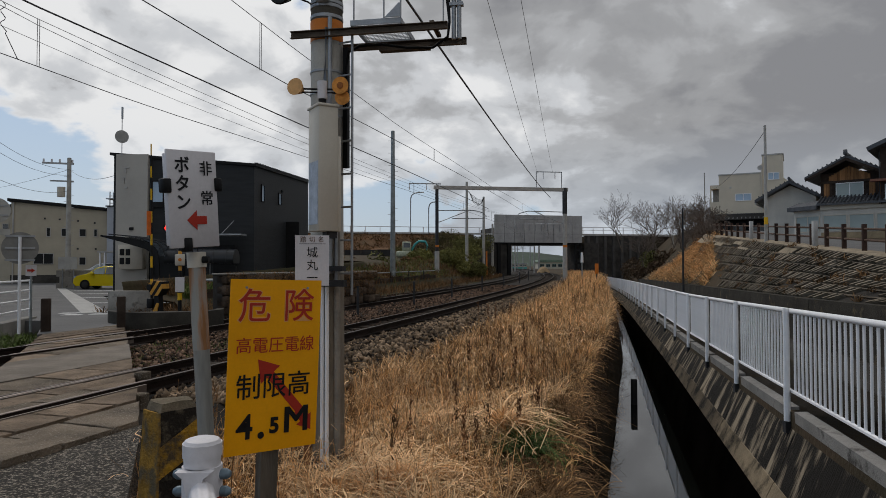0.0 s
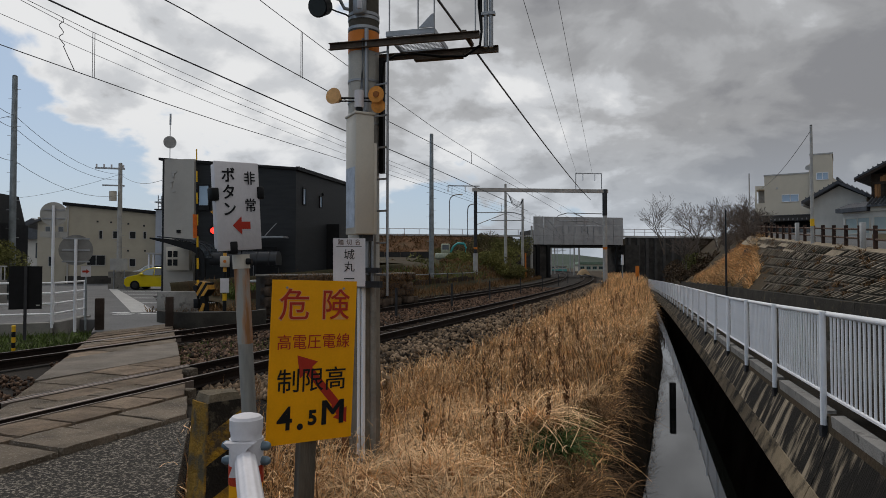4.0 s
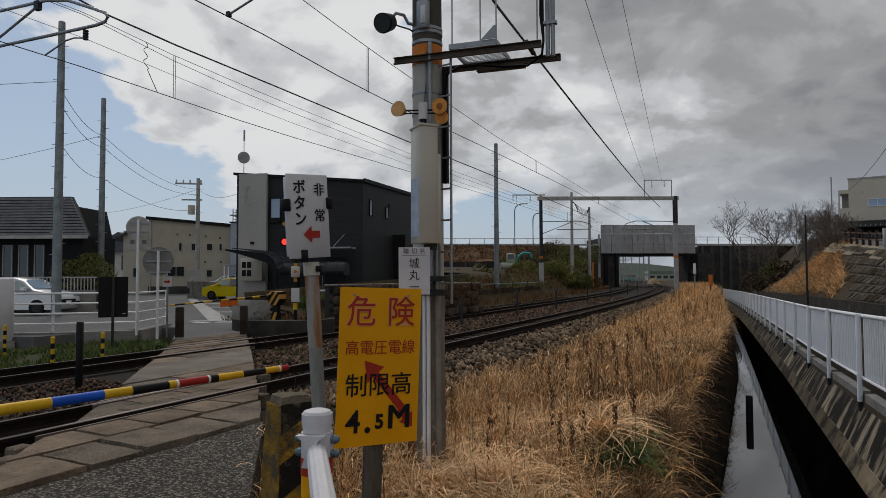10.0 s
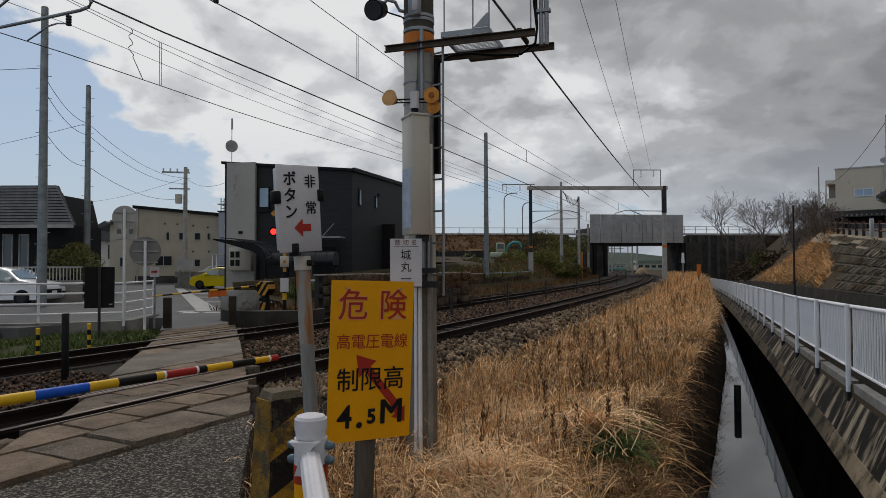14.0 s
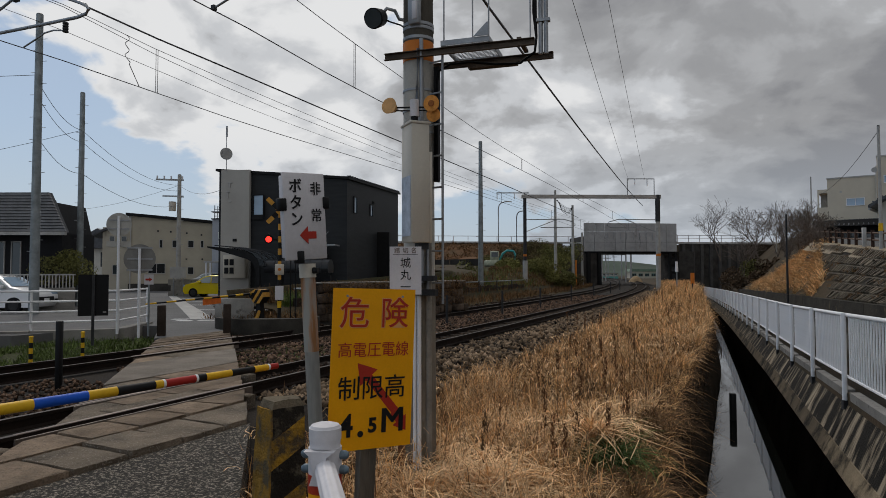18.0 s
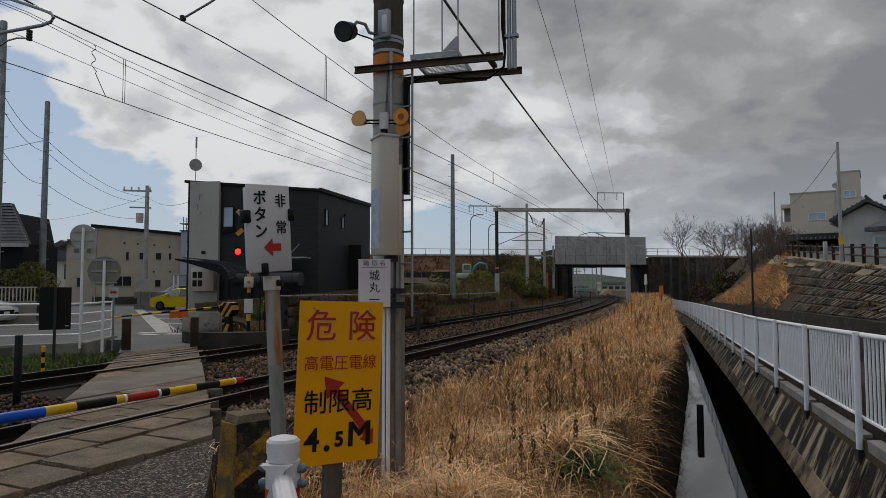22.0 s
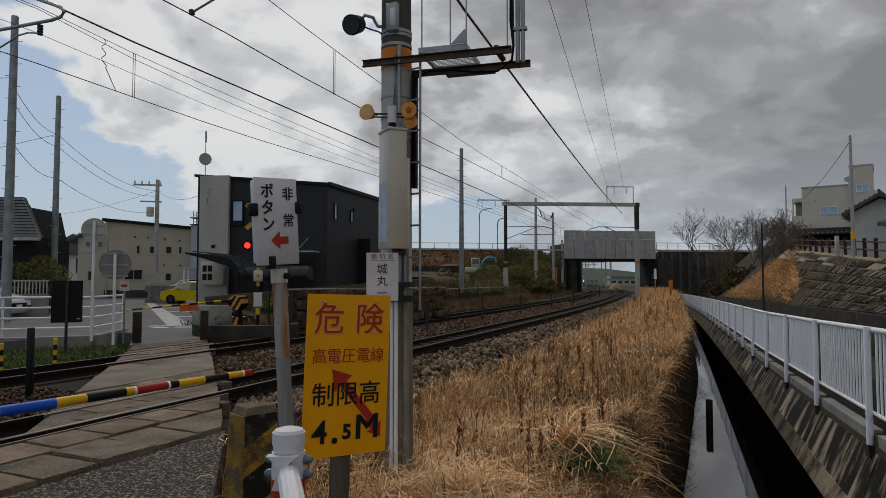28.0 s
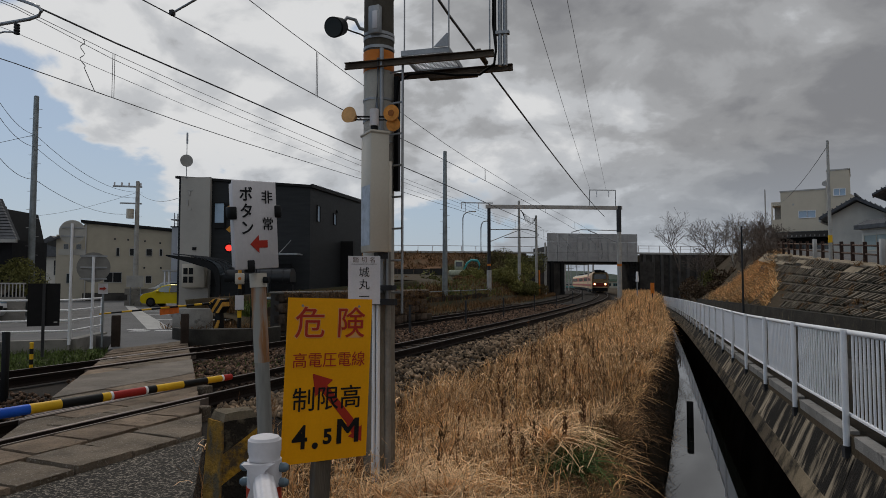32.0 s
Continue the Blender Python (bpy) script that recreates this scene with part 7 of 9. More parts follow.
def apartment():
    t = thing("apartment_building", Matrix.Translation((23.2, 56.18, 3.45)) @ Matrix.Rotation(radians(-28), 4, "Z"), "cream three-storey house over a black canopy", "building")
    CREAM = mat("cream_render", (0.60, 0.53, 0.42), 0.85, 0, 0.8, 0.08, 0.2, 40)
    part("wall", B(0.55, 0, 2.3, 3.95, 6, 5.65), CREAM, t)
    part("parapet", B(0.5, -0.05, 5.65, 4.0, 6, 5.75), CONCLIGHT, t)
    part("balcony_wall", B(-0.15, 0, 2.3, 0.55, 5, 3.4), CREAM, t)
    part("balcony_beam", B(-0.15, 0, 4.55, 0.55, 5, 4.85), CREAM, t)
    part("balcony_post", B(-0.15, 0, 3.4, -0.05, 0.12, 4.55), CREAM, t)
    part("balcony_recess", B(0.0, 0.9, 3.4, 0.55, 1.0, 4.55), CONC, t)
    part("stair_tower", B(3.9, -0.1, 2.3, 5.45, 4, 7.1), CREAM, t)
    part("tower_cap", B(3.86, -0.14, 7.1, 5.5, 4.05, 7.2), CONCLIGHT, t)
    part("wing", prism(bmesh.new(), [(5.45, -1.0), (6.6, -1.0), (6.6, 4.3), (5.45, 5.2)], 0, 5), CREAM, t)
    window(t, Matrix.Translation((2.45, -0.01, 3.72)), 1.25, 0.62, GLASSSKY, WHITE, 1)
    window(t, Matrix.Translation((4.75, -0.12, 5.35)), 0.85, 0.6, GLASSSKY, WHITE, 1)
    part("vent", B(1.4, -0.06, 4.5, 1.55, 0, 4.65), CONCLIGHT, t)
    # tiled canopy with a dark shop front below
    part("canopy", prism(bmesh.new(), [(-1.5, 1.75), (-0.1, 1.75), (-0.1, 2.35), (-0.9, 2.25)], -0.55, 4.4, Matrix(((0, 1, 0, 0), (1, 0, 0, 0), (0, 0, 1, 0), (0, 0, 0, 1)))), BLACK, t, "deep black tiled canopy")
    for k in range(16):
        x = -0.5 + k * 0.32
        part("roof_rib", R((x, -1.5, 1.8), (x, -0.5, 2.3), 0.05, seg=6), TILEROOF, t)
    part("recess", B(-0.3, 0.0, -1.0, 5.2, 0.15, 1.8), BLACK, t)
    for x in (-0.4, 1.3, 2.9, 4.2):
        part("canopy_post", B(x, -1.4, -1.2, x + 0.13, -1.27, 1.75), BLACK, t)
    for x in (0.6, 2.1, 3.5):
        window(t, Matrix.Translation((x, -0.01, 0.7)), 1.1, 1.3, GLASS, BLACK, 1)
    part("drain_pipe", R((3.85, -0.15, 2.3), (3.85, -0.15, 6.4), 0.05, seg=6), BOXGREY, t)
    part("dish_mount", R((3.75, -0.2, 6.1), (3.75, -0.12, 6.1), 0.2, seg=14), CONCLIGHT, t)
    part("railing", B(-0.6, -2.6, -0.6, 1.2, -2.55, 0.5), WHITE, t, "white gate railing")


apartment()


# ---------------------------------------------------------------- overhead wires
def wire(name, pts, r, label, category="wire"):
    bm = bmesh.new()
    tube(bm, pts, r, 5)
    ob = part(name, bm, mat("wire_metal", (0.10, 0.10, 0.105), 0.6, 0.2, 3, 0.2, 0))
    return tagged(ob, label, category, "overhead wires")


def sag(a, b, drop, n=10):
    a, b = Vector(a), Vector(b)
    return [a.lerp(b, k / n) - Vector((0, 0, drop * 4 * (k / n) * (1 - k / n))) for k in range(n + 1)]


def catenary():
    """Contact, auxiliary and messenger wires of both tracks, with droppers, and the feeders beside them."""
    SS = [-44, -30, -20, -12, -6, -2, 0] + list(range(2, 16, 2)) + list(range(18, 120, 4))

    def line(knots):
        xs, zs = zip(*knots)
        return lambda s: float(np.interp(s, xs, zs))

    far_c = line(((-44, 5.4), (1.3, 5.47), (6.9, 5.27), (60, 5.2), (118, 5.2)))
    far_a = line(((-44, 6.0), (-20, 5.7), (1.3, 6.53), (2.5, 6.42), (4.1, 6.28), (6.9, 6.14), (16, 5.85), (30, 5.7), (45, 5.9), (58, 6.4), (80, 5.8), (118, 6.0)))
    far_b = line(((-44, 5.9), (-20, 5.6), (1.3, 6.5), (2.5, 6.37), (4.1, 6.16), (6.9, 5.95), (16, 5.68), (30, 5.55), (45, 5.8), (58, 6.3), (80, 5.7), (118, 5.9)))
    far_x = line(((-44, 5.7), (1.3, 6.04), (4.07, 5.85), (6.9, 5.67), (16, 5.45), (30, 5.38), (58, 5.5), (118, 5.5)))
    near_c = line(((-44, 5.4), (1.3, 5.38), (5, 5.19), (60, 5.15), (118, 5.2)))
    near_m = line(((-44, 6.2), (-20, 5.9), (0.5, 6.5), (4.9, 6.08), (8.8, 5.84), (12.9, 5.63), (26, 5.45), (45, 5.8), (58, 6.3), (80, 5.7), (118, 5.9)))
    fq = lambda s: far_q(s)
    nq = lambda s: 0.0
    for q, z, r, nm, lab in ((fq, far_c, 0.009, "contact_wire", "thin copper contact wire above the far track"), (fq, far_x, 0.005, "auxiliary_wire", "thin auxiliary wire above the far track"), (fq, far_a, 0.006, "messenger_wire", "thin messenger wire above the far track"), (fq, far_b, 0.006, "messenger_wire", "thin messenger wire above the far track"), (nq, near_c, 0.009, "contact_wire", "thin copper contact wire above the near track"), (nq, near_m, 0.007, "messenger_wire", "thin messenger wire above the near track")):
        wire(nm, [on_track(s, q(s), z(s)) for s in SS], r, lab)
    for q, c, m, s0 in ((fq, far_c, far_a, 4.05), (nq, near_c, near_m, 16.0)):
        for k in range(-6, 9):
            s = s0 + k * 11.0
            for ds in (0.0, 0.05):
                p = on_track(s + ds, q(s))
                wire("dropper", [(p.x, p.y, c(s)), (p.x, p.y, m(s))], 0.006, "short thin vertical dropper wire")
    # jumper with a curl between messenger and contact wire
    pts = []
    for k in range(25):
        f = k / 24
        wob = 0.05 * math.sin(f * 26) if f < 0.55 else 0.0
        pts.append(on_track(3.35 + 0.3 * max(0, f - 0.5) * 2 + wob, far_q(3.4), far_a(3.35) + (far_c(3.6) - far_a(3.35)) * f))
    wire("jumper_wire", pts, 0.008, "curled jumper wire between the overhead wires")
    feeder = line(((-44, 9.6), (0, 8.15), (3.3, 7.66), (4.15, 7.55), (6, 7.47), (9.4, 7.39), (16, 7.22), (40, 7.0), (62, 7.0)))
    wire("feeder_cable", [on_track(s, -6.5 + 0.02 * max(0, s), feeder(s)) for s in SS if s < 62], 0.022, "thick black feeder cable beside the railway")
    wire("feeder_cable", sag((-0.67, 11.79, 6.5), (10.73, 64.67, 8.1), 0.25), 0.026, "thick black cable running down to the gantry")
    wire("feeder_cable", [(-1.6, 7.5, 6.6), (-0.67, 11.79, 6.5)], 0.026, "thick black cable end at the mast")
    for (a, b) in (((1.44, 20.0, 9.76), (9.4, 64.3, 10.5)), ((2.76, 22.2, 10.57), (11.03, 65.2, 10.7))):
        a, b = Vector(a), Vector(b)
        wire("feeder_cable", [a - (b - a) * 0.35] + sag(a, b, 0.15), 0.009, "thin feeder cable to the gantry hanger")
    # bracket of the far track
    t = thing("cantilever_bracket", Matrix.Translation(on_track(1.3, -7.3, 0)) @ Matrix.Rotation(-heading(1.3), 4, "Z"), "galvanised catenary bracket arm with insulators", "bracket")
    X = lambda q, z: (q + 7.3, 0, z)
    part("mast", R((0, 0, -0.5), (0, 0, 7.6), 0.16, 0.13, seg=12), POLECONC, t)
    part("arm", tube(bmesh.new(), [X(-7.2, 6.55), X(-5.54, 6.49), X(-4.3, 6.43), X(-3.7, 6.32), X(-3.2, 6.12), X(-2.93, 6.01), X(-2.72, 5.92), X(-2.65, 5.83), X(-2.72, 5.77), X(-2.92, 5.75), X(-4.0, 5.78), X(-5.51, 5.83), X(-7.2, 5.86)], 0.028, 10), STEEL, t)
    part("brace", tube(bmesh.new(), [X(-7.2, 5.5), X(-5.52, 6.04), X(-4.53, 6.37)], 0.022, 8), STEEL, t)
    part("clamp", box(bmesh.new(), 2.72, -0.04, 6.30, 2.84, 0.04, 6.46), STEELDARK, t)
    for k in range(4):
        part("insulator", R(X(-3.2, 5.55 + k * 0.045), X(-3.2, 5.575 + k * 0.045), 0.045, seg=12), STEELDARK, t)
    part("steady_arm", tube(bmesh.new(), [X(-3.2, 5.58), X(-3.5, 5.63), X(-3.73, 5.62), X(-3.95, 5.55), X(-4.27, 5.46)], 0.014, 8), STEEL, t)
    # registration arm of the near track, held from the mast
    t = thing("cantilever_bracket", Matrix.Translation(on_track(1.3, 0, 0)) @ Matrix.Rotation(-heading(1.3), 4, "Z"), "galvanised registration arm above the near track", "bracket")
    part("steady_arm", tube(bmesh.new(), [(0, 0, 5.39), (0.49, 0, 5.54), (1.0, 0, 5.75)], 0.016, 8), STEEL, t)
    part("clip", box(bmesh.new(), -0.03, -0.03, 5.36, 0.03, 0.03, 5.43), STEELDARK, t)
    part("arm", tube(bmesh.new(), [(1.0, 0, 5.75), (1.3, 0, 6.0), (3.9, -1.1, 6.3)], 0.03, 8), STEEL, t)


catenary()


def street_wires():
    a = [(-19.5, 23.5, 9.3), (-22.5, 30.1, 8.9), (-26.7, 46.7, 8.4)]
    P1, P2, P3 = (Vector(p) for p in a)
    for dz in (0, -0.6, -2.2):
        wire("street_cable", sag(P1 + Vector((0, 0, dz)), P2 + Vector((0, 0, dz)), 0.4), 0.012, "black street cable between poles")
        wire("street_cable", sag(P2 + Vector((0, 0, dz)), P3 + Vector((0, 0, dz * 0.7)), 0.7), 0.012, "black street cable between poles")
    wire("street_cable", sag(P3, (-17.0, 33.9, 6.2), 0.4), 0.012, "service cable to the charcoal house")
    wire("street_cable", sag(P3, (-60, 70, 9.5), 1.0), 0.012, "black street cable between poles")
    wire("street_cable", sag(P2, (-60, 40, 9.0), 1.0), 0.012, "black street cable between poles")
    wire("street_cable", sag(P1 + Vector((0, 0, 0.3)), (-60, 12, 9.0), 0.8), 0.012, "black street cable between poles")
    wire("street_cable", sag((13.47, 27.18, 7.1), (23.0, 55.5, 7.9), 0.4), 0.012, "service cable from the slim pole")
    t = thing("crossarm", Matrix.Translation((-26.7, 46.7, 0)) @ Matrix.Rotation(radians(20), 4, "Z"), "steel crossarm with insulators and a grey transformer", "crossarm")
    part("arm", B(-1.7, -0.06, 8.75, 0.3, 0.06, 8.87), STEEL, t)
    for x in (-1.6, -1.1, -0.6, 0.2):
        part("insulator", R((x, 0, 8.87), (x, 0, 9.1), 0.06, seg=8), WHITEOLD, t)
    part("arm", B(-1.2, -0.06, 7.5, 0.3, 0.06, 7.6), STEEL, t)
    part("transformer", R((-0.45, -0.2, 6.4), (-0.45, -0.2, 7.1), 0.26, seg=14), BOXGREY, t)


street_wires()

# ---------------------------------------------------------------- dry grass
def blades(name, base, length, width, lean, droop, material, seed, label, category="grass", segs=5, az=None, curl=0.9):
    rng = np.random.default_rng(seed)
    n = len(base)
    a = rng.random(n) * 2 * np.pi if az is None else az
    side = a + np.pi / 2 + rng.normal(0, 0.5, n)
    tt = np.linspace(0, 1, segs)[None]
    L, ln, dr = length[:, None], lean[:, None], droop[:, None]
    out = L * (ln * tt + 0.9 * dr * tt ** 2.2)
    up = L * (tt * np.sqrt(np.maximum(0.05, 1 - np.minimum(0.95, ln) ** 2)) - dr * 0.85 * tt ** 2.6)
    bend = a[:, None] + rng.normal(0, curl, n)[:, None] * tt ** 1.5
    x = base[:, :1] + out * np.cos(bend)
    y = base[:, 1:2] + out * np.sin(bend)
    z = base[:, 2:] + up
    w = width[:, None] * np.linspace(1.0, 0.25, segs)[None]
    wx, wy = w * np.cos(side)[:, None], w * np.sin(side)[:, None]
    lo = np.stack([x - wx, y - wy, z], -1)
    hi = np.stack([x + wx, y + wy, z + 0.3 * w], -1)
    ob = ribbons(name, np.stack([lo, hi], 2), material)
    return tagged(ob, label, category, kind="stuff")


def meadow_points(n, s0, s1, seed, power=1.9):
    """Places on the bank between the track shoulder and the canal."""
    rng = np.random.default_rng(seed)
    pts = []
    s = s0 + (s1 - s0) * rng.random(n) ** power
    f = rng.random(n)
    for a, b in zip(s, f):
        edge = -2.4 + bank_shift(a) - 0.28 * max(0.0, min(1.0, (5 - a) / 6))
        e = on_fence(a, edge)
        c = nearest_q(e)
        width = max(0.6, c - 2.55)
        o = edge - width * b
        p = on_fence(a, o)
        if p.y < 1.9 and p.x > -1.5:
            continue
        if p.y < 3.6 and p.x < -0.75 - 0.42 * (p.y - 1.9):
            continue
        if p.y < 7.0 and p.x < -1.5 - 0.47 * (p.y - 3.6):
            continue
        if ((p.x - 0.9) / 0.27) ** 2 + ((p.y - 6.4) / 0.42) ** 2 < 1:
            continue
        pts.append((p.x, p.y, max(ground_z(a, o), -0.46) - 0.02))
    return np.array(pts)


_TR = np.array([[TRACK[i][0], TRACK[i][1], TRACK[i][2]] for i in range(-45, 329)])


def nearest_q(p):
    d = (_TR[:, 0] - p.x) ** 2 + (_TR[:, 1] - p.y) ** 2
    x, y, a = _TR[int(np.argmin(d))]
    return (p.x - x) * math.cos(a) - (p.y - y) * math.sin(a)


def meadow():
    rng = np.random.default_rng(3)

    def far_scale(b):
        return np.maximum(1.0, np.hypot(b[:, 0], b[:, 1]) / 9.0)

    def patch(b):
        return np.array([0.5 + 0.5 * noise.noise(Vector((x * 0.55, y * 0.4, 1.3))) for x, y, _ in b])

    # dark brown stems, a layer painting the shade in gaps between the pale straw
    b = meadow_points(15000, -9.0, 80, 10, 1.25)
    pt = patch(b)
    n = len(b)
    blades("brown_stems", b, rng.uniform(0.22, 0.46, n) * (0.6 + 0.9 * pt), rng.uniform(0.003, 0.006, n) * far_scale(b), rng.uniform(0.0, 0.3, n), rng.uniform(0, 0.4, n), mat("brown_stem", (0.10, 0.055, 0.027), 0.95, 0, 0.8, 0.4, 0, 20, island=0.6), 10, "dark brown stems painting shade between the dry grass", segs=4)
    # upright straw
    b = meadow_points(21000, -9.0, 92, 11, 1.2)
    pt = patch(b)
    n = len(b)
    h = rng.uniform(0.36, 0.62, n) * (0.6 + 0.85 * pt)
    blades("dry_grass", b, h, rng.uniform(0.0035, 0.0065, n) * far_scale(b), rng.uniform(0.0, 0.25, n), rng.uniform(0.02, 0.38, n), STRAW, 1, "dense dry straw-coloured grass on the canal bank")
    # curled pale heads of the straw
    k = rng.random(n) < 0.42
    top = b[k].copy()
    top[:, 2] += h[k] * rng.uniform(0.6, 0.95, k.sum())
    top[:, :2] += rng.normal(0, 0.04, (len(top), 2))
    m = len(top)
    blades("straw_heads", top, rng.uniform(0.08, 0.18, m), rng.uniform(0.004, 0.008, m) * far_scale(top), rng.uniform(0.1, 0.6, m), rng.uniform(0.4, 1.3, m), STRAWPALE, 8, "curled pale heads of the dry grass", segs=5, curl=1.8)
    b = meadow_points(1500, -9.0, 70, 12, 1.2)
    n = len(b)
    blades("dry_grass", b, rng.uniform(0.4, 0.62, n), rng.uniform(0.004, 0.007, n) * far_scale(b), rng.uniform(0.03, 0.22, n), rng.uniform(0.3, 0.85, n), STRAWPALE, 2, "arching pale dry grass blades on the canal bank")
    # clumps: blades fanning out of one root
    c = meadow_points(1200, -9.0, 36, 17, 1.5)
    c = c[np.hypot(c[:, 0] - 0.95, c[:, 1] - 6.4) > 0.6]
    for mt, sel, sd, lab in ((STRAW, 0, 171, "clumped dry orange grass on the canal bank"), (STRAWPALE, 1, 172, "clumped pale straw grass on the canal bank"), (DRYBUSH, 2, 173, "withered brown clumps on the canal bank")):
        cc = c[sel::3] if sel < 2 else c[2::3][::2]
        k = 30
        h = np.repeat(rng.uniform(0.36, 0.74, len(cc)), k)
        b = np.repeat(cc, k, axis=0)
        b[:, :2] += rng.normal(0, 0.045, (len(b), 2))
        n = len(b)
        blades("grass_clump", b, h * rng.uniform(0.6, 1.05, n), rng.uniform(0.004, 0.008, n) * far_scale(b), rng.uniform(0.0, 0.22, n), rng.uniform(0.1, 0.8, n), mt, sd, lab, segs=8, curl=1.6)
    # browner, darker growth along the canal edge and hanging over it
    # brown weeds whose dark tone also paints the shadow along this edge
    BROWNREED = mat("brown_reed", (0.13, 0.068, 0.03), 0.9, 0, 0.8, 0.4, 0, 20, island=0.7)
    rows_ = []
    for k in range(620):
        s = -8 + 40 * rng.random() ** 1.6
        o = -2.44 + bank_shift(s) - 0.15 * max(0.0, min(1.0, (5 - s) / 6)) - 0.85 * rng.random() ** 1.4
        p = on_fence(s, o)
        if p.y > 3.2:
            rows_.append((p.x, p.y, -0.52))
    cc = np.array(rows_)
    b = np.repeat(cc, 40, axis=0)
    b[:, :2] += rng.normal(0, 0.05, (len(b), 2))
    n = len(b)
    blades("grass_clump", b, rng.uniform(0.2, 0.48, n), rng.uniform(0.004, 0.008, n) * far_scale(b), rng.uniform(0.02, 0.3, n), rng.uniform(0.3, 1.0, n), BROWNREED, 181, "brown withered growth along the canal edge", segs=6)
    for mt, count, sd, z0, lab in ((BROWNREED, 9000, 182, -0.52, "brown withered grass hanging down the canal bank"), (STRAW, 4500, 183, -0.44, "straw hanging over the canal edge"), (mat("black_reed", (0.035, 0.022, 0.012), 1, 0, 0.8, 0.4, 0, 20, island=0.5), 9000, 184, -0.6, "near-black grass on the canal bank")):
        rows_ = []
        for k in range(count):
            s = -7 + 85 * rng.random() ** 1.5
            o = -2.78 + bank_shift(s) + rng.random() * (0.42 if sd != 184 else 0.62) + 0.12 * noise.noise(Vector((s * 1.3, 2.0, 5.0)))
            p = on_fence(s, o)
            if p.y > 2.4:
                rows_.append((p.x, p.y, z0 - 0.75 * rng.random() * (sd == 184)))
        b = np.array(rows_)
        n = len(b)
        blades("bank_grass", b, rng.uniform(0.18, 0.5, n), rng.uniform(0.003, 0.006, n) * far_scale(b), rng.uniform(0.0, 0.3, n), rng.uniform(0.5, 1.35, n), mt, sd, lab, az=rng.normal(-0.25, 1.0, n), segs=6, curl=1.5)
    # litter close to the ground, coloured dark for the shade between clumps
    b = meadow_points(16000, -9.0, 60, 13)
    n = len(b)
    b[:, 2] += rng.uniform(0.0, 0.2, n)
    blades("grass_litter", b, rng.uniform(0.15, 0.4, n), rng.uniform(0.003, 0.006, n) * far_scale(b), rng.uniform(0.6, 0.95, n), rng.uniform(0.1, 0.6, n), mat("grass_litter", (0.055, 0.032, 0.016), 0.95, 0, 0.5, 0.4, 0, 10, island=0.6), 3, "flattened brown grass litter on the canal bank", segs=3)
    # tall canal-side reeds further off
    b = meadow_points(15000, 8, 95, 14, 1.2)
    keep = rng.random(len(b)) < 0.75
    b = b[keep]
    n = len(b)
    blades("tall_grass", b, rng.uniform(0.55, 0.95, n) * (1 + 0.5 * np.clip((b[:, 1] - 28) / 22, 0, 1)), rng.uniform(0.004, 0.006, n) * far_scale(b) * 0.8, rng.uniform(0.02, 0.3, n), rng.uniform(0.1, 0.6, n), mat("reed_straw", (0.74, 0.44, 0.20), 0.85, 0, 0.9, 0.35, 0, 20, island=0.6), 4, "taller dry grass along the canal edge")
    # dead stalks
    b = meadow_points(360, -7, 45, 15, 1.2)
    n = len(b)
    blades("dead_stalks", b, rng.uniform(0.6, 1.25, n), rng.uniform(0.003, 0.007, n) * np.maximum(1, far_scale(b) * 0.6), rng.uniform(0.0, 0.15, n), rng.uniform(0, 0.06, n), STALK, 6, "dark dead weed stalks standing in the grass")
    # seed heads on some stalks
    rows_ = []
    for x, y, z in b[::5]:
        h = rng.uniform(0.55, 1.0)
        for k in range(26):
            rows_.append((x + rng.normal(0, 0.014), y + rng.normal(0, 0.014), z + h + rng.uniform(-0.22, 0.1)))
    b = np.array(rows_)
    n = len(b)
    blades("seed_heads", b, rng.uniform(0.04, 0.08, n), rng.uniform(0.005, 0.008, n) * np.maximum(1, far_scale(b) * 0.6), rng.uniform(0.1, 0.6, n), rng.uniform(0, 0.5, n), STALK, 7, "brown shrivelled seed heads on the weeds", segs=3)
    # dock plants: dark brown spikes packed with withered seed
    g = random.Random(57)
    DOCK = mat("dock_seed", (0.15, 0.072, 0.034), 0.95, 0, 3, 0.4, 0, 20, island=0.5)
    rows_, st = [], []
    while len(st) < 30:
        y = 5.6 + 15 * g.random() ** 1.4
        x = g.uniform(-0.5, 0.95) + 0.15 * (y - 5.6)
        z0, h = -0.42, g.uniform(0.7, 1.2)
        st.append((x, y, z0, h))
        spike = g.uniform(0.14, 0.4)
        for k in range(70):
            f = g.random()
            rows_.append((x + g.gauss(0, 0.010), y + g.gauss(0, 0.010), z0 + h - spike * f))
    b = np.array(rows_)
    n = len(b)
    blades("dock_seed", b, rng.uniform(0.025, 0.055, n), rng.uniform(0.004, 0.007, n), rng.uniform(0.1, 0.6, n), rng.uniform(0, 0.5, n), DOCK, 58, "dark brown seed spikes of withered dock", segs=3)
    b = np.array([q[:3] for q in st])
    n = len(b)
    blades("dock_stems", b, np.array([q[3] for q in st]), np.full(n, 0.005), rng.uniform(0.0, 0.08, n), np.zeros(n), DOCK, 59, "upright brown stems of withered dock")
    # the green tussock with a pale tuft
    def tuft(cx, cy, cz, n, r, L, w, material, seed, lab, spread=0.42):
        g = np.random.default_rng(seed)
        q = np.column_stack([cx + g.normal(0, r, n), cy + g.normal(0, r, n), np.full(n, cz)])
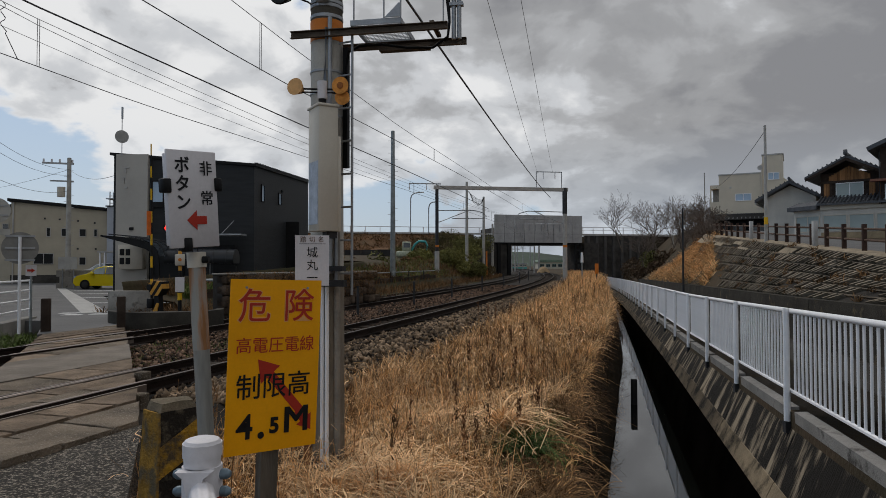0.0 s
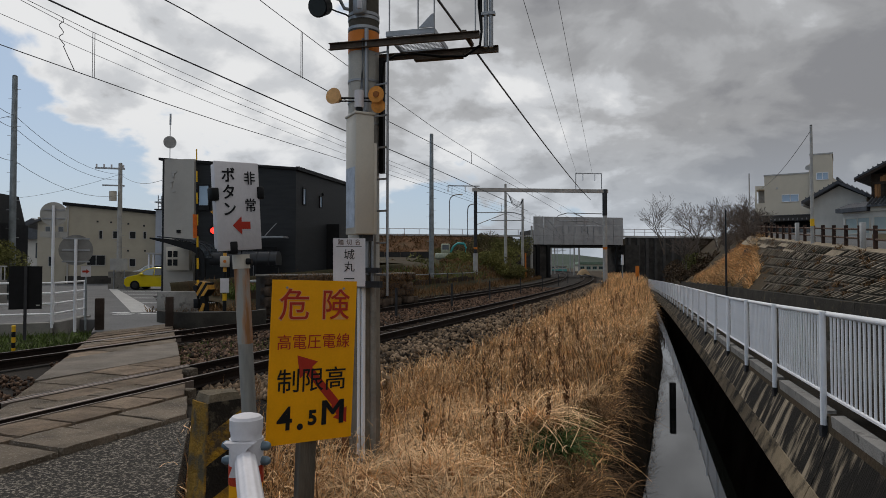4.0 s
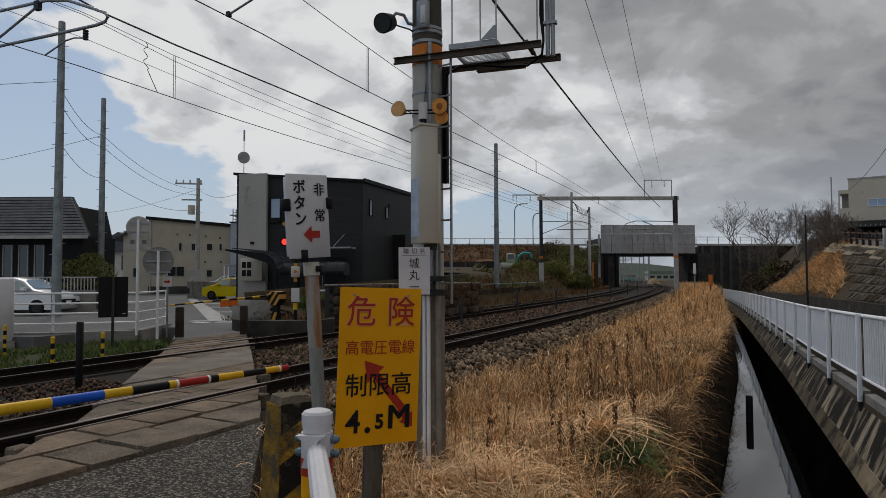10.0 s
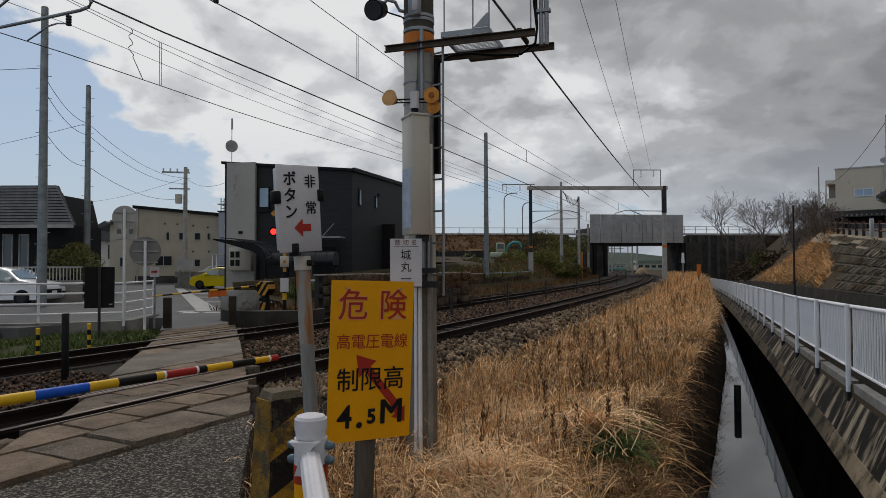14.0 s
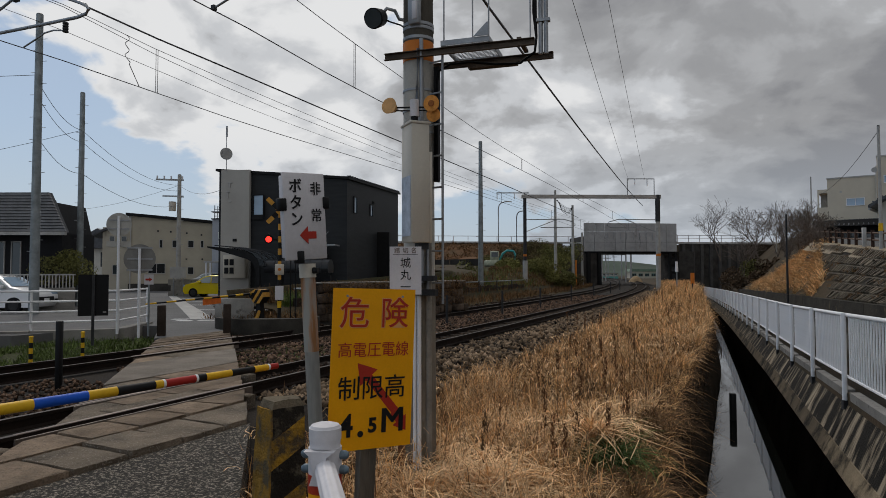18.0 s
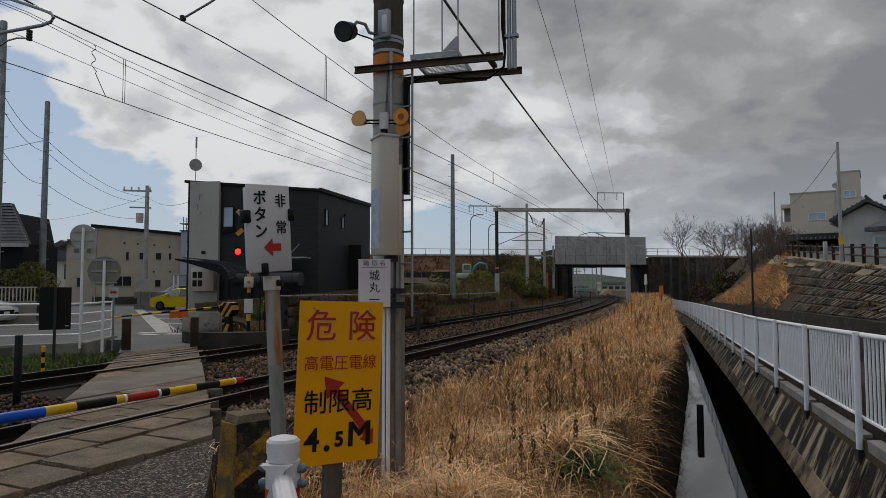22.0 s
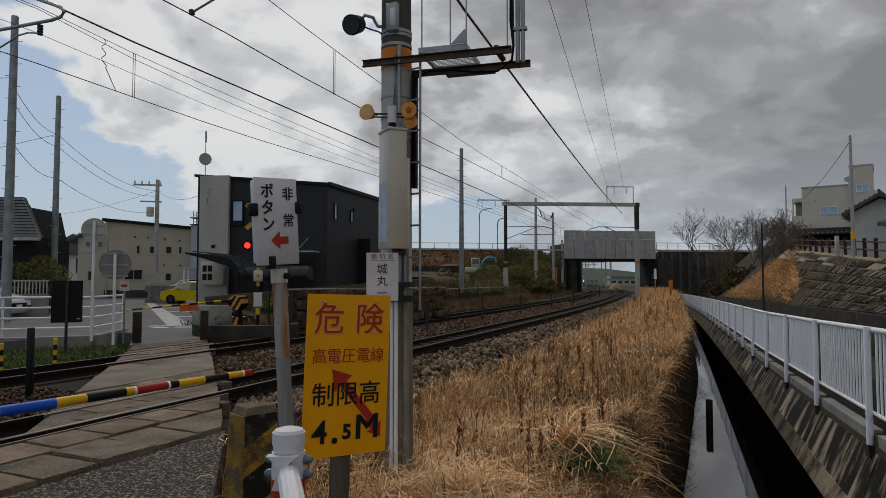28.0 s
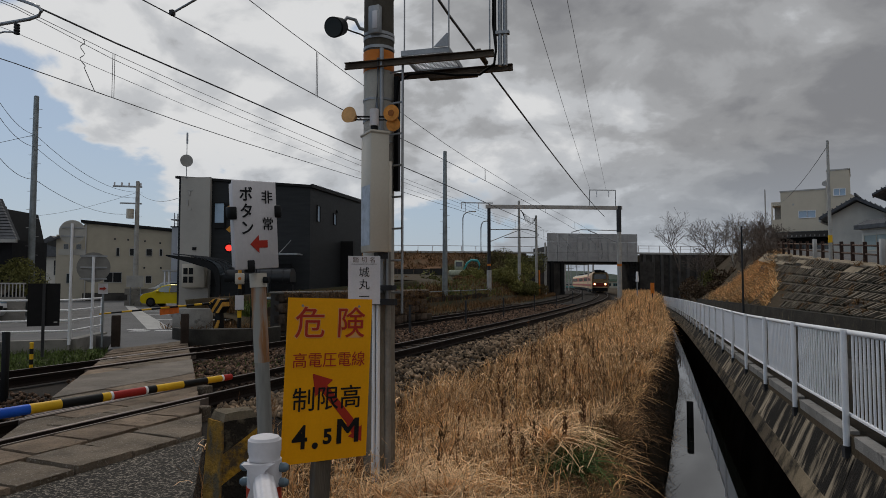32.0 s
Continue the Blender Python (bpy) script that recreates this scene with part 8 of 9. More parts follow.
        blades("grass_tussock", q, g.uniform(L * 0.55, L * 0.95, n), g.uniform(w * 0.7, w * 1.15, n), g.uniform(0.02, spread, n), g.uniform(0.4, 1.15, n), material, seed, lab, segs=8, curl=1.3)

    tuft(0.93, 6.75, -0.42, 320, 0.07, 0.7, 0.011, mat("dark_green_blade", (0.06, 0.10, 0.025), 0.8, 0, 3, 0.3, 0, 20, island=0.5), 21, "dark green grass tussock in the dry bank", 0.2)
    tuft(0.74, 7.1, -0.25, 240, 0.045, 0.85, 0.012, STRAWPALE, 22, "pale straw tuft over the green tussock")
    # mounds of long straw combed over by the wind
    g = np.random.default_rng(29)
    for k, (cx, cy, way) in enumerate(((-0.4, 5.95, 0.2), (-0.15, 5.7, 0.0), (-0.75, 6.3, 0.5))):
        n = 120
        q = np.column_stack([cx + g.normal(0, 0.11, n), cy + g.normal(0, 0.10, n), np.full(n, -0.42)])
        blades("combed_straw", q, g.uniform(0.4, 0.68, n), g.uniform(0.006, 0.010, n), g.uniform(0.1, 0.4, n), g.uniform(0.45, 0.85, n), STRAWPALE if k % 2 == 0 else STRAW, 500 + k, "long pale straw arching over in a mound", segs=9, az=way + g.normal(0, 0.7, n), curl=0.35)
    tuft(1.15, 7.9, -0.42, 120, 0.12, 0.55, 0.007, LEAFGREEN, 23, "green grass tussock in the dry bank")
    tuft(-0.2, 5.6, -0.42, 520, 0.13, 0.85, 0.0095, STRAWPALE, 24, "arching pale straw clump")
    tuft(-0.75, 5.5, -0.42, 420, 0.13, 0.8, 0.0095, STRAWPALE, 25, "arching pale straw clump")
    tuft(-0.3, 5.6, -0.42, 160, 0.2, 0.4, 0.006, LEAFGREEN, 26, "green grass tussock in the dry bank")
    g = random.Random(77)
    for k in range(80):
        y = 3.9 + 6.0 * g.random() ** 1.2
        x = g.uniform(-1.35 + 0.12 * (y - 3.4), 0.75 + 0.2 * (y - 3.9)) if y > 4.8 else g.uniform(-0.5, 0.6)
        if math.hypot(x - 0.95, y - 6.4) < 0.75:
            continue
        tuft(x, y, -0.45, 85, g.uniform(0.04, 0.10), g.uniform(0.5, 0.9), 0.008, (STRAWPALE if k % 3 else STRAW) if x < 0.3 + 0.2 * (y - 3.9) else DRYBUSH, 400 + k, "arching dry grass tussock on the bank")
    # green verge beyond the far track and weeds by the rails
    g = np.random.default_rng(31)
    verge = [(-17.0, 13.7), (-13.4, 15.85), (-11.6, 16.9), (-10.3, 17.6), (-9.45, 14.9), (-9.3, 13.0), (-9.9, 11.2), (-13.0, 9.2)]
    tagged(part("verge", slab(bmesh.new(), verge, -0.6, -0.30), mat("verge_soil", (0.05, 0.055, 0.022), 1, 0, 1.2, 0.4, 0.8, 14)), "green weedy verge beside the far track", "verge", kind="structure")

    def inside(x, y):
        hit = False
        for (x0, y0), (x1, y1) in zip(verge, verge[1:] + verge[:1]):
            if (y0 > y) != (y1 > y) and x < (x1 - x0) * (y - y0) / (y1 - y0) + x0:
                hit = not hit
        return hit

    q = []
    while len(q) < 9000:
        x, y = g.uniform(-17, -9.2), g.uniform(9.2, 17.8)
        if inside(x, y) and noise.noise(Vector((x * 0.9, y * 0.9, 4))) > -0.25:
            q.append((x, y, -0.32 + 0.04 * g.random()))
    q = np.array(q)
    n = len(q)
    blades("verge_grass", q, g.uniform(0.06, 0.22, n), g.uniform(0.008, 0.016, n), g.uniform(0.1, 0.6, n), g.uniform(0, 0.6, n), LEAFGREEN, 31, "short green verge grass beside the far track", segs=3)
    q = np.array([tuple(on_track(g.uniform(-9, -3), g.uniform(-1.6, 2.2), -0.16)) for k in range(700)] + [tuple(on_track(g.uniform(3, 7), g.uniform(-3.2, -1.0), -0.16)) for k in range(900)])
    n = len(q)
    blades("track_weeds", q, g.uniform(0.06, 0.16, n), g.uniform(0.006, 0.01, n), g.uniform(0.1, 0.6, n), g.uniform(0, 0.6, n), LEAFGREEN, 32, "small green weeds in the ballast", segs=3)


meadow()


# ---------------------------------------------------------------- bushes, banks and bare trees
def leaf_cloud(centres, n, size, material, seed, squash=0.8):
    g = np.random.default_rng(seed)
    c = np.array(centres)
    pick = g.integers(0, len(c), n)
    r = c[pick, 3]
    v = g.normal(0, 1, (n, 3))
    v /= np.linalg.norm(v, axis=1, keepdims=True)
    rad = r * g.uniform(0.55, 1.08, n) ** 0.6
    p = c[pick, :3] + v * rad[:, None] * [1, 1, squash]
    a = g.normal(0, 1, (n, 3))
    a /= np.linalg.norm(a, axis=1, keepdims=True)
    b = np.cross(a, g.normal(0, 1, (n, 3)))
    b /= np.linalg.norm(b, axis=1, keepdims=True)
    s = g.uniform(0.5, 1.0, n)[:, None] * size
    return np.stack([p - a * s, p - b * s * 0.45, p + a * s, p + b * s * 0.45], 1)


def bush(x, y, z, r, n, size, material, seed, label, lobes=6):
    g = random.Random(seed)
    cs = [(g.uniform(-r, r) * 0.7, g.uniform(-r, r) * 0.7, g.uniform(0.1, 0.75) * r, r * g.uniform(0.35, 0.6)) for _ in range(lobes)]
    t = thing("bush", Matrix.Translation((x, y, z)), label, "bush", "bushes on the bank")
    bm = bmesh.new()
    for cx, cy, cz, cr in cs:
        rod(bm, (0, 0, -0.3), (cx * 0.8, cy * 0.8, cz), 0.05, 0.015, seg=5)
    part("stems", bm, BARK, t)
    quads("foliage", leaf_cloud(cs, n, size, material, seed), material, t)


def left_bank():
    # terrace beyond the far track, rising towards the overpass
    rows_ = []
    for s in list(range(14, 110, 4)):
        rise = 0.75 + 0.035 * max(0, s - 14)
        wide = 11.4 if s < 40 else 60 if s > 46 else 18
        rows_.append([on_track(s, q, z) for q, z in ((-7.2, -0.4), (-8.6, -0.15), (-9.0, 0.25), (-11.2, rise * 0.75), (-11.2 - (wide - 11.2) * 0.2, rise), (-11.2 - (wide - 11.2) * 0.5, rise + 0.2), (-wide, rise + 0.2))])
    EARTH = mat("bank_earth", (0.065, 0.045, 0.028), 1, 0, 0.25, 0.4, 0.8, 8, color2=(0.04, 0.042, 0.018))
    tagged(grid(rows_, EARTH, "embankment"), "weedy earth terrace beyond the far track", "bank", kind="structure")
    w = thing("retaining_fence", Matrix(), "low dark board wall with a grey pipe rail along the track", "wall")
    BOARD = mat("dark_board", (0.05, 0.036, 0.026), 0.95, 0, 1.2, 0.4, 0.5, 30, rand=0.25)
    for k in range(16):
        s = 15.5 + k * 2.2
        a, b = on_track(s, -9.2, 0), on_track(s + 2.15, -9.2, 0)
        d = b - a
        m = Matrix.Translation(a) @ Matrix.Rotation(math.atan2(d.y, d.x), 4, "Z")
        part("board", box(bmesh.new(), 0, -0.06, -0.3, d.length, 0.06, 0.62 + 0.05 * (k % 3), m), BOARD, w)
        if k % 2 == 0:
            part("post", box(bmesh.new(), -0.04, -0.1, 0, 0.04, -0.04, 1.05, m), STEELDARK, w)
        part("pipe_rail", R(a + Vector((0, 0, 1.0)), b + Vector((0, 0, 1.0)), 0.035, seg=6), GALV, w)
    # dry weeds along the foot of the terrace
    g = np.random.default_rng(41)
    q = np.array([tuple(on_track(12 + 80 * g.random() ** 1.4, g.uniform(-10.5, -6.6), -0.3 + 0.25 * g.random())) for _ in range(9000)])
    n = len(q)
    blades("dry_weeds", q, g.uniform(0.2, 0.6, n), g.uniform(0.012, 0.03, n), g.uniform(0.05, 0.5, n), g.uniform(0, 0.6, n), DRYBUSH, 41, "dry brown weeds along the far side of the tracks", segs=3)
    for mt, n, sd, lab in ((DRYBUSH, 4200, 43, "dry brown weeds on the earth terrace"), (mat("bramble_leaf", (0.19, 0.18, 0.055), 0.9, 0, 0.6, 0.4, 0, 10, island=0.6), 1500, 44, "green weeds on the earth terrace")):
        g = np.random.default_rng(sd)
        rows_ = []
        for _ in range(n):
            s, f = 24 + 56 * g.random(), g.random()
            rise = 0.75 + 0.035 * max(0, s - 14)
            rows_.append(tuple(on_track(s, -9.0 - 2.9 * f, 0.2 + (rise * 0.75 - 0.2) * min(1, f * 1.32))))
        q = np.array(rows_)
        blades("terrace_weeds", q, g.uniform(0.2, 0.65, n), g.uniform(0.015, 0.035, n), g.uniform(0.05, 0.5, n), g.uniform(0, 0.6, n), mt, sd, lab, segs=3)
    rnd = random.Random(9)
    spots_ = [(-2.7, 70, 1.7, 1.5), (0.9, 71, 1.1, 1.9), (3.3, 74, 0.2, 1.5), (-0.6, 84, 2.0, 2.4), (2.2, 84, 1.8, 2.8), (4.6, 86, 3.0, 2.4), (5.3, 86, 0.1, 1.5), (-4.0, 82, 1.6, 1.9), (-6, 88, 2.2, 1.9), (2.4, 92, 2.9, 2.8), (1.2, 89, 3.4, 2.6), (0.2, 88.5, 3.6, 2.6), (2.2, 88, 3.2, 2.0), (-2.0, 90, 2.8, 2.2)]
    FRESH = mat("bramble_leaf", (0.19, 0.18, 0.055), 0.9, 0, 0.6, 0.4, 0, 10, island=0.6)
    SCRUB = mat("scrub_leaf", (0.115, 0.088, 0.042), 0.9, 0, 0.6, 0.4, 0, 10, island=0.6)
    for i, (x, y, z, r) in enumerate(spots_):
        bush(x, y, z, r, 5200, 0.13, FRESH if i in (0, 1, 4) else SCRUB if i in (3, 6, 7, 9, 11, 13) else GREENBUSH, 50 + i, "yellowish green bramble on the railway bank" if i in (0, 1, 4) else "dark green scrubby bush on the railway bank", 12)
    for i in range(9):
        x, y = -3 - i * 2.6, 62 + rnd.uniform(-6, 14)
        bush(x, y, 1.2, rnd.uniform(0.8, 1.4), 420, 0.2, GREENBUSH if i % 2 else DRYBUSH, 80 + i, "low weedy bush on the terrace", 5)
    # reddish heap of earth
    rows_ = []
    for i in range(15):
        row = []
        for j in range(41):
            x, y = -28 + j * 0.72, 84 + i * 0.8
            z = 2.9 + 2.0 * math.sin(math.pi * i / 14) * (0.8 + 0.35 * noise.noise(Vector((x * 0.3, y * 0.3, 0)))) * min(1, j / 4, (40 - j) / 4)
            row.append((x, y, z - 0.9))
        rows_.append(row)
    tagged(grid(rows_, mat("red_earth", (0.17, 0.085, 0.042), 1, 0, 0.4, 0.4, 0.8, 6, color2=(0.085, 0.055, 0.03)), "earth_heap"), "long heap of reddish brown earth", "earth heap", kind="structure")
    bw = thing("board_wall", Matrix.Translation((-28.6, 76.8, 1.5)), "dark site hoarding before the earth heap", "wall")
    for k in range(12):
        part("panel", B(k * 1.9, 0, 0, k * 1.9 + 1.86, 0.1, 1.74 + 0.03 * (k % 3)), mat("hoarding", (0.035, 0.033, 0.032), 0.85, 0, 1, 0.3, 0.2, rand=0.2), bw)


left_bank()


def pipe_end():
    p = on_track(15.5, -9.2, 1.0)
    t = thing("pipe_rail", Matrix(), "rounded grey end of the pipe rail above the stone wall", "railing")
    part("pipe", tube(bmesh.new(), [(-5.75, 20.5, -0.1), (-5.78, 20.5, 0.85), (-5.72, 20.52, 0.97), (-5.6, 20.56, 1.03), (p.x, p.y, 1.0)], 0.035, 8), GALV, t)


pipe_end()


def road_slope():
    """Bare earth rising from the terrace to the raised road."""
    rows_ = []
    for i in range(9):
        row = []
        for j in range(60):
            x = -52 + j * 0.95
            f = i / 8
            z = 1.6 + 4.4 * f ** 1.2 + 0.5 * noise.noise(Vector((x * 0.25, f * 3, 2.0))) * math.sin(math.pi * f)
            row.append((x, 101.0 + 0.2587 * (x - 7.9) - 12.5 * (1 - f), z))
        rows_.append(row)
    tagged(grid(rows_, MATS["red_earth"], "earth_slope"), "bare reddish brown earth slope below the raised road", "slope", kind="structure")


road_slope()


def slope_weeds():
    """Withered weeds and low scrub in patches on the earth slope."""
    g = np.random.default_rng(47)
    q = []
    for _ in range(9000):
        x, f = g.uniform(-34, 3), g.random()
        if noise.noise(Vector((x * 0.3, f * 2.2, 4.0))) < -0.16 - 0.35 * (f > 0.8):
            continue
        q.append((x, 101.0 + 0.2587 * (x - 7.9) - 12.5 * (1 - f), 1.55 + 4.4 * f ** 1.2 + 0.5 * noise.noise(Vector((x * 0.25, f * 3, 2.0))) * math.sin(math.pi * f)))
    q = np.array(q)
    n = len(q)
    blades("slope_weeds", q, g.uniform(0.3, 0.8, n), g.uniform(0.03, 0.08, n), g.uniform(0.1, 0.7, n), g.uniform(0.1, 0.9, n), DRYBUSH, 47, "withered dark weeds on the earth slope", segs=3)


slope_weeds()


def wall_creepers():
    """Dry creepers hanging down the dark stone wall."""
    g = np.random.default_rng(91)
    m = Matrix.Translation((-6.9, 21.0, 0)) @ Matrix.Rotation(radians(62), 4, "Z")
    q = np.array([tuple(m @ Vector((g.uniform(0, 8.6), -0.12, 0.2 + 1.08 * g.random() ** 0.7))) for _ in range(2600)])
    n = len(q)
    blades("wall_creeper", q, g.uniform(0.12, 0.4, n), g.uniform(0.004, 0.010, n), g.uniform(0.1, 0.5, n), g.uniform(0.8, 1.5, n), DRYBUSH, 91, "withered brown creeper on the dark stone wall", segs=4)


wall_creepers()


def terrace_weeds():
    g = np.random.default_rng(43)
    q, q2 = [], []
    for _ in range(9000):
        s = 15 + 85 * g.random() ** 1.2
        o = -9.2 - (2.0 if s < 42 else 24.0) * g.random() ** 1.5
        rise = 0.75 + 0.035 * max(0, s - 14)
        p = on_track(s, o)
        z = 0.25 + (rise * 0.75 - 0.25) * min(1, (-9.0 - o) / 2.2)
        (q if noise.noise(Vector((p.x * 0.2, p.y * 0.2, 7))) > 0.0 else q2).append((p.x, p.y, z))
    for pts, mt, sd, lab in ((q, LEAFGREEN, 43, "green weeds on the railway terrace"), (q2, DRYBUSH, 44, "brown withered weeds on the railway terrace")):
        b = np.array(pts)
        n = len(b)
        blades("terrace_weeds", b, g.uniform(0.25, 0.7, n), g.uniform(0.015, 0.04, n), g.uniform(0.1, 0.6, n), g.uniform(0, 0.6, n), mt, sd, lab, segs=3)


terrace_weeds()


def excavator():
    TEAL = mat("teal_paint", (0.06, 0.36, 0.36), 0.5, 0, 3, 0.15, 0.1)
    t = thing("excavator", Matrix.Translation((-4.3, 76.5, 1.9)), "small excavator with a turquoise arm and cream cab", "excavator")
    part("track", box(bmesh.new(), -1.2, -0.9, 0, 1.2, -0.5, 0.5, bev=0.15), BLACK, t)
    part("track", box(bmesh.new(), -1.2, 0.5, 0, 1.2, 0.9, 0.5, bev=0.15), BLACK, t)
    part("house", box(bmesh.new(), -1.1, -0.8, 0.55, 0.7, 0.8, 1.2, bev=0.1), mat("cab_cream", (0.42, 0.44, 0.33), 0.6), t)
    part("cab", box(bmesh.new(), -0.4, -0.7, 1.2, 0.6, 0.3, 2.3, bev=0.08), mat("cab_cream", (0.42, 0.44, 0.33), 0.6), t, "cream cab")
    part("cab_window", B(-0.25, -0.72, 1.6, 0.5, -0.69, 2.15), GLASS, t)
    part("boom", tube(bmesh.new(), [(0.6, 0, 1.2), (1.05, 0, 2.0), (1.5, 0, 2.35), (2.3, 0, 2.3)], 0.13, 8), TEAL, t)
    part("stick", tube(bmesh.new(), [(2.3, 0, 2.3), (2.5, 0, 1.8), (2.4, 0, 1.2)], 0.11, 8), TEAL, t)
    part("bucket", box(bmesh.new(), 2.15, -0.3, 0.75, 2.65, 0.3, 1.2, bev=0.08), STEELDARK, t)


excavator()


def bare_tree(x, y, z, h, seed):
    g = random.Random(seed)
    t = thing("tree", Matrix.Translation((x, y, z)), "leafless grey-brown tree with fine twigs", "tree", "bare trees on the slope")
    bm, tw = bmesh.new(), bmesh.new()

    def grow(p, d, length, r, depth):
        q = p + d * length
        r = max(r, 0.011)
        rod(bm if depth < 3 else tw, p, q, r, max(0.008, r * 0.62), seg=6 if depth < 2 else 4 if depth < 4 else 3)
        if depth >= 7:
            return
        for _ in range(3 if depth < 4 else 2):
            nd = (d + Vector((g.uniform(-1, 1), g.uniform(-1, 1), g.uniform(-0.3, 0.42))) * 0.8).normalized()
            grow(q if g.random() < 0.6 else p.lerp(q, g.uniform(0.5, 0.95)), nd, length * g.uniform(0.62, 0.85), r * 0.6, depth + 1)

    for _ in range(2):
        grow(Vector((0, 0, -0.3)), Vector((g.uniform(-0.45, 0.45), g.uniform(-0.2, 0.2), 1)).normalized(), h * 0.24, h * 0.0095, 1)
    part("trunk", bm, BARK, t)
    tagged(part("crown", tw, mat("twig_bark", (0.14, 0.11, 0.09), 0.95, 0, 3, 0.3, 0.3, 30), t), kind="stuff")


for i, (x, y, z, h) in enumerate(((25.8, 94, 3.5, 10.5), (29.5, 92, 3.5, 10.0), (28.2, 86, 3.6, 8.5), (30.5, 84, 4.2, 9.0), (25.5, 72, 3.6, 6.5), (27.0, 70, 4.2, 7.5), (24.0, 66, 3.4, 5.5), (22.0, 60, 3.0, 4.5), (24.5, 62, 4.0, 5.5), (21.5, 70, 1.5, 4.5), (23.5, 78, 2.0, 5.5))):
    bare_tree(x, y, z, h, 100 + i)
bush(-22.6, 28.4, 1.35, 1.5, 5200, 0.08, mat("olive_leaf", (0.17, 0.165, 0.055), 0.9, 0, 0.8, 0.4, 0, 10, island=0.5), 301, "yellowish green garden shrub beside the black house", 7)


def right_bank():
    # overgrown slope between the block facing and the bridge
    g = np.random.default_rng(61)
    q, q2 = [], []
    for _ in range(17000):
        f = g.random() ** 1.3
        s = g.uniform(19.5 + 11.5 * f, 58 - 22 * f)
        o = 2.9 + (top_o(s) - 2.9) * f
        p = on_fence(s, o)
        z = ground_z(s, o) + 0.12
        (q if f < 2 else q2).append((p.x, p.y, z - 0.1))
    q = np.array(q)
    keep = np.array([noise.noise(Vector((x * 0.35, y * 0.22, 3))) > -0.05 for x, y, _ in q])
    q = q[keep]
    n = len(q)
    # tufts rooted between the slope blocks
    q3 = []
    for _ in range(70):
        f = g.random()
        s = g.uniform(4, 19 + 11 * f)
        p0 = path_z(s) + 0.98
        p = on_fence(s, 2.93 + 1.6 * f)
        zz = p0 + (terrace_z(s) - 0.05 - p0) * f
        for _k in range(22):
            q3.append((p.x + g.normal(0, 0.05), p.y + g.normal(0, 0.08), zz))
    q3 = np.array(q3)
    m3 = len(q3)
    blades("slope_tufts", q3, g.uniform(0.12, 0.4, m3), g.uniform(0.008, 0.016, m3), g.uniform(0.1, 0.7, m3), g.uniform(0.3, 1.0, m3), DRYBUSH, 62, "small dry tufts between the slope blocks", segs=4)
    blades("slope_grass", q, g.uniform(0.3, 0.75, n), g.uniform(0.015, 0.035, n), g.uniform(0.1, 0.7, n), g.uniform(0.2, 0.9, n), mat("slope_straw", (0.68, 0.43, 0.21), 0.9, 0, 0.4, 0.35, 0, 20, island=0.55), 61, "orange-brown dry grass on the overgrown slope", segs=4)
    for i, (s, o, r, n) in enumerate(((60, 4.6, 1.2, 900), (66, 3.6, 1.6, 1200), (70, 5.2, 2.0, 1200), (78, 3.4, 2.2, 1400), (74, 4.6, 2.0, 1200), (63, 5.6, 1.5, 900), (84, 4.4, 2.4, 1200))):
        p = on_fence(s, o, min(terrace_z(s), path_z(s) + 0.5 + (o - 2.9) * 0.9))
        bush(p.x, p.y, p.z - 0.3, r, n, 0.22, mat("brown_thicket", (0.10, 0.066, 0.04), 0.95, 0, 0.6, 0.4, 0, 10, island=0.5) if i != 2 else GREENBUSH, 140 + i, "tangled brown thicket on the slope", 7)


right_bank()
for i, (s_, f_, h_) in enumerate(((31, 0.75, 2.6), (33, 0.9, 1.9), (34, 0.95, 3.2), (36, 0.85, 2.2), (39, 0.98, 2.2), (42, 0.75, 2.4), (46, 0.95, 2.4), (50, 0.6, 2.4), (37, 0.7, 2.8), (40, 0.9, 3.4), (44, 0.6, 3.0), (48, 0.85, 3.6), (53, 0.65, 3.4), (58, 0.9, 4.0))):
    o_ = 2.9 + (top_o(s_) - 2.9) * f_
    q_ = on_fence(s_, o_, ground_z(s_, o_))
    bare_tree(q_.x, q_.y, q_.z, h_, 160 + i)


def end_markers():
    t = thing("marker_post", Matrix.Translation((12.4, 52.6, -0.4)), "orange marker board at the end of the grass bank", "marker")
    part("post", R((0, 0, 0), (0, 0, 1.2), 0.05, seg=8), STEELDARK, t)
    part("board", box(bmesh.new(), -0.14, -0.03, 1.15, 0.14, 0.03, 2.0), ORANGE, t, "orange board")
    t = thing("marker_post", Matrix.Translation((12.5, 58.6, -0.4)), "slim post with a white rounded head by the bridge", "marker")
    part("post", R((0, 0, 0), (0, 0, 2.2), 0.06, seg=8), GALV, t)
    part("head", R((0, 0, 2.1), (0, 0, 3.0), 0.14, 0.1, seg=12), WHITE, t, "white rounded head")


end_markers()


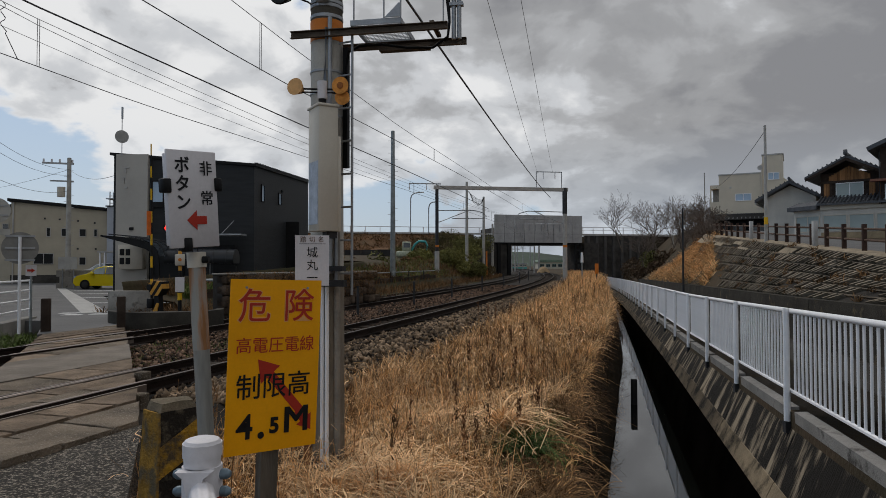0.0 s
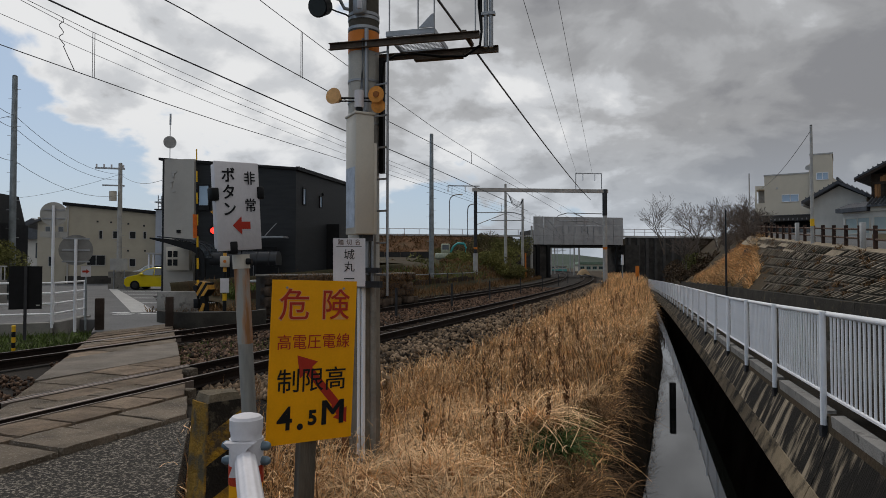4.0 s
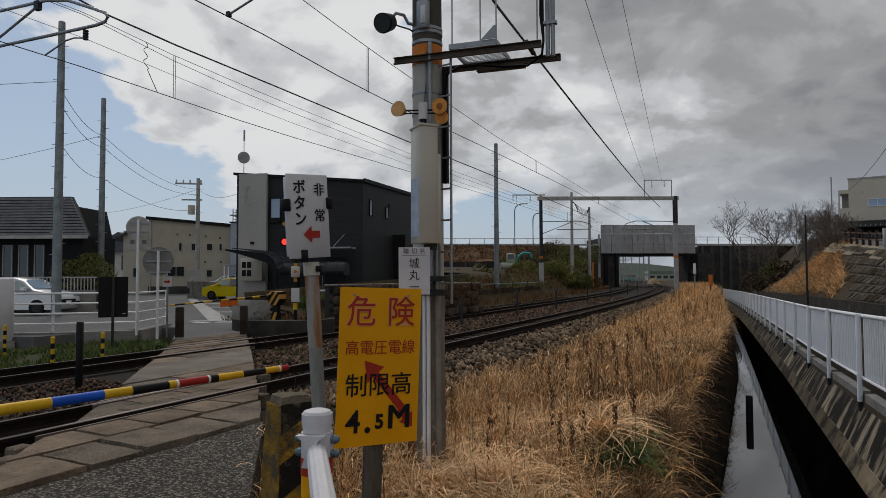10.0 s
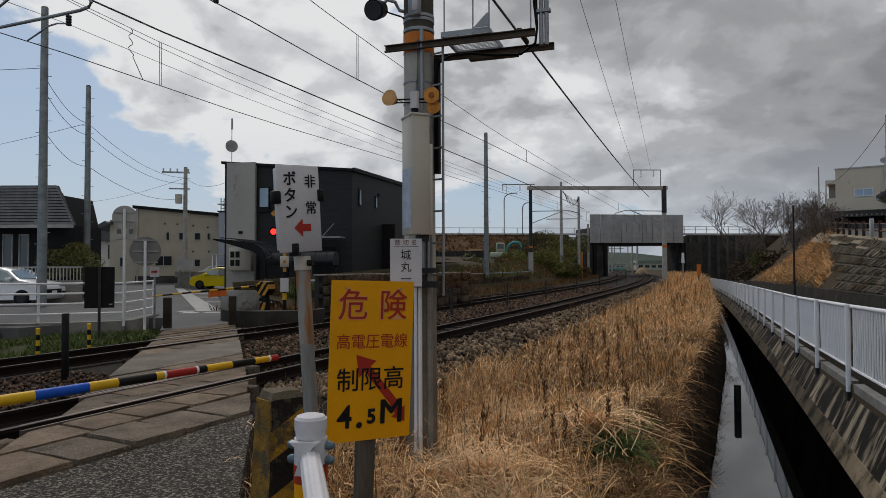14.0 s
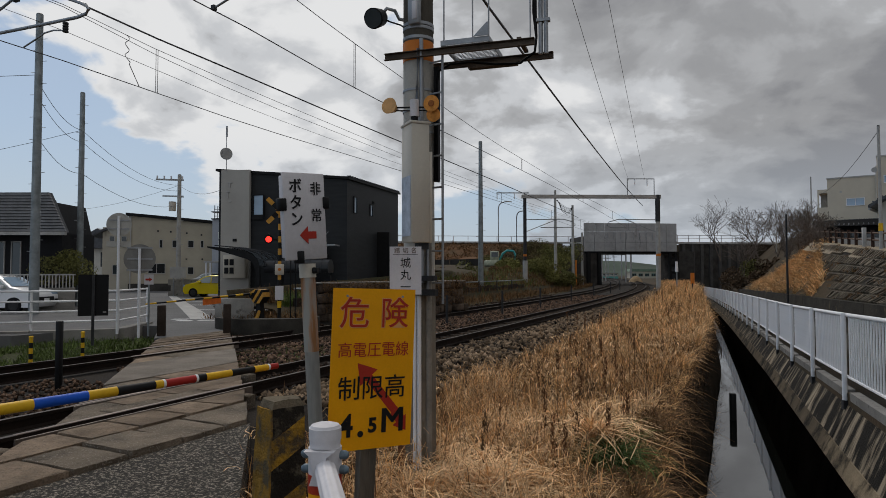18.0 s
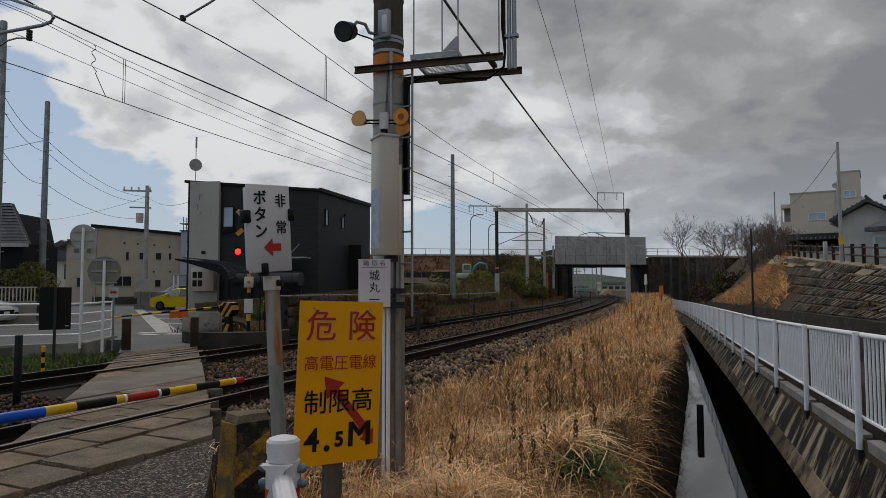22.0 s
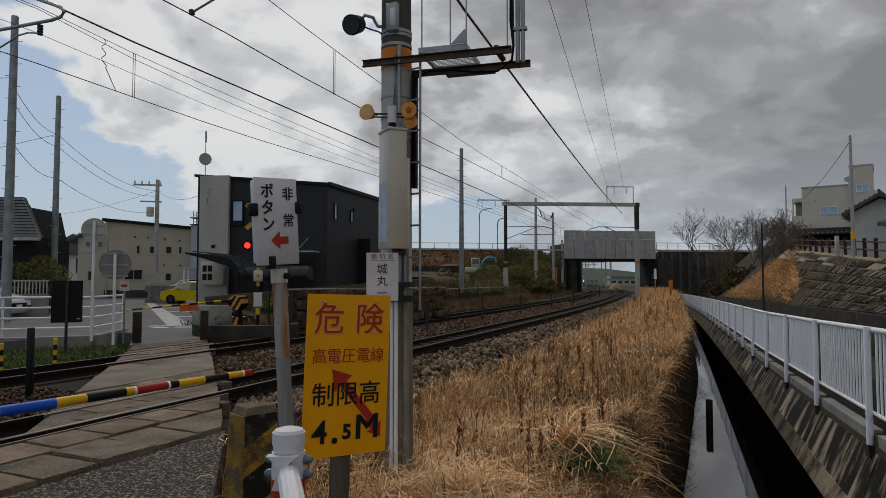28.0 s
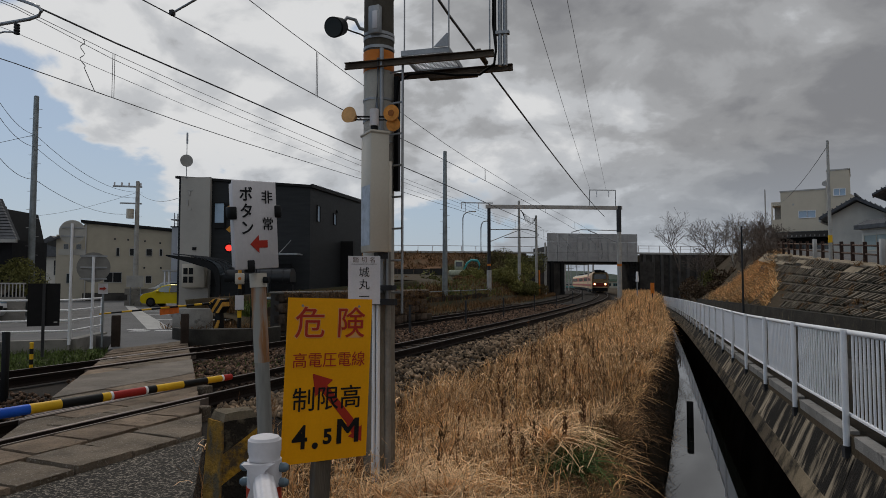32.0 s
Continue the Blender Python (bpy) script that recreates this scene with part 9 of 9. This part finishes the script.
# ---------------------------------------------------------------- distance
def distance():
    HILL = mat("far_hill", (0.07, 0.09, 0.07), 1, 0, 0.01, 0.3, 0, 0.2)
    def ridge(cx, cy, w, h, seed, ang):
        g = random.Random(seed)
        rows_ = []
        for j in range(7):
            row = []
            for i in range(60):
                f = i / 59
                z = h * (0.35 + 0.65 * abs(noise.noise(Vector((f * 5 + seed, j * 0.1, 0)))) + 0.25 * noise.noise(Vector((f * 17, seed, j * 0.2)))) * math.sin(math.pi * f) ** 0.5 * math.sin(math.pi * (j + 0.01) / 6.02)
                p = Matrix.Rotation(ang, 3, "Z") @ Vector(((f - 0.5) * w, (j - 3) * w * 0.05, 0))
                row.append((cx + p.x, cy + p.y, z - 1))
            rows_.append(row)
        tagged(grid(rows_, HILL, "hill"), "distant bluish green wooded hill", "hill", kind="structure")
    ridge(120, 700, 900, 20, 2, 0.1)
    ridge(-420, 520, 700, 34, 5, 0.6)
    ridge(520, 520, 700, 30, 8, -0.6)
    GREENH = mat("hill_trees", (0.075, 0.10, 0.03), 1, 0, 0.1, 0.4, 0, 1)
    for i, (x, y, z, r) in enumerate(((-64, 90, 0, 9.5), (-57, 96, 0, 7))):
        bush(x, y, z, r, 1500, 0.6, GREENH, 200 + i, "wooded knoll behind the houses", 9)
    TEALW = mat("teal_wall", (0.10, 0.33, 0.30), 0.7, 0, 1, 0.15, 0.1)
    t = thing("depot_building", Matrix.Translation((20, 250, -1)), "pale depot building with a teal band beyond the bridge", "building")
    part("wall", B(0, 0, -0.5, 12, 14, 1.4), TEALW, t)
    part("wall", B(0, 0.1, 1.4, 12, 14, 2.6), BEIGELIGHT, t)
    for k in range(8):
        window(t, Matrix.Translation((0.9 + k * 1.45, 0.0, 2.0)), 1.0, 0.6, GLASS, WHITE, 1)
    part("roof", B(-0.3, -0.3, 2.6, 12.3, 14, 2.75), STEEL, t)
    t = thing("depot_building", Matrix.Translation((30, 260, -1)), "long white depot shed with green roof beyond the bridge", "building")
    part("wall", B(8, 0, -0.5, 40, 14, 3.2), BEIGELIGHT, t)
    part("roof", prism(bmesh.new(), [(7.5, 3.2), (40.5, 3.2), (40, 4.2), (8, 4.2)], -0.4, 14.4), mat("green_roof", (0.16, 0.22, 0.16), 0.6, 0, 1, 0.2, 0.1), t)
    for k in range(12):
        window(t, Matrix.Translation((9.3 + k * 2.4, -0.01, 1.9)), 1.6, 1.1, GLASS, TEALW, 1)
    for i, (x, y) in enumerate(((12.2, 122), (17.6, 126), (14.5, 138), (20.5, 140), (16.5, 150), (23.0, 118), (24.5, 133))):
        utility_pole(x, y, -0.3, 9.5, 0.16, "catenary pole beyond the bridge", steps=False)
    # sand heap and portal frames beyond the bridge
    rows_ = [[(18.6 + 2.6 * j / 12, 128 + 3.4 * i / 8, -0.4 + 1.45 * math.sin(math.pi * j / 12) ** 0.6 * math.sin(math.pi * i / 8) ** 0.6) for j in range(13)] for i in range(9)]
    tagged(grid(rows_, mat("sand", (0.30, 0.21, 0.12), 1, 0, 1.5, 0.3, 0.8, 8), "sand_heap"), "pale sand heap beside the tracks beyond the bridge", "earth heap", kind="structure")
    for k in range(4):
        t = thing("catenary_portal", Matrix.Translation((9.0 + k * 0.8, 150 + k * 22, -0.4)), "far steel catenary portal over the yard tracks", "gantry", "far catenary portals")
        for x in (0, 6.5, 13):
            part("post", B(x, 0, 0, x + 0.22, 0.22, 8.2), STEEL, t)
        for z in (6.6, 8.0):
            part("beam", B(-1.0, 0, z, 14.0, 0.18, z + 0.16), STEEL, t)
        for x in (2, 4.5, 9, 11):
            part("dropper", B(x, 0.05, 5.6, x + 0.06, 0.11, 6.6), STEEL, t)
    # lamps on the raised road
    for x, y, h, arm in ((-2.14, 98.4, 4.75, 1.0), (-4.86, 98.2, 6.2, 1.7)):
        t = thing("street_lamp", Matrix.Translation((x, y, 6.2)), "tall curved street lamp on the raised road", "street lamp", "street lamps on the raised road")
        part("pole", tube(bmesh.new(), [(0, 0, 0), (0, 0, h - 1.0), (0.08 * arm, 0, h - 0.5), (0.3 * arm, 0, h - 0.16), (0.6 * arm, 0, h - 0.03), (arm, 0, h)], 0.085, 8), STEEL, t)
        part("head", box(bmesh.new(), arm - 0.25, -0.12, h - 0.07, arm + 0.3, 0.12, h + 0.06, bev=0.03), BOXGREY, t)
    # post standing in the canal
    p = thing("water_post", Matrix.Translation((5.12, 17.46, -2.62)), "dark wooden stake standing in the canal", "post")
    part("shaft", box(bmesh.new(), -0.07, -0.07, 0, 0.07, 0.07, 1.16, bev=0.01), BLACK, p)


distance()


# ---------------------------------------------------------------- what moves
def near_arm():
    t = thing("crossing_gate", pose(-4.55, -0.04, 0.9), "banded yellow black blue and red crossing barrier arm", "gate")
    bands = [(-0.6, 1.2, BLACK), (1.2, 1.9, BARYEL), (1.9, 2.6, BLACK), (2.6, 3.05, BARYEL), (3.05, 3.4, BLACK), (3.4, 3.84, BARYEL), (3.84, 4.13, BARBLUE), (4.13, 4.30, BARYEL), (4.30, 4.54, BLACK), (4.54, 4.60, BARYEL), (4.60, 4.83, BARRED), (4.83, 4.90, BLACK), (4.90, 5.10, BARYEL), (5.10, 5.29, BLACK), (5.29, 5.42, BARYEL), (5.42, 5.5, BARRED)]
    for a, b, mt in bands:
        part("band", R((0, a, 0), (0, b, 0), 0.050 - 0.005 * a, 0.050 - 0.005 * b, seg=16), mt, t)
    for y in (4.60, 4.83, 5.42):
        part("white_ring", R((0, y - 0.008, 0), (0, y + 0.008, 0), 0.0508 - 0.005 * y, seg=16), WHITE, t)
    return t


def far_arm():
    t = thing("crossing_gate", pose(-8.97, 20.45, 0.94), "slim yellow and black barrier arm with an orange flag", "gate")
    for k in range(14):
        a = -0.5 + k * 0.35
        part("band", R((0, a, 0), (0, a + 0.35, 0), 0.04 - 0.0015 * k, seg=10), BARYEL if k % 2 else BLACK, t)
    part("flag", box(bmesh.new(), -0.012, 1.55, -0.2, 0.012, 2.3, 0.03), mat("flag_orange", (0.75, 0.17, 0.03), 0.7, 0, 6, 0.2, 0.1), t, "orange cloth flag")
    part("counterweight", box(bmesh.new(), -0.1, -0.7, -0.12, 0.1, -0.4, 0.12, bev=0.02), BLACK, t)
    return t


CREAM = mat("train_cream", (0.66, 0.47, 0.27), 0.45, 0, 1, 0.08, 0)
TRAINRED = mat("train_red", (0.40, 0.06, 0.035), 0.45, 0, 1, 0.08, 0)


def rail_car(lead):
    t = thing("train_car", Matrix(), "cream express train car with red stripes" + (" and lit headlamps" if lead else ""), "train", "train cars")
    # y along the track (front at -y), x across
    prof = [(-1.42, 0.55), (-1.47, 1.0), (-1.47, 2.75), (-1.25, 3.25), (-0.6, 3.5), (0.6, 3.5), (1.25, 3.25), (1.47, 2.75), (1.47, 1.0), (1.42, 0.55)]
    part("body", prism(bmesh.new(), prof, 1.6 if lead else 0.2, 20.3), CREAM, t)
    part("underframe", B(-1.25, 1.0, 0.2, 1.25, 19.5, 0.6), BLACK, t)
    part("roof", prism(bmesh.new(), [(-1.2, 3.28), (-0.6, 3.54), (0.6, 3.54), (1.2, 3.28)], 1.8, 20.2), STEEL, t)
    for s in (-1, 1):
        for z0, z1 in ((0.95, 1.35), (1.85, 2.75)):
            part("stripe", B(s * 1.475 - 0.012, 1.6 if lead else 0.3, z0, s * 1.475 + 0.012, 20.2, z1), TRAINRED, t)
        for k in range(9):
            y = 4.2 + k * 1.75
            part("window", B(s * 1.49 - 0.01, y, 1.95, s * 1.49 + 0.01, y + 1.35, 2.62), GLASS, t)
        for y in (3.0, 16.5):
            for dy in (0, 2.1):
                part("wheel", R((s * 0.55, y + dy, 0.43), (s * 0.68, y + dy, 0.43), 0.43, seg=14), STEELDARK, t)
    part("pantograph", B(-0.6, 9.0, 3.54, 0.6, 10.5, 3.85), STEELDARK, t)
    if lead:
        bm = bmesh.new()
        back = [bm.verts.new((x, 1.6, z)) for x, z in prof]
        front = [bm.verts.new((x * 0.86, 0.25 if z < 2.1 else 0.25 + (z - 2.1) * 0.55, max(0.75, z * 0.985))) for x, z in prof]
        n = len(prof)
        for i in range(n):
            bm.faces.new((back[i], back[(i + 1) % n], front[(i + 1) % n], front[i]))
        bm.faces.new(front)
        bmesh.ops.recalc_face_normals(bm, faces=bm.faces[:])
        part("nose", bm, CREAM, t, "rounded cream nose")
        part("nose_stripe", B(-1.2, 0.2, 0.95, 1.2, 0.26, 1.55), TRAINRED, t)
        part("cab_glass", prism(bmesh.new(), [(-1.05, 2.2), (1.05, 2.2), (0.9, 2.95), (-0.9, 2.95)], 0.26, 0.6), GLASS, t, "dark cab windscreen")
        part("roof_cover", B(-0.8, 0.9, 3.25, 0.8, 2.5, 3.62), STEELDARK, t)
        part("skirt", B(-1.2, 0.2, 0.15, 1.2, 0.5, 0.75), BLACK, t)
        for s in (-1, 1):
            part("headlamp", R((s * 0.86, 0.17, 1.35), (s * 0.86, 0.22, 1.35), 0.135, seg=16), glow("headlamp", (1.0, 0.70, 0.32), 7.0), t, "lit warm headlamp")
    return t


def motions():
    def arm_pose(p, heading_deg, up):
        return Matrix.Translation(p) @ Matrix.Rotation(radians(-heading_deg), 4, "Z") @ Matrix.Rotation(radians(up), 4, "X")

    near = [(0, 88), (3.9, 88), (4.3, 84), (5.0, 73), (6.0, 55), (7.0, 36.5), (7.4, 29.3), (7.6, 25.8), (7.8, 22), (8.0, 18.8), (8.2, 15.3), (8.4, 12), (8.6, 9), (9.0, 4.2), (9.4, 1.0), (9.8, -0.4), (10.4, 0.0), (32, 0.0)]
    walk(near_arm(), [(t, arm_pose((-4.55, -0.04, 0.81), 30, a + 0.93)) for t, a in near])
    far = [(0, 89), (3.8, 89), (4.4, 84), (5.5, 67), (6.2, 54), (7.0, 40), (7.5, 32), (8.0, 24), (8.5, 16), (9.0, 7.5), (9.5, 0), (9.9, -2), (32, -2)]
    walk(far_arm(), [(t, arm_pose((-8.97, 20.45, 0.94), 195, a)) for t, a in far])
    # the train runs towards the crossing along the near track
    def front_s(t):
        return 103.0 + (32.0 - t) * 29.0
    for k in range(4):
        car = rail_car(k == 0)
        rows = []
        times = [0.0, 22.0, 24.5, 25.0] + [25.2 + 0.2 * i for i in range(35)]
        for t in times:
            s = min(front_s(t) + k * 20.6, 325 - (3 - k) * 20.6 - 21)
            a, b = on_track(s + 2, 0, 0.05), on_track(s + 18, 0, 0.05)
            d = b - a
            rows.append((t, Matrix.Translation(a - d.normalized() * 2) @ Matrix.Rotation(math.atan2(d.y, d.x) - math.pi / 2, 4, "Z")))
        walk(car, rows)


motions()
